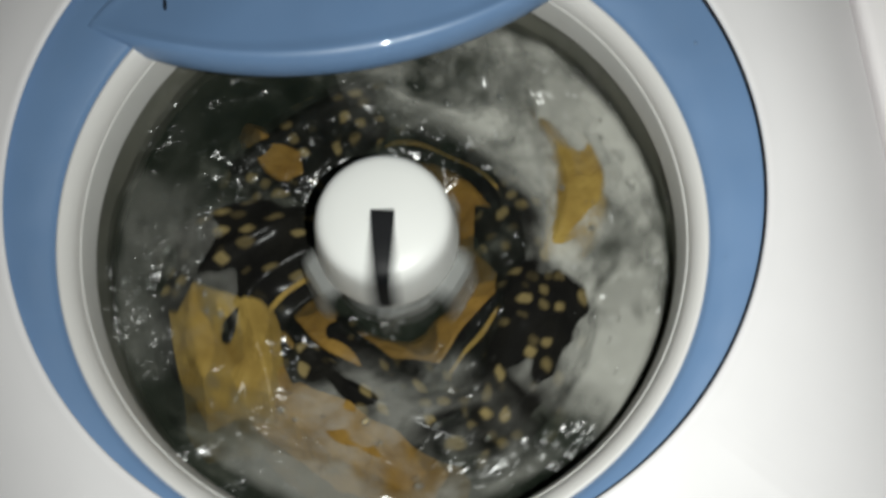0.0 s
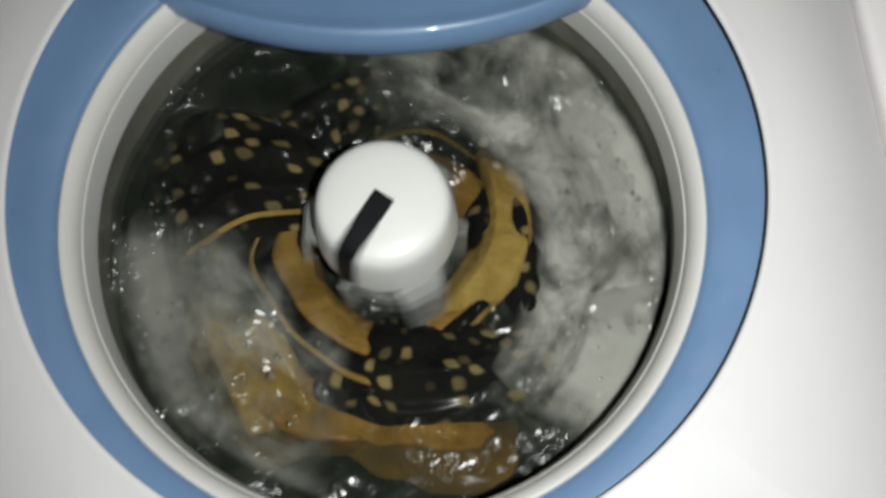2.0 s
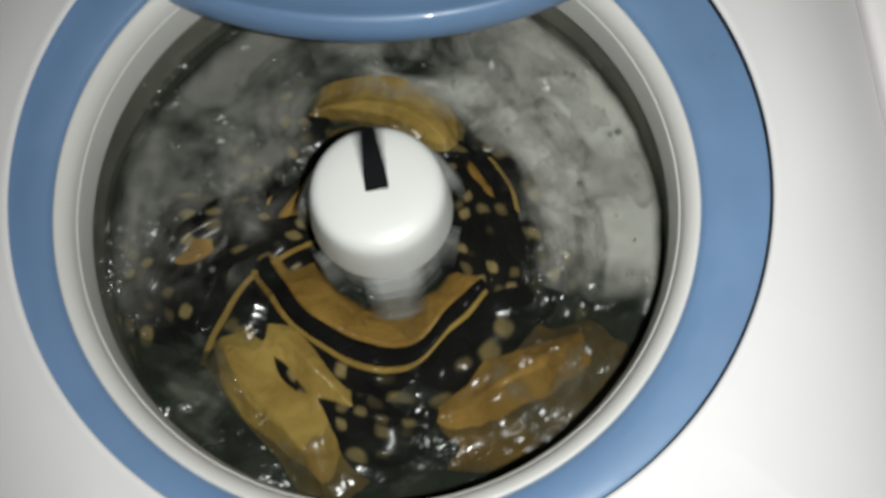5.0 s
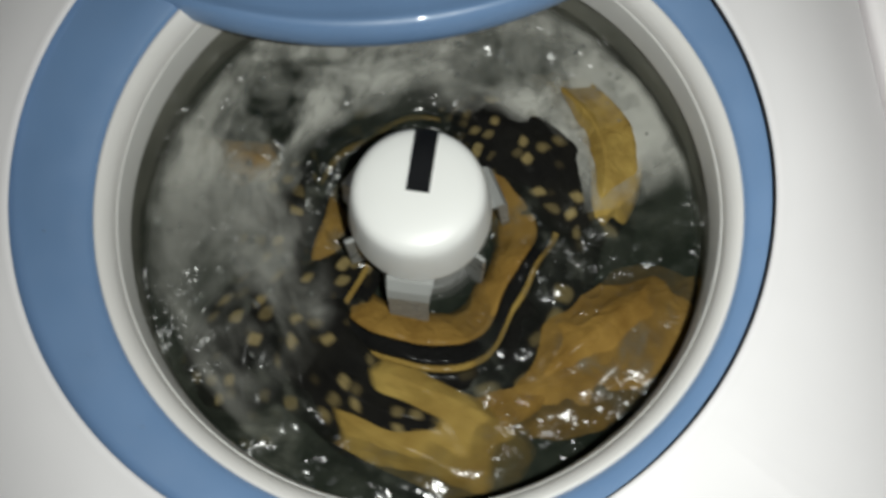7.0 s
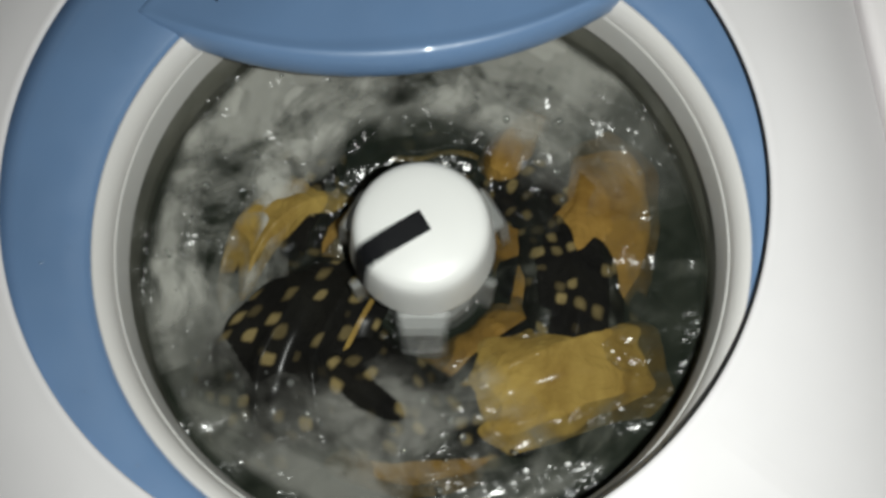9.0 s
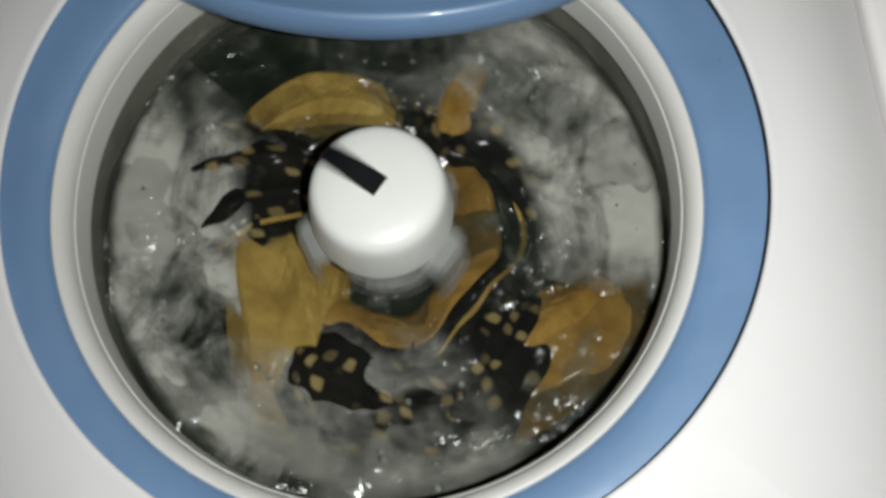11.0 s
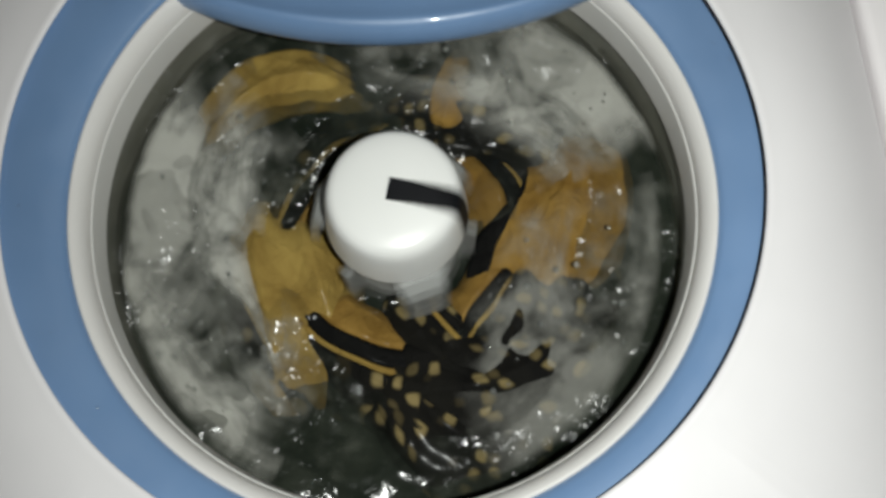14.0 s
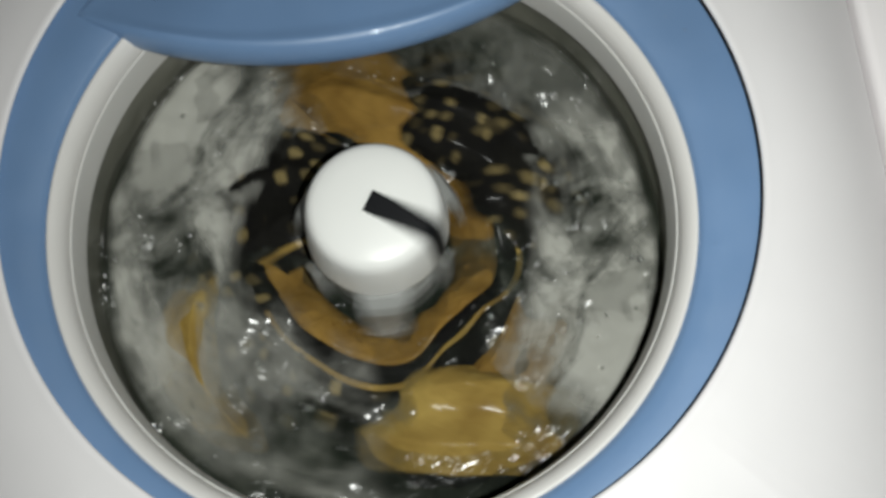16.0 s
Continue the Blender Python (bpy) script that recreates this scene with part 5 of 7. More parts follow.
    walk(UPPER, [
        (0.0, pose(0.1199, 0.0295, SINK +0.0038, -2, 5, 93)), (0.2, pose(0.0927, 0.0157, SINK +0.0010, -5, 3, 95)),
        (0.4, pose(0.0888, -0.0129, SINK +0.0003, -6, -0, 79)), (0.6, pose(0.1004, -0.0254, SINK +0.0019, -5, -3, 66)),
        (0.8, pose(0.1281, -0.0233, SINK +0.0045, -2, -5, 61)), (1.0, pose(0.1444, 0.0035, SINK +0.0064, 1, -6, 75)),
        (1.2, pose(0.1289, 0.0314, SINK +0.0037, 4, -5, 94)), (1.4, pose(0.0906, 0.0486, SINK -0.0013, 6, -2, 113)),
        (1.6, pose(0.0514, 0.0383, SINK -0.0053, 5, 1, 124)), (1.8, pose(0.0517, 0.0151, SINK -0.0039, 3, 4, 108)),
        (2.0, pose(0.0673, -0.0094, SINK -0.0003, -1, 6, 77)), (2.2, pose(0.0885, 0.0049, SINK +0.0008, -4, 6, 76)),
        (2.4, pose(0.1059, 0.0306, SINK +0.0020, -6, 5, 91)), (2.6, pose(0.0878, 0.0680, SINK +0.0017, -5, 2, 119)),
        (2.8, pose(0.0357, 0.0795, SINK -0.0009, -3, -1, 148)), (3.0, pose(0.0064, 0.0635, SINK -0.0053, 1, -4, 161)),
        (3.2, pose(0.0365, 0.0393, SINK -0.0075, 4, -6, 136)), (3.4, pose(0.0488, 0.0323, SINK -0.0067, 6, -6, 114)),
        (3.6, pose(0.0610, 0.0467, SINK -0.0048, 5, -4, 109)), (3.8, pose(0.0667, 0.0622, SINK -0.0029, 3, -1, 116)),
        (4.0, pose(0.0422, 0.0783, SINK -0.0020, -1, 2, 142)), (4.2, pose(0.0078, 0.0670, SINK -0.0029, -4, 5, 167)),
        (4.4, pose(0.0028, 0.0538, SINK -0.0049, -6, 6, 168)), (4.6, pose(-0.0038, 0.0529, SINK -0.0064, -6, 6, 167)),
        (4.8, pose(-0.0126, 0.0641, SINK -0.0063, -3, 4, 165)), (5.0, pose(-0.0163, 0.0796, SINK -0.0046, 0, 1, 164)),
        (5.2, pose(-0.0103, 0.0887, SINK -0.0025, 4, -2, 162)), (5.4, pose(0.0038, 0.0851, SINK -0.0015, 6, -5, 161)),
        (5.6, pose(0.0189, 0.0708, SINK -0.0022, 6, -6, 159)), (5.8, pose(0.0260, 0.0550, SINK -0.0041, 3, -5, 158)),
        (6.0, pose(0.0217, 0.0474, SINK -0.0060, -0, -3, 156)), (6.2, pose(0.0095, 0.0525, SINK -0.0064, -4, -0, 155)),
        (6.4, pose(0.0082, 0.0677, SINK -0.0049, -6, 3, 147)), (6.6, pose(0.0373, 0.0789, SINK -0.0019, -6, 5, 131)),
        (6.8, pose(0.1048, 0.0792, SINK +0.0037, -4, 6, 112)), (7.0, pose(0.1383, 0.0583, SINK +0.0046, -0, 5, 105)),
        (7.2, pose(0.1097, 0.0628, SINK +0.0007, 3, 3, 121)), (7.4, pose(0.0464, 0.0666, SINK -0.0029, 6, -0, 149)),
        (7.6, pose(-0.0020, 0.0485, SINK -0.0055, 6, -3, 168)), (7.8, pose(-0.0226, 0.0500, SINK -0.0056, 4, -5, 169)),
        (8.0, pose(-0.0142, 0.0673, SINK -0.0036, 0, -6, 159)), (8.2, pose(-0.0320, 0.0706, SINK -0.0015, -3, -5, 174)),
        (8.4, pose(-0.0454, 0.0621, SINK -0.0005, -6, -2, 190)), (8.6, pose(-0.0592, 0.0430, SINK -0.0008, -6, 1, 205)),
        (8.8, pose(-0.0780, -0.0006, SINK -0.0025, -4, 4, 226)), (9.0, pose(-0.0892, -0.0276, SINK -0.0039, -1, 6, 235)),
        (9.2, pose(-0.0865, 0.0007, SINK -0.0051, 3, 6, 220)), (9.4, pose(-0.0925, 0.0221, SINK -0.0035, 5, 4, 215)),
        (9.6, pose(-0.0915, 0.0396, SINK -0.0016, 6, 2, 212)), (9.8, pose(-0.0802, 0.0486, SINK -0.0008, 4, -2, 209)),
        (10.0, pose(-0.0650, 0.0474, SINK -0.0017, 1, -4, 207)), (10.2, pose(-0.0536, 0.0414, SINK -0.0039, -3, -6, 204)),
        (10.4, pose(-0.0504, 0.0390, SINK -0.0056, -5, -6, 201)), (10.6, pose(-0.0545, 0.0457, SINK -0.0061, -6, -4, 198)),
        (10.8, pose(-0.0615, 0.0607, SINK -0.0047, -4, -1, 195)), (11.0, pose(-0.0647, 0.0775, SINK -0.0027, -1, 2, 192)),
        (11.2, pose(-0.0608, 0.0886, SINK -0.0015, 2, 5, 189)), (11.4, pose(-0.0909, 0.0861, SINK +0.0008, 5, 6, 204)),
        (11.6, pose(-0.1124, 0.0566, SINK +0.0004, 6, 5, 218)), (11.8, pose(-0.0746, 0.0607, SINK -0.0037, 5, 3, 205)),
        (12.0, pose(-0.0289, 0.0772, SINK -0.0055, 1, 0, 183)), (12.2, pose(-0.0054, 0.0899, SINK -0.0050, -2, -3, 167)),
        (12.4, pose(-0.0240, 0.0991, SINK -0.0028, -5, -5, 174)), (12.6, pose(-0.0794, 0.0983, SINK +0.0016, -6, -6, 198)),
        (12.8, pose(-0.1122, 0.0813, SINK +0.0062, -5, -5, 217)), (13.0, pose(-0.1210, 0.0503, SINK +0.0082, -2, -3, 232)),
        (13.2, pose(-0.1272, 0.0101, SINK +0.0036, 2, 0, 241)), (13.4, pose(-0.1100, 0.0145, SINK -0.0015, 5, 3, 231)),
        (13.6, pose(-0.0702, 0.0485, SINK -0.0040, 6, 5, 207)), (13.8, pose(-0.0750, 0.0765, SINK -0.0001, 5, 6, 201)),
        (14.0, pose(-0.1003, 0.0886, SINK +0.0038, 2, 5, 206)), (14.2, pose(-0.1115, 0.0874, SINK +0.0044, -2, 2, 209)),
        (14.4, pose(-0.1189, 0.0698, SINK +0.0029, -5, -1, 215)), (14.6, pose(-0.1348, 0.0350, SINK +0.0023, -6, -4, 226)),
        (14.8, pose(-0.1377, -0.0059, SINK +0.0015, -5, -6, 240)), (15.0, pose(-0.1171, -0.0270, SINK -0.0001, -2, -6, 248)),
        (15.2, pose(-0.1017, 0.0076, SINK +0.0001, 2, -5, 235)), (15.4, pose(-0.1187, 0.0210, SINK +0.0037, 5, -2, 235)),
        (15.6, pose(-0.1394, -0.0035, SINK +0.0057, 6, 1, 247)), (15.8, pose(-0.1381, -0.0634, SINK +0.0048, 5, 4, 270)),
        (16.0, pose(-0.1241, -0.1153, SINK +0.0030, 2, 6, 288)),
    ])
    walk(SMALL, [
        (0.0, pose(-0.0856, 0.0537, SINK -0.0064, -6, -4, 154)), (0.2, pose(-0.0912, 0.0442, SINK -0.0048, -3, -2, 155)),
        (0.4, pose(-0.0462, 0.0733, SINK -0.0036, 0, 2, 132)), (0.6, pose(-0.0085, 0.0915, SINK -0.0027, 4, 4, 118)),
        (0.8, pose(0.0018, 0.1036, SINK -0.0032, 6, 6, 119)), (1.0, pose(-0.0405, 0.0872, SINK -0.0049, 6, 6, 141)),
        (1.2, pose(-0.0930, 0.0455, SINK -0.0054, 3, 4, 168)), (1.4, pose(-0.1230, -0.0036, SINK -0.0052, -0, 1, 188)),
        (1.6, pose(-0.1299, -0.0316, SINK -0.0042, -4, -2, 197)), (1.8, pose(-0.1271, -0.0075, SINK -0.0024, -6, -5, 186)),
        (2.0, pose(-0.0923, 0.0447, SINK -0.0029, -6, -6, 164)), (2.2, pose(-0.0777, 0.0728, SINK -0.0023, -4, -5, 157)),
        (2.4, pose(-0.0893, 0.0601, SINK -0.0030, -0, -3, 167)), (2.6, pose(-0.1126, 0.0030, SINK -0.0043, 3, -0, 191)),
        (2.8, pose(-0.1162, -0.0663, SINK -0.0048, 6, 3, 215)), (3.0, pose(-0.1176, -0.0788, SINK -0.0045, 6, 5, 217)),
        (3.2, pose(-0.1222, -0.0358, SINK -0.0035, 4, 6, 199)), (3.4, pose(-0.1286, 0.0048, SINK -0.0017, 0, 5, 188)),
        (3.6, pose(-0.1238, 0.0302, SINK -0.0011, -3, 3, 184)), (3.8, pose(-0.1195, 0.0304, SINK -0.0020, -6, -0, 186)),
        (4.0, pose(-0.1301, 0.0084, SINK -0.0019, -6, -3, 193)), (4.2, pose(-0.1352, -0.0275, SINK -0.0019, -4, -5, 200)),
        (4.4, pose(-0.1375, -0.0438, SINK -0.0017, -1, -6, 202)), (4.6, pose(-0.1467, -0.0460, SINK -0.0001, 3, -5, 202)),
        (4.8, pose(-0.1581, -0.0360, SINK +0.0020, 5, -2, 203)), (5.0, pose(-0.1643, -0.0217, SINK +0.0030, 6, 1, 204)),
        (5.2, pose(-0.1607, -0.0137, SINK +0.0023, 4, 4, 204)), (5.4, pose(-0.1490, -0.0183, SINK +0.0004, 1, 6, 205)),
        (5.6, pose(-0.1355, -0.0333, SINK -0.0016, -3, 6, 206)), (5.8, pose(-0.1296, -0.0500, SINK -0.0022, -5, 4, 206)),
        (6.0, pose(-0.1351, -0.0581, SINK -0.0012, -6, 2, 207)), (6.2, pose(-0.1486, -0.0536, SINK +0.0008, -4, -1, 208)),
        (6.4, pose(-0.1636, -0.0404, SINK +0.0023, -1, -4, 209)), (6.6, pose(-0.1657, -0.0247, SINK +0.0024, 2, -6, 208)),
        (6.8, pose(-0.1550, 0.0191, SINK +0.0010, 5, -6, 192)), (7.0, pose(-0.1243, 0.0527, SINK -0.0010, 6, -4, 175)),
        (7.2, pose(-0.0951, 0.0645, SINK -0.0026, 5, -1, 163)), (7.4, pose(-0.0645, 0.0616, SINK -0.0043, 1, 2, 152)),
        (7.6, pose(-0.0333, 0.0610, SINK -0.0050, -2, 5, 134)), (7.8, pose(0.0587, 0.0722, SINK -0.0021, -5, 6, 76)),
        (8.0, pose(0.1200, -0.0093, SINK +0.0003, -6, 6, 20)), (8.2, pose(0.1444, -0.0127, SINK +0.0014, -5, 4, 18)),
        (8.4, pose(0.1592, 0.0069, SINK -0.0006, -2, 1, 26)), (8.6, pose(0.1505, 0.0292, SINK -0.0041, 2, -3, 40)),
        (8.8, pose(0.1215, 0.0547, SINK -0.0055, 5, -5, 62)), (9.0, pose(0.0995, 0.0552, SINK -0.0045, 6, -6, 70)),
        (9.2, pose(0.0892, 0.0514, SINK -0.0025, 5, -5, 65)), (9.4, pose(0.0768, 0.0656, SINK -0.0015, 2, -3, 66)),
        (9.6, pose(0.0731, 0.0795, SINK -0.0022, -2, -0, 67)), (9.8, pose(0.0794, 0.0849, SINK -0.0042, -5, 3, 69)),
        (10.0, pose(0.0894, 0.0803, SINK -0.0059, -6, 5, 70)), (10.2, pose(0.0951, 0.0708, SINK -0.0062, -5, 6, 72)),
        (10.4, pose(0.0923, 0.0651, SINK -0.0048, -2, 5, 74)), (10.6, pose(0.0820, 0.0684, SINK -0.0027, 2, 3, 75)),
        (10.8, pose(0.0684, 0.0802, SINK -0.0013, 5, -1, 77)), (11.0, pose(0.0584, 0.0940, SINK -0.0015, 6, -4, 79)),
        (11.2, pose(0.0551, 0.1021, SINK -0.0032, 5, -6, 80)), (11.4, pose(0.0403, 0.1066, SINK -0.0054, 2, -6, 92)),
        (11.6, pose(0.0117, 0.1001, SINK -0.0066, -1, -5, 110)), (11.8, pose(0.0306, 0.0932, SINK -0.0052, -4, -2, 103)),
        (12.0, pose(0.0558, 0.0917, SINK -0.0024, -6, 1, 93)), (12.2, pose(0.0910, 0.0968, SINK +0.0016, -5, 4, 77)),
        (12.4, pose(0.1171, 0.0895, SINK +0.0029, -3, 6, 63)), (12.6, pose(0.0767, 0.1102, SINK -0.0004, 1, 6, 76)),
        (12.8, pose(0.0317, 0.1071, SINK -0.0052, 4, 4, 93)), (13.0, pose(-0.0002, 0.1084, SINK -0.0060, 6, 2, 111)),
        (13.2, pose(-0.0297, 0.1012, SINK -0.0047, 5, -2, 126)), (13.4, pose(-0.0088, 0.0942, SINK -0.0031, 3, -4, 120)),
        (13.6, pose(0.0156, 0.0929, SINK -0.0016, -1, -6, 111)), (13.8, pose(0.0400, 0.0974, SINK -0.0009, -4, -6, 98)),
        (14.0, pose(0.0506, 0.1009, SINK -0.0020, -6, -4, 89)), (14.2, pose(0.0069, 0.1089, SINK -0.0049, -5, -1, 106)),
        (14.4, pose(-0.0353, 0.0959, SINK -0.0072, -3, 2, 126)), (14.6, pose(-0.0657, 0.0835, SINK -0.0057, 1, 5, 141)),
        (14.8, pose(-0.0866, 0.0711, SINK -0.0024, 4, 6, 152)), (15.0, pose(-0.0476, 0.0873, SINK -0.0011, 6, 5, 137)),
        (15.2, pose(-0.0093, 0.0999, SINK -0.0008, 6, 3, 122)), (15.4, pose(-0.0426, 0.1010, SINK -0.0008, 3, 0, 137)),
        (15.6, pose(-0.0809, 0.0878, SINK -0.0023, -0, -3, 152)), (15.8, pose(-0.0738, 0.0844, SINK -0.0054, -4, -5, 147)),
        (16.0, pose(-0.0620, 0.0747, SINK -0.0073, -6, -6, 140)),
    ])
    walk(DOTS_A, [
        (0.0, pose(-0.1091, -0.0507, AFLOAT -0.0061, 3, 3, -120)), (0.2, pose(-0.1070, -0.0768, AFLOAT -0.0051, 5, -0, -110)),
        (0.4, pose(-0.0786, -0.1023, AFLOAT -0.0059, 6, -3, -87)), (0.6, pose(-0.0579, -0.1105, AFLOAT -0.0066, 4, -5, -75)),
        (0.8, pose(-0.0800, -0.0888, AFLOAT -0.0067, 1, -6, -90)), (1.0, pose(-0.1069, -0.0341, AFLOAT -0.0077, -3, -5, -118)),
        (1.2, pose(-0.1134, -0.0063, AFLOAT -0.0066, -5, -3, -136)), (1.4, pose(-0.1172, 0.0116, AFLOAT -0.0043, -6, 1, -149)),
        (1.6, pose(-0.1206, 0.0092, AFLOAT -0.0026, -4, 4, -152)), (1.8, pose(-0.1275, 0.0006, AFLOAT -0.0025, -1, 6, -147)),
        (2.0, pose(-0.1263, 0.0217, AFLOAT -0.0040, 3, 6, -149)), (2.2, pose(-0.1220, 0.0148, AFLOAT -0.0061, 5, 5, -139)),
        (2.4, pose(-0.1146, -0.0006, AFLOAT -0.0075, 6, 2, -133)), (2.6, pose(-0.1085, -0.0177, AFLOAT -0.0076, 4, -1, -130)),
        (2.8, pose(-0.1113, -0.0702, AFLOAT -0.0028, 1, -4, -113)), (3.0, pose(-0.1123, -0.0886, AFLOAT +0.0011, -2, -6, -108)),
        (3.2, pose(-0.1254, -0.0649, AFLOAT +0.0015, -5, -6, -118)), (3.4, pose(-0.1367, -0.0367, AFLOAT +0.0002, -6, -4, -123)),
        (3.6, pose(-0.1343, -0.0160, AFLOAT -0.0021, -5, -1, -125)), (3.8, pose(-0.1273, -0.0007, AFLOAT -0.0039, -2, 2, -130)),
        (4.0, pose(-0.1180, -0.0147, AFLOAT -0.0041, 2, 4, -128)), (4.2, pose(-0.1101, -0.0400, AFLOAT -0.0028, 5, 6, -124)),
        (4.4, pose(-0.1115, -0.0561, AFLOAT -0.0010, 6, 6, -123)), (4.6, pose(-0.1203, -0.0597, AFLOAT -0.0002, 5, 4, -121)),
        (4.8, pose(-0.1312, -0.0511, AFLOAT -0.0011, 2, 1, -120)), (5.0, pose(-0.1369, -0.0381, AFLOAT -0.0034, -2, -2, -118)),
        (5.2, pose(-0.1328, -0.0315, AFLOAT -0.0055, -5, -5, -117)), (5.4, pose(-0.1205, -0.0375, AFLOAT -0.0064, -6, -6, -115)),
        (5.6, pose(-0.1072, -0.0540, AFLOAT -0.0055, -5, -5, -114)), (5.8, pose(-0.1017, -0.0720, AFLOAT -0.0037, -2, -3, -113)),
        (6.0, pose(-0.1076, -0.0817, AFLOAT -0.0025, 2, -0, -111)), (6.2, pose(-0.1213, -0.0785, AFLOAT -0.0026, 5, 3, -110)),
        (6.4, pose(-0.1330, -0.0716, AFLOAT -0.0042, 6, 5, -106)), (6.6, pose(-0.1257, -0.0718, AFLOAT -0.0063, 5, 6, -99)),
        (6.8, pose(-0.1051, -0.0812, AFLOAT -0.0073, 2, 5, -93)), (7.0, pose(-0.0813, -0.0995, AFLOAT -0.0066, -1, 3, -88)),
        (7.2, pose(-0.0725, -0.1137, AFLOAT -0.0029, -4, -0, -87)), (7.4, pose(-0.0803, -0.1208, AFLOAT +0.0005, -6, -3, -90)),
        (7.6, pose(-0.1025, -0.1127, AFLOAT +0.0026, -5, -5, -95)), (7.8, pose(-0.1257, -0.0853, AFLOAT +0.0007, -3, -6, -102)),
        (8.0, pose(-0.1395, -0.0615, AFLOAT -0.0010, 1, -5, -106)), (8.2, pose(-0.1353, -0.0593, AFLOAT -0.0021, 4, -2, -106)),
        (8.4, pose(-0.1128, -0.0770, AFLOAT -0.0020, 6, 1, -99)), (8.6, pose(-0.0911, -0.0965, AFLOAT -0.0003, 5, 4, -93)),
        (8.8, pose(-0.0754, -0.1135, AFLOAT -0.0001, 3, 6, -89)), (9.0, pose(-0.0653, -0.1133, AFLOAT -0.0025, -1, 6, -88)),
        (9.2, pose(-0.0868, -0.0860, AFLOAT -0.0060, -4, 4, -100)), (9.4, pose(-0.1039, -0.0643, AFLOAT -0.0078, -6, 2, -106)),
        (9.6, pose(-0.1104, -0.0458, AFLOAT -0.0094, -5, -1, -110)), (9.8, pose(-0.1064, -0.0353, AFLOAT -0.0096, -3, -4, -115)),
        (10.0, pose(-0.0980, -0.0343, AFLOAT -0.0081, 1, -6, -119)), (10.2, pose(-0.0931, -0.0376, AFLOAT -0.0058, 4, -6, -124)),
        (10.4, pose(-0.0960, -0.0367, AFLOAT -0.0041, 6, -4, -128)), (10.6, pose(-0.1056, -0.0263, AFLOAT -0.0041, 6, -1, -133)),
        (10.8, pose(-0.1177, -0.0071, AFLOAT -0.0056, 3, 2, -138)), (11.0, pose(-0.1253, 0.0143, AFLOAT -0.0074, -0, 5, -142)),
        (11.2, pose(-0.1252, 0.0303, AFLOAT -0.0080, -4, 6, -147)), (11.4, pose(-0.1234, 0.0205, AFLOAT -0.0066, -6, 6, -143)),
        (11.6, pose(-0.1190, -0.0144, AFLOAT -0.0045, -6, 4, -132)), (11.8, pose(-0.1096, -0.0603, AFLOAT -0.0027, -3, 1, -116)),
        (12.0, pose(-0.0468, -0.1351, AFLOAT -0.0035, 0, -3, -72)), (12.2, pose(-0.0391, -0.1413, AFLOAT -0.0044, 4, -5, -63)),
        (12.4, pose(-0.0520, -0.1329, AFLOAT -0.0059, 6, -6, -65)), (12.6, pose(-0.0550, -0.1254, AFLOAT -0.0072, 6, -5, -64)),
        (12.8, pose(-0.0365, -0.1301, AFLOAT -0.0071, 4, -3, -55)), (13.0, pose(0.0275, -0.1333, AFLOAT -0.0063, 0, 0, -28)),
        (13.2, pose(0.0748, -0.1303, AFLOAT -0.0037, -3, 3, -7)), (13.4, pose(0.0572, -0.1296, AFLOAT -0.0051, -6, 5, -16)),
        (13.6, pose(0.0470, -0.1281, AFLOAT -0.0067, -6, 6, -22)), (13.8, pose(0.0475, -0.1311, AFLOAT -0.0075, -4, 5, -22)),
        (14.0, pose(0.0536, -0.1325, AFLOAT -0.0073, -0, 3, -18)), (14.2, pose(0.0611, -0.1214, AFLOAT -0.0072, 3, -1, -11)),
        (14.4, pose(0.0617, -0.1146, AFLOAT -0.0066, 6, -4, -8)), (14.6, pose(0.0586, -0.1109, AFLOAT -0.0066, 6, -6, -6)),
        (14.8, pose(0.0900, -0.1228, AFLOAT -0.0033, 4, -6, 2)), (15.0, pose(0.0925, -0.1266, AFLOAT -0.0036, 1, -5, -0)),
        (15.2, pose(0.0822, -0.1277, AFLOAT -0.0055, -3, -2, -8)), (15.4, pose(0.0664, -0.1098, AFLOAT -0.0091, -5, 1, -12)),
        (15.6, pose(0.0217, -0.0758, AFLOAT -0.0115, -6, 4, -28)), (15.8, pose(-0.0648, -0.0321, AFLOAT -0.0105, -4, 6, -114)),
        (16.0, pose(-0.0762, 0.0068, AFLOAT -0.0085, -1, 6, -153)),
    ])
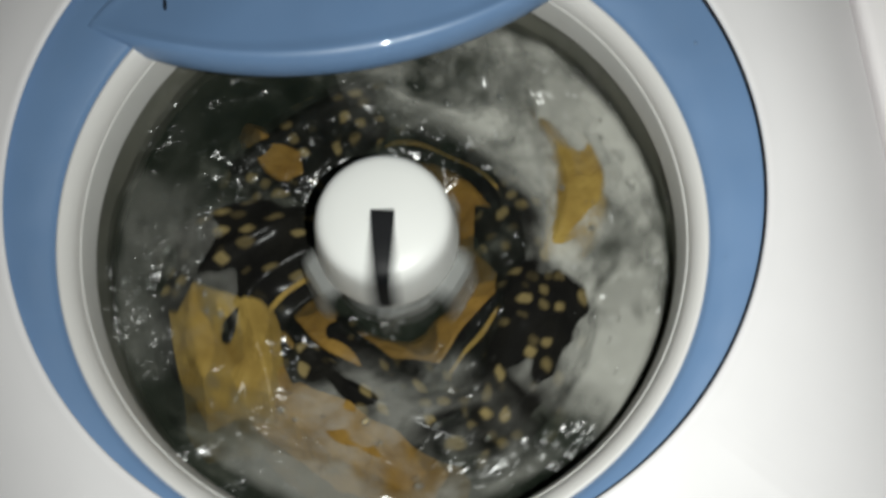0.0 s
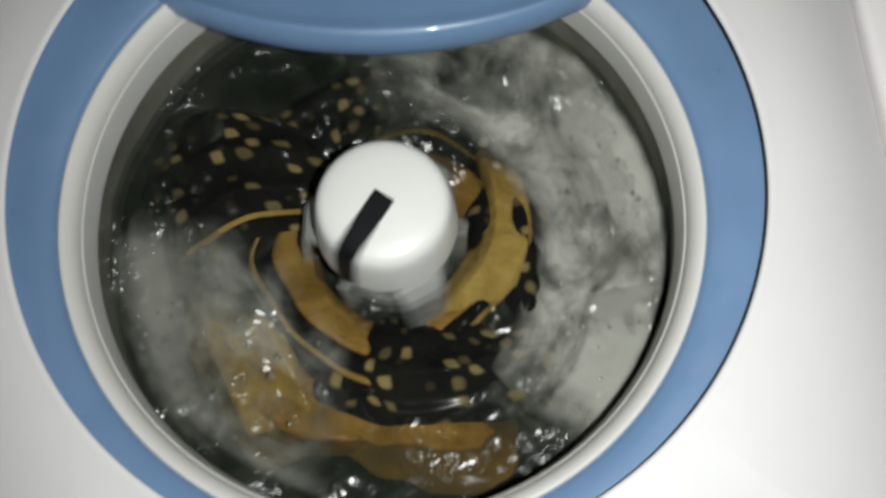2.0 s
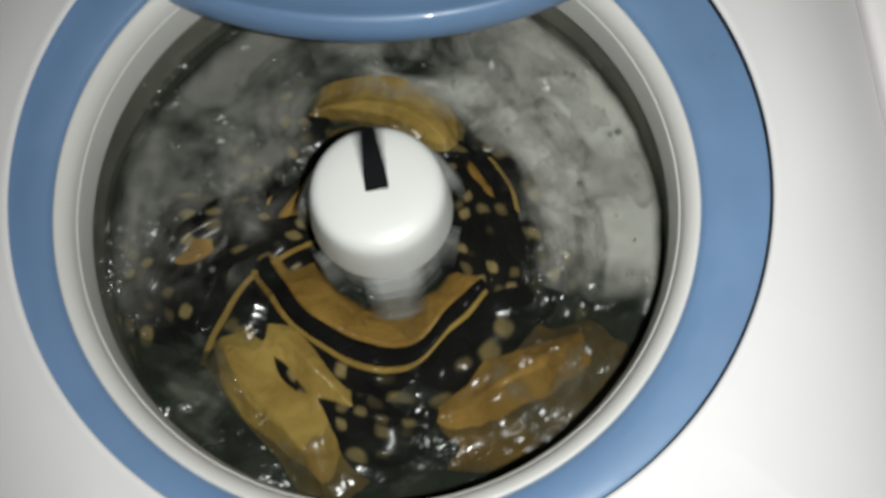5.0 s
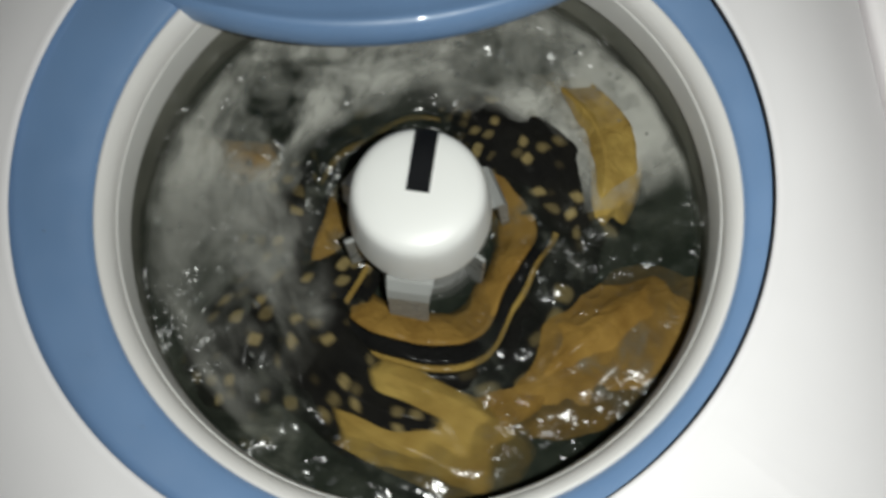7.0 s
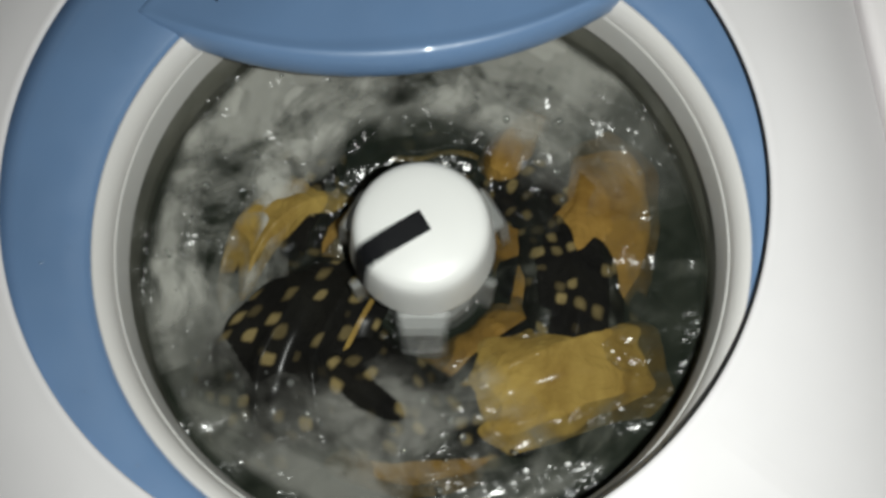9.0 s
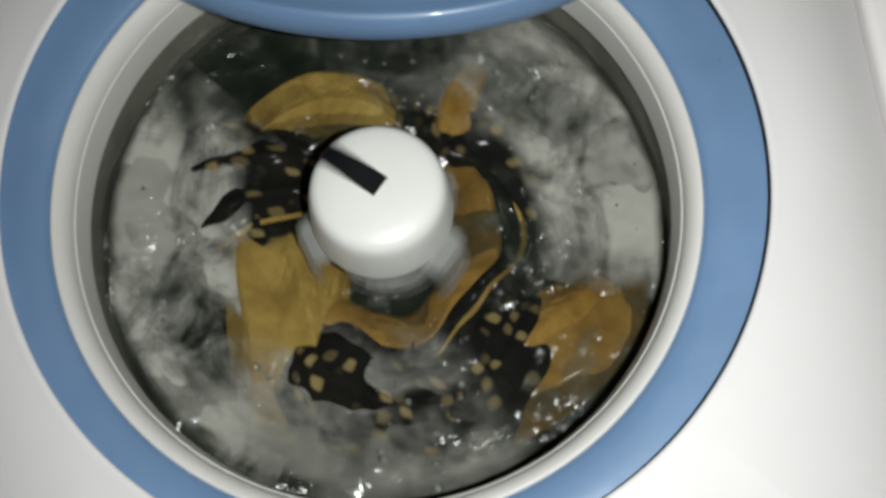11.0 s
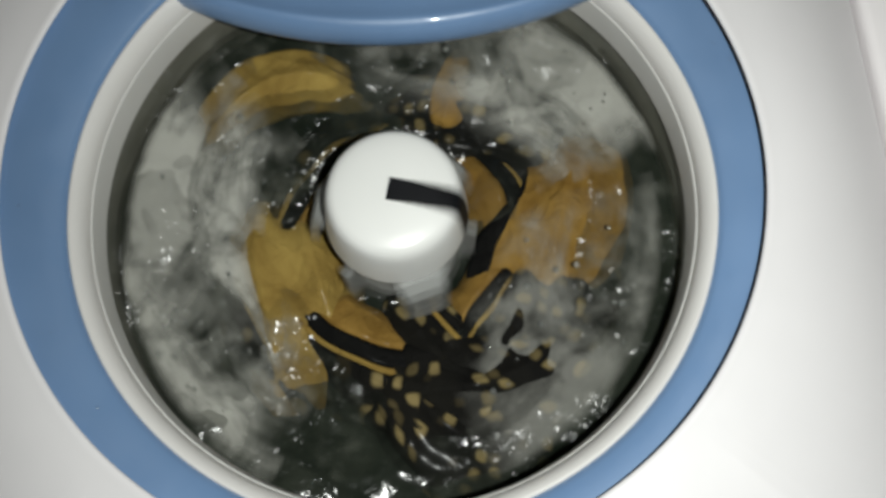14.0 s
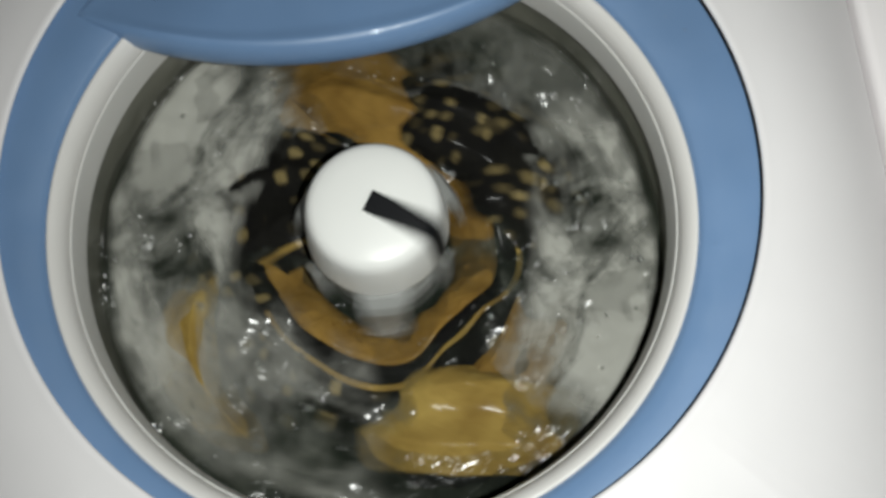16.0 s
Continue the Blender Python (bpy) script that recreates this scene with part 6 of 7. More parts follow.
    walk(DOTS_B, [
        (0.0, pose(0.1047, -0.1134, AFLOAT -0.0022, 5, -2, 52)), (0.2, pose(0.0893, -0.1265, AFLOAT -0.0048, 2, 2, 48)),
        (0.4, pose(0.1006, -0.1131, AFLOAT -0.0063, -2, 4, 52)), (0.6, pose(0.1179, -0.0930, AFLOAT -0.0067, -5, 6, 56)),
        (0.8, pose(0.1186, -0.0810, AFLOAT -0.0069, -6, 6, 53)), (1.0, pose(0.1120, -0.0515, AFLOAT -0.0072, -5, 4, 65)),
        (1.2, pose(0.1232, -0.0196, AFLOAT -0.0049, -2, 1, 90)), (1.4, pose(0.1243, 0.0180, AFLOAT -0.0026, 2, -2, 112)),
        (1.6, pose(0.1219, 0.0098, AFLOAT -0.0038, 5, -5, 112)), (1.8, pose(0.1058, -0.0353, AFLOAT -0.0085, 6, -6, 91)),
        (2.0, pose(0.0956, -0.0569, AFLOAT -0.0101, 5, -6, 70)), (2.2, pose(0.1044, -0.0288, AFLOAT -0.0101, 2, -3, 77)),
        (2.4, pose(0.1270, 0.0014, AFLOAT -0.0068, -1, -0, 94)), (2.6, pose(0.1160, 0.0406, AFLOAT -0.0046, -5, 3, 120)),
        (2.8, pose(0.0665, 0.0455, AFLOAT -0.0063, -6, 5, 145)), (3.0, pose(0.0545, 0.0460, AFLOAT -0.0071, -5, 6, 152)),
        (3.2, pose(0.0892, -0.0061, AFLOAT -0.0095, -2, 5, 110)), (3.4, pose(0.0771, -0.0428, AFLOAT -0.0113, 1, 3, 76)),
        (3.6, pose(0.0756, -0.0388, AFLOAT -0.0113, 4, -0, 67)), (3.8, pose(0.0899, -0.0307, AFLOAT -0.0096, 6, -3, 71)),
        (4.0, pose(0.1037, -0.0273, AFLOAT -0.0074, 5, -5, 79)), (4.2, pose(0.0894, -0.0036, AFLOAT -0.0065, 3, -6, 108)),
        (4.4, pose(0.0845, -0.0153, AFLOAT -0.0071, -1, -5, 110)), (4.6, pose(0.0768, -0.0196, AFLOAT -0.0090, -4, -2, 106)),
        (4.8, pose(0.0667, -0.0117, AFLOAT -0.0109, -6, 1, 103)), (5.0, pose(0.0615, 0.0004, AFLOAT -0.0115, -5, 4, 100)),
        (5.2, pose(0.0658, 0.0060, AFLOAT -0.0103, -3, 6, 96)), (5.4, pose(0.0779, -0.0009, AFLOAT -0.0083, 1, 6, 93)),
        (5.6, pose(0.0907, -0.0186, AFLOAT -0.0067, 4, 5, 90)), (5.8, pose(0.0955, -0.0378, AFLOAT -0.0068, 6, 2, 86)),
        (6.0, pose(0.0885, -0.0486, AFLOAT -0.0084, 6, -1, 83)), (6.2, pose(0.0733, -0.0467, AFLOAT -0.0104, 3, -4, 80)),
        (6.4, pose(0.0654, -0.0492, AFLOAT -0.0115, -0, -6, 68)), (6.6, pose(0.0953, -0.0242, AFLOAT -0.0088, -4, -6, 79)),
        (6.8, pose(0.1122, 0.0331, AFLOAT -0.0060, -6, -4, 107)), (7.0, pose(0.1063, 0.0469, AFLOAT -0.0054, -6, -1, 124)),
        (7.2, pose(0.0824, 0.0757, AFLOAT -0.0040, -3, 2, 151)), (7.4, pose(0.0539, 0.0801, AFLOAT -0.0047, 0, 5, 166)),
        (7.6, pose(0.0656, 0.0291, AFLOAT -0.0098, 4, 6, 142)), (7.8, pose(0.0639, -0.0128, AFLOAT -0.0113, 6, 6, 102)),
        (8.0, pose(0.0544, -0.0559, AFLOAT -0.0112, 6, 4, 57)), (8.2, pose(0.0607, -0.0587, AFLOAT -0.0096, 4, 1, 53)),
        (8.4, pose(0.0835, -0.0612, AFLOAT -0.0074, 0, -2, 56)), (8.6, pose(0.1091, -0.0670, AFLOAT -0.0056, -3, -5, 61)),
        (8.8, pose(0.1284, -0.0709, AFLOAT -0.0055, -6, -6, 67)), (9.0, pose(0.1320, -0.0701, AFLOAT -0.0068, -6, -5, 73)),
        (9.2, pose(0.0845, -0.0803, AFLOAT -0.0108, -4, -3, 60)), (9.4, pose(0.0723, -0.0762, AFLOAT -0.0109, -0, -0, 55)),
        (9.6, pose(0.0745, -0.0740, AFLOAT -0.0088, 3, 3, 52)), (9.8, pose(0.0858, -0.0808, AFLOAT -0.0058, 6, 5, 49)),
        (10.0, pose(0.1002, -0.0980, AFLOAT -0.0034, 6, 6, 46)), (10.2, pose(0.1096, -0.1204, AFLOAT -0.0026, 4, 5, 43)),
        (10.4, pose(0.1072, -0.1364, AFLOAT -0.0037, 1, 3, 40)), (10.6, pose(0.0941, -0.1398, AFLOAT -0.0057, -3, -0, 37)),
        (10.8, pose(0.0775, -0.1344, AFLOAT -0.0067, -5, -3, 34)), (11.0, pose(0.0644, -0.1265, AFLOAT -0.0059, -6, -5, 31)),
        (11.2, pose(0.0579, -0.1240, AFLOAT -0.0039, -4, -6, 28)), (11.4, pose(0.0784, -0.1204, AFLOAT -0.0021, -1, -5, 34)),
        (11.6, pose(0.1158, -0.1039, AFLOAT -0.0017, 3, -2, 51)), (11.8, pose(0.1402, -0.0838, AFLOAT -0.0031, 5, 1, 66)),
        (12.0, pose(0.1357, -0.0990, AFLOAT -0.0052, 6, 4, 61)), (12.2, pose(0.1057, -0.1210, AFLOAT -0.0065, 4, 6, 45)),
        (12.4, pose(0.0879, -0.1211, AFLOAT -0.0063, 1, 6, 39)), (12.6, pose(0.0911, -0.1043, AFLOAT -0.0045, -3, 4, 44)),
        (12.8, pose(0.1135, -0.0751, AFLOAT -0.0025, -5, 2, 60)), (13.0, pose(0.1338, -0.0446, AFLOAT -0.0017, -6, -2, 78)),
        (13.2, pose(0.1408, -0.0406, AFLOAT -0.0025, -4, -4, 83)), (13.4, pose(0.1393, -0.0827, AFLOAT -0.0045, -1, -6, 69)),
        (13.6, pose(0.1103, -0.1308, AFLOAT -0.0063, 2, -6, 44)), (13.8, pose(0.0964, -0.1322, AFLOAT -0.0066, 5, -4, 38)),
        (14.0, pose(0.0977, -0.1135, AFLOAT -0.0052, 6, -1, 43)), (14.2, pose(0.1091, -0.0823, AFLOAT -0.0033, 5, 2, 56)),
        (14.4, pose(0.0986, -0.0691, AFLOAT -0.0038, 2, 5, 60)), (14.6, pose(0.1197, -0.0696, AFLOAT -0.0029, -2, 6, 69)),
        (14.8, pose(0.1368, -0.0719, AFLOAT -0.0039, -5, 5, 73)), (15.0, pose(0.1463, -0.0543, AFLOAT -0.0059, -6, 3, 80)),
        (15.2, pose(0.1522, -0.0277, AFLOAT -0.0067, -5, 0, 88)), (15.4, pose(0.1494, -0.0297, AFLOAT -0.0057, -2, -3, 84)),
        (15.6, pose(0.1424, -0.0196, AFLOAT -0.0037, 2, -5, 86)), (15.8, pose(0.1297, 0.0225, AFLOAT -0.0021, 5, -6, 106)),
        (16.0, pose(0.0826, 0.0653, AFLOAT -0.0030, 6, -5, 135)),
    ])
    walk(DOTS_C, [
        (0.0, pose(-0.0113, -0.1375, AFLOAT -0.0083, -4, 0, -5)), (0.2, pose(-0.0139, -0.1340, AFLOAT -0.0103, -6, -3, -4)),
        (0.4, pose(-0.0057, -0.1354, AFLOAT -0.0083, -5, -5, -1)), (0.6, pose(-0.0065, -0.1430, AFLOAT -0.0037, -3, -6, -6)),
        (0.8, pose(-0.0250, -0.1260, AFLOAT -0.0019, 1, -5, -20)), (1.0, pose(-0.0284, -0.1278, AFLOAT -0.0017, 4, -3, -21)),
        (1.2, pose(-0.0305, -0.1401, AFLOAT -0.0032, 6, 0, -20)), (1.4, pose(-0.0184, -0.1434, AFLOAT -0.0069, 6, 3, -12)),
        (1.6, pose(0.0057, -0.1206, AFLOAT -0.0105, 3, 5, 4)), (1.8, pose(0.0348, -0.1127, AFLOAT -0.0100, -0, 6, 27)),
        (2.0, pose(0.0489, -0.1154, AFLOAT -0.0065, -4, 5, 29)), (2.2, pose(0.0198, -0.1329, AFLOAT -0.0022, -6, 2, 6)),
        (2.4, pose(-0.0210, -0.1298, AFLOAT -0.0016, -6, -1, -16)), (2.6, pose(0.0027, -0.1446, AFLOAT -0.0026, -3, -4, -5)),
        (2.8, pose(-0.0074, -0.1549, AFLOAT -0.0050, 0, -6, -9)), (3.0, pose(-0.0435, -0.1428, AFLOAT -0.0078, 4, -6, -27)),
        (3.2, pose(-0.0076, -0.1388, AFLOAT -0.0117, 6, -4, -5)), (3.4, pose(-0.0227, -0.1238, AFLOAT -0.0123, 6, -2, -8)),
        (3.6, pose(-0.0773, -0.1031, AFLOAT -0.0105, 4, 2, -36)), (3.8, pose(-0.0639, -0.1094, AFLOAT -0.0086, 0, 4, -32)),
        (4.0, pose(-0.0386, -0.1264, AFLOAT -0.0092, -3, 6, -23)), (4.2, pose(-0.0307, -0.1399, AFLOAT -0.0116, -6, 6, -24)),
        (4.4, pose(-0.0349, -0.1531, AFLOAT -0.0133, -6, 4, -25)), (4.6, pose(-0.0465, -0.1552, AFLOAT -0.0136, -4, 1, -25)),
        (4.8, pose(-0.0594, -0.1429, AFLOAT -0.0124, -0, -2, -26)), (5.0, pose(-0.0671, -0.1261, AFLOAT -0.0103, 3, -5, -27)),
        (5.2, pose(-0.0650, -0.1157, AFLOAT -0.0088, 6, -6, -27)), (5.4, pose(-0.0548, -0.1178, AFLOAT -0.0088, 6, -5, -28)),
        (5.6, pose(-0.0437, -0.1305, AFLOAT -0.0104, 4, -3, -29)), (5.8, pose(-0.0404, -0.1447, AFLOAT -0.0124, 1, -0, -29)),
        (6.0, pose(-0.0486, -0.1505, AFLOAT -0.0135, -3, 3, -30)), (6.2, pose(-0.0646, -0.1436, AFLOAT -0.0129, -5, 5, -31)),
        (6.4, pose(-0.0825, -0.1262, AFLOAT -0.0110, -6, 6, -32)), (6.6, pose(-0.0864, -0.1099, AFLOAT -0.0068, -4, 5, -34)),
        (6.8, pose(-0.0670, -0.1125, AFLOAT -0.0039, -1, 3, -31)), (7.0, pose(-0.0318, -0.1320, AFLOAT -0.0028, 3, -0, -22)),
        (7.2, pose(-0.0016, -0.1477, AFLOAT -0.0052, 5, -3, -13)), (7.4, pose(-0.0025, -0.1551, AFLOAT -0.0072, 6, -5, -13)),
        (7.6, pose(-0.0355, -0.1575, AFLOAT -0.0063, 4, -6, -22)), (7.8, pose(-0.0693, -0.1394, AFLOAT -0.0046, 1, -5, -29)),
        (8.0, pose(-0.0870, -0.1163, AFLOAT -0.0026, -3, -2, -34)), (8.2, pose(-0.0656, -0.1211, AFLOAT -0.0016, -5, 1, -27)),
        (8.4, pose(-0.0310, -0.1323, AFLOAT -0.0022, -6, 4, -17)), (8.6, pose(0.0033, -0.1346, AFLOAT -0.0055, -4, 6, -9)),
        (8.8, pose(0.0251, -0.1274, AFLOAT -0.0093, -1, 6, -1)), (9.0, pose(0.0126, -0.1483, AFLOAT -0.0084, 2, 5, -5)),
        (9.2, pose(-0.0163, -0.1581, AFLOAT -0.0055, 5, 2, -9)), (9.4, pose(-0.0263, -0.1470, AFLOAT -0.0032, 6, -1, -8)),
        (9.6, pose(-0.0243, -0.1362, AFLOAT -0.0017, 5, -4, -7)), (9.8, pose(-0.0124, -0.1337, AFLOAT -0.0019, 2, -6, -5)),
        (10.0, pose(0.0033, -0.1412, AFLOAT -0.0035, -2, -6, -4)), (10.2, pose(0.0149, -0.1533, AFLOAT -0.0056, -5, -4, -2)),
        (10.4, pose(0.0180, -0.1615, AFLOAT -0.0065, -6, -1, -1)), (10.6, pose(0.0137, -0.1605, AFLOAT -0.0058, -5, 2, 1)),
        (10.8, pose(0.0062, -0.1509, AFLOAT -0.0038, -2, 5, 2)), (11.0, pose(0.0023, -0.1391, AFLOAT -0.0020, 2, 6, 4)),
        (11.2, pose(0.0053, -0.1328, AFLOAT -0.0016, 5, 6, 5)), (11.4, pose(0.0491, -0.1281, AFLOAT -0.0029, 6, 4, 22)),
        (11.6, pose(0.1102, -0.0998, AFLOAT -0.0050, 5, 1, 51)), (11.8, pose(0.1327, -0.0836, AFLOAT -0.0064, 2, -2, 65)),
        (12.0, pose(0.0975, -0.1333, AFLOAT -0.0062, -2, -5, 38)), (12.2, pose(-0.0001, -0.1538, AFLOAT -0.0045, -5, -6, -4)),
        (12.4, pose(-0.0434, -0.1347, AFLOAT -0.0025, -6, -5, -22)), (12.6, pose(-0.0295, -0.1317, AFLOAT -0.0015, -5, -3, -12)),
        (12.8, pose(0.0238, -0.1318, AFLOAT -0.0024, -2, -0, 12)), (13.0, pose(0.0710, -0.1233, AFLOAT -0.0044, 1, 3, 33)),
        (13.2, pose(0.0982, -0.1148, AFLOAT -0.0061, 5, 5, 46)), (13.4, pose(0.0993, -0.1285, AFLOAT -0.0065, 6, 6, 42)),
        (13.6, pose(0.0939, -0.1356, AFLOAT -0.0051, 5, 5, 37)), (13.8, pose(0.0840, -0.1325, AFLOAT -0.0030, 2, 3, 33)),
        (14.0, pose(0.0715, -0.1245, AFLOAT -0.0016, -1, -0, 31)), (14.2, pose(0.0869, -0.1002, AFLOAT -0.0019, -4, -3, 43)),
        (14.4, pose(0.1165, -0.0533, AFLOAT -0.0037, -6, -6, 71)), (14.6, pose(0.1278, -0.0243, AFLOAT -0.0057, -5, -6, 90)),
        (14.8, pose(0.1323, -0.0034, AFLOAT -0.0065, -3, -5, 103)), (15.0, pose(0.1053, 0.0499, AFLOAT -0.0062, 1, -2, 132)),
        (15.2, pose(0.0625, 0.0691, AFLOAT -0.0065, 4, 1, 154)), (15.4, pose(0.0260, 0.0746, AFLOAT -0.0059, 6, 4, 173)),
        (15.6, pose(-0.0508, 0.0412, AFLOAT -0.0056, 5, 6, 229)), (15.8, pose(-0.0543, 0.0603, AFLOAT -0.0069, 3, 6, 216)),
        (16.0, pose(0.0737, 0.0725, AFLOAT -0.0056, -1, 4, 140)),
    ])
    # banks of suds: the bearing of each from the tub's middle, in degrees
    for bank, high, times, bearings in (
            (SUDS[0], 0.0010, (0, 0.5, 1, 1.5, 2, 2.5, 3, 3.5, 4, 6.5, 7, 7.5, 8, 8.5, 9, 11.5, 12, 12.5, 13, 13.5, 14, 14.5, 15, 15.5, 16),
             (52, 40, 45, 80, 42, 80, 130, 100, 55, 62, 125, 150, 165, 165, 150, 205, 205, 175, 190, 215, 190, 185, 165, 210, 170)),
            (SUDS[1], 0.0015, (0, 0.5, 1, 1.5, 2, 2.5, 3, 3.5, 4, 6.5, 7, 7.5, 8, 8.5, 9, 11.5, 12, 12.5, 13, 13.5, 14, 14.5, 15, 15.5, 16),
             (358, 325, 312, 330, 352, 330, 370, 340, 375, 395, 410, 440, 395, 405, 440, 372, 382, 392, 410, 372, 420, 368, 370, 350, 356)),
            (SUDS[2], 0.0085, (0, 0.5, 1, 1.5, 2, 2.5, 3, 3.5, 4, 6.5, 7, 7.5, 8, 8.5, 9, 11.5, 12, 12.5, 13, 13.5, 14, 14.5, 15, 15.5, 16),
             (268, 235, 285, 225, 215, 225, 190, 180, 150, 150, 190, 215, 215, 215, 265, 260, 250, 318, 325, 320, 330, 320, 345, 300, 232))):
        walk(bank, [(t, pose(m.translation.x, m.translation.y, TOP + WATER + high, 0, 0, float(np.interp(t, times, bearings)))) for t, m, a in drag])
    walk(SUDS[3], [
        (0.0, pose(-0.0021, -0.0315, TOP + WATER +0.0025, 0, 0, 185)), (0.2, pose(-0.0068, -0.0410, TOP + WATER +0.0025, 0, 0, 204)),
        (0.4, pose(-0.0039, -0.0314, TOP + WATER +0.0025, 0, 0, 226)), (0.6, pose(0.0067, -0.0171, TOP + WATER +0.0025, 0, 0, 224)),
        (0.8, pose(0.0191, -0.0058, TOP + WATER +0.0025, 0, 0, 198)), (1.0, pose(0.0174, -0.0082, TOP + WATER +0.0025, 0, 0, 176)),
        (1.2, pose(0.0126, -0.0196, TOP + WATER +0.0025, 0, 0, 178)), (1.4, pose(0.0047, -0.0315, TOP + WATER +0.0025, 0, 0, 186)),
        (1.6, pose(-0.0001, -0.0395, TOP + WATER +0.0025, 0, 0, 193)), (1.8, pose(-0.0033, -0.0378, TOP + WATER +0.0025, 0, 0, 199)),
        (2.0, pose(-0.0035, -0.0209, TOP + WATER +0.0025, 0, 0, 203)), (2.2, pose(0.0064, -0.0056, TOP + WATER +0.0025, 0, 0, 197)),
        (2.4, pose(0.0133, -0.0065, TOP + WATER +0.0025, 0, 0, 189)), (2.6, pose(0.0146, -0.0172, TOP + WATER +0.0025, 0, 0, 176)),
        (2.8, pose(0.0129, -0.0317, TOP + WATER +0.0025, 0, 0, 156)), (3.0, pose(0.0081, -0.0396, TOP + WATER +0.0025, 0, 0, 147)),
        (3.2, pose(0.0018, -0.0379, TOP + WATER +0.0025, 0, 0, 180)), (3.4, pose(-0.0077, -0.0209, TOP + WATER +0.0025, 0, 0, 222)),
        (3.6, pose(-0.0048, -0.0046, TOP + WATER +0.0025, 0, 0, 232)), (3.8, pose(0.0027, -0.0006, TOP + WATER +0.0025, 0, 0, 211)),
        (4.0, pose(0.0118, -0.0090, TOP + WATER +0.0025, 0, 0, 193)), (4.2, pose(0.0193, -0.0270, TOP + WATER +0.0025, 0, 0, 189)),
        (4.4, pose(0.0174, -0.0393, TOP + WATER +0.0025, 0, 0, 187)), (4.6, pose(0.0082, -0.0397, TOP + WATER +0.0025, 0, 0, 184)),
        (4.8, pose(-0.0033, -0.0279, TOP + WATER +0.0025, 0, 0, 181)), (5.0, pose(-0.0096, -0.0118, TOP + WATER +0.0025, 0, 0, 179)),
        (5.2, pose(-0.0062, -0.0020, TOP + WATER +0.0025, 0, 0, 176)), (5.4, pose(0.0053, -0.0048, TOP + WATER +0.0025, 0, 0, 173)),
        (5.6, pose(0.0177, -0.0181, TOP + WATER +0.0025, 0, 0, 170)), (5.8, pose(0.0223, -0.0331, TOP + WATER +0.0025, 0, 0, 167)),
        (6.0, pose(0.0154, -0.0396, TOP + WATER +0.0025, 0, 0, 164)), (6.2, pose(0.0006, -0.0335, TOP + WATER +0.0025, 0, 0, 162)),
        (6.4, pose(-0.0147, -0.0176, TOP + WATER +0.0025, 0, 0, 161)), (6.6, pose(-0.0148, -0.0038, TOP + WATER +0.0025, 0, 0, 163)),
        (6.8, pose(-0.0017, -0.0024, TOP + WATER +0.0025, 0, 0, 167)), (7.0, pose(0.0160, -0.0133, TOP + WATER +0.0025, 0, 0, 177)),
        (7.2, pose(0.0258, -0.0255, TOP + WATER +0.0025, 0, 0, 188)), (7.4, pose(0.0241, -0.0367, TOP + WATER +0.0025, 0, 0, 188)),
        (7.6, pose(0.0118, -0.0389, TOP + WATER +0.0025, 0, 0, 177)), (7.8, pose(-0.0073, -0.0275, TOP + WATER +0.0025, 0, 0, 173)),
        (8.0, pose(-0.0151, -0.0104, TOP + WATER +0.0025, 0, 0, 198)), (8.2, pose(-0.0085, -0.0065, TOP + WATER +0.0025, 0, 0, 229)),
        (8.4, pose(0.0066, -0.0100, TOP + WATER +0.0025, 0, 0, 235)), (8.6, pose(0.0207, -0.0183, TOP + WATER +0.0025, 0, 0, 214)),
        (8.8, pose(0.0277, -0.0288, TOP + WATER +0.0025, 0, 0, 198)), (9.0, pose(0.0224, -0.0367, TOP + WATER +0.0025, 0, 0, 208)),
        (9.2, pose(0.0041, -0.0333, TOP + WATER +0.0025, 0, 0, 221)), (9.4, pose(-0.0074, -0.0204, TOP + WATER +0.0025, 0, 0, 229)),
        (9.6, pose(-0.0088, -0.0092, TOP + WATER +0.0025, 0, 0, 235)), (9.8, pose(-0.0003, -0.0063, TOP + WATER +0.0025, 0, 0, 242)),
        (10.0, pose(0.0120, -0.0135, TOP + WATER +0.0025, 0, 0, 248)), (10.2, pose(0.0202, -0.0254, TOP + WATER +0.0025, 0, 0, 254)),
        (10.4, pose(0.0199, -0.0335, TOP + WATER +0.0025, 0, 0, 260)), (10.6, pose(0.0122, -0.0325, TOP + WATER +0.0025, 0, 0, 266)),
        (10.8, pose(0.0013, -0.0229, TOP + WATER +0.0025, 0, 0, 273)), (11.0, pose(-0.0060, -0.0114, TOP + WATER +0.0025, 0, 0, 279)),
        (11.2, pose(-0.0064, -0.0053, TOP + WATER +0.0025, 0, 0, 285)), (11.4, pose(0.0019, -0.0092, TOP + WATER +0.0025, 0, 0, 290)),
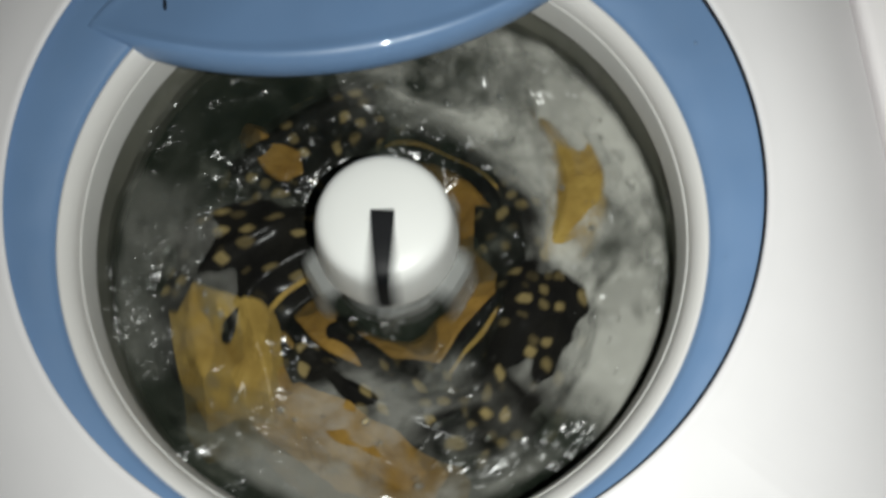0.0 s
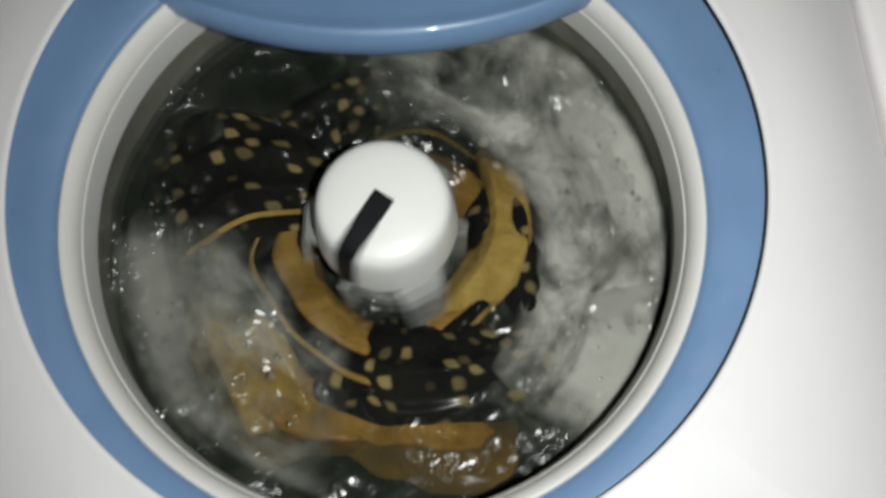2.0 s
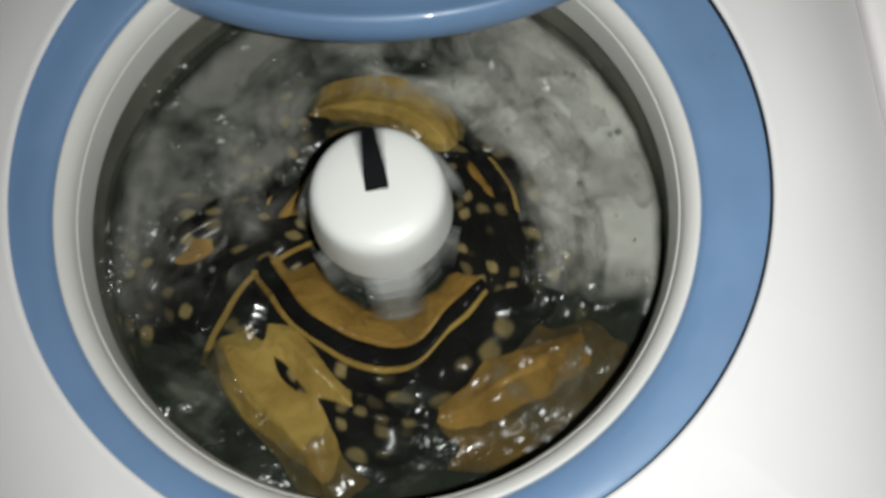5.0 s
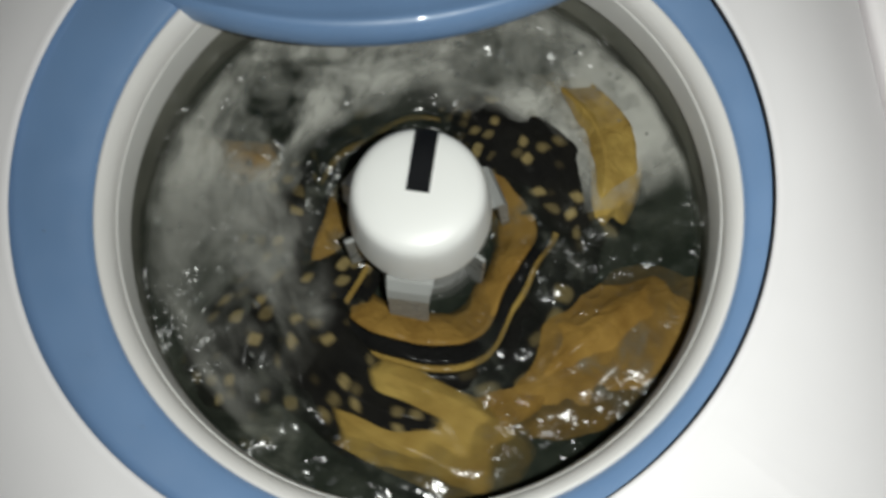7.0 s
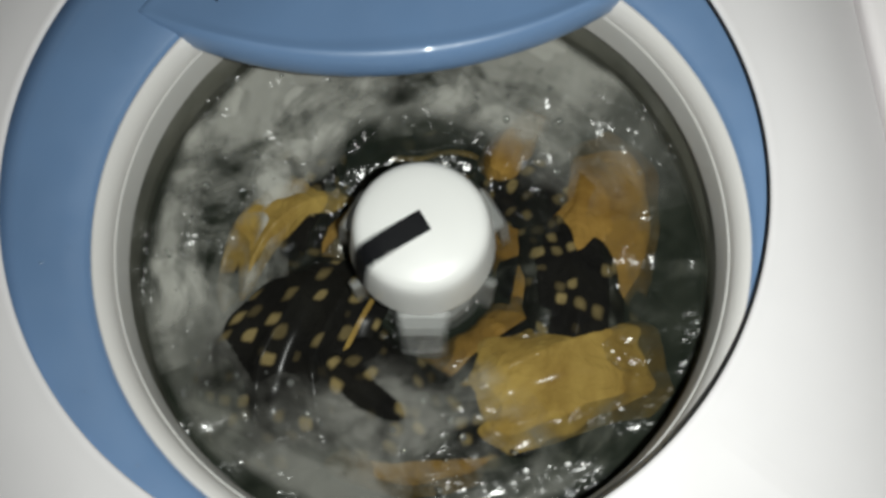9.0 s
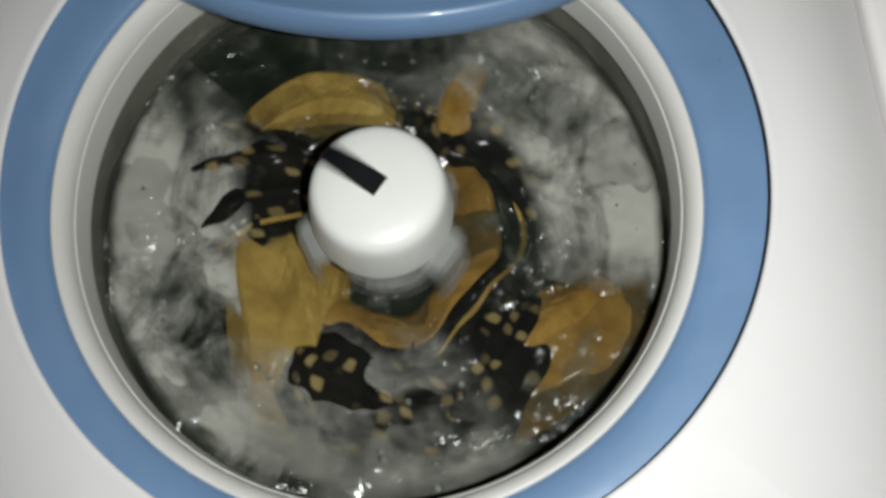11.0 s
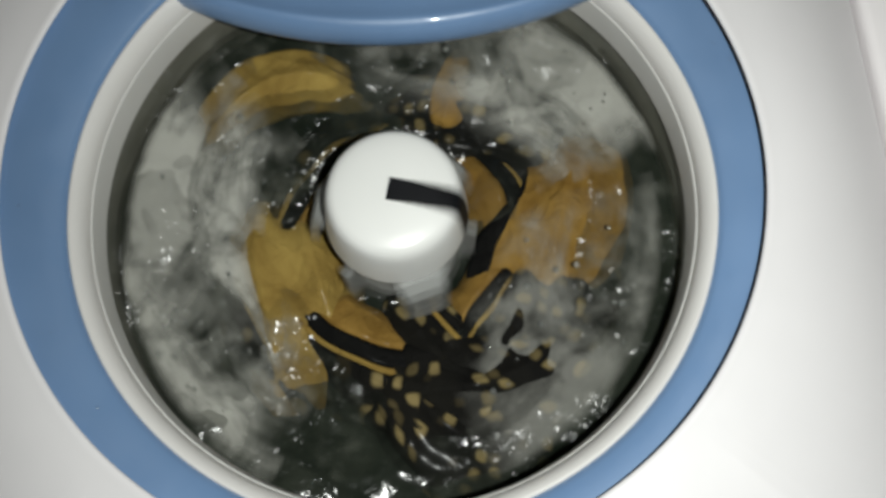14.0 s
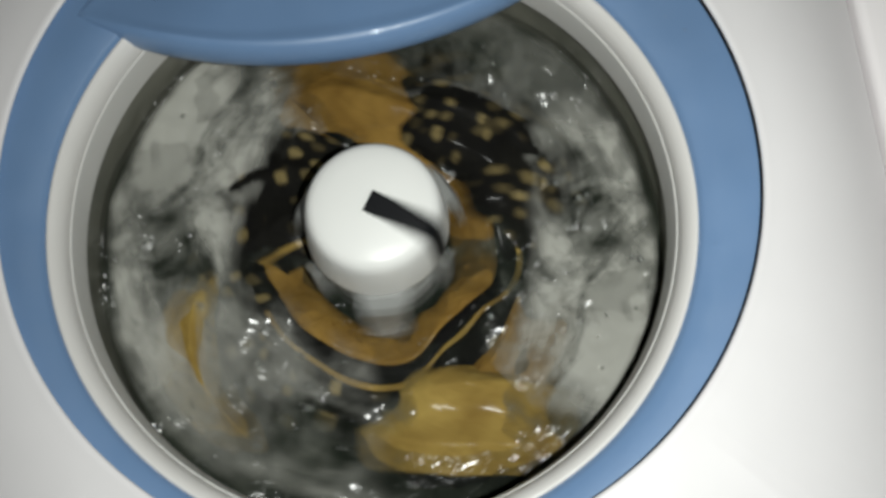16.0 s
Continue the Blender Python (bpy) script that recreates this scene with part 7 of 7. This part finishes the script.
        (11.6, pose(0.0109, -0.0190, TOP + WATER +0.0025, 0, 0, 294)), (11.8, pose(0.0167, -0.0295, TOP + WATER +0.0025, 0, 0, 291)),
        (12.0, pose(0.0179, -0.0331, TOP + WATER +0.0025, 0, 0, 261)), (12.2, pose(0.0096, -0.0262, TOP + WATER +0.0025, 0, 0, 227)),
        (12.4, pose(0.0035, -0.0156, TOP + WATER +0.0025, 0, 0, 242)), (12.6, pose(-0.0021, -0.0066, TOP + WATER +0.0025, 0, 0, 307)),
        (12.8, pose(-0.0028, -0.0066, TOP + WATER +0.0025, 0, 0, 353)), (13.0, pose(0.0020, -0.0156, TOP + WATER +0.0025, 0, 0, 317)),
        (13.2, pose(0.0067, -0.0253, TOP + WATER +0.0025, 0, 0, 262)), (13.4, pose(0.0137, -0.0334, TOP + WATER +0.0025, 0, 0, 230)),
        (13.6, pose(0.0168, -0.0334, TOP + WATER +0.0025, 0, 0, 222)), (13.8, pose(0.0139, -0.0254, TOP + WATER +0.0025, 0, 0, 216)),
        (14.0, pose(0.0056, -0.0148, TOP + WATER +0.0025, 0, 0, 207)), (14.2, pose(-0.0012, -0.0073, TOP + WATER +0.0025, 0, 0, 199)),
        (14.4, pose(-0.0042, -0.0105, TOP + WATER +0.0025, 0, 0, 199)), (14.6, pose(-0.0002, -0.0235, TOP + WATER +0.0025, 0, 0, 209)),
        (14.8, pose(0.0077, -0.0325, TOP + WATER +0.0025, 0, 0, 211)), (15.0, pose(0.0132, -0.0321, TOP + WATER +0.0025, 0, 0, 183)),
        (15.2, pose(0.0172, -0.0238, TOP + WATER +0.0025, 0, 0, 149)), (15.4, pose(0.0152, -0.0149, TOP + WATER +0.0025, 0, 0, 145)),
        (15.6, pose(0.0077, -0.0104, TOP + WATER +0.0025, 0, 0, 171)), (15.8, pose(0.0003, -0.0138, TOP + WATER +0.0025, 0, 0, 198)),
        (16.0, pose(-0.0056, -0.0234, TOP + WATER +0.0025, 0, 0, 220)),
    ])


motions()
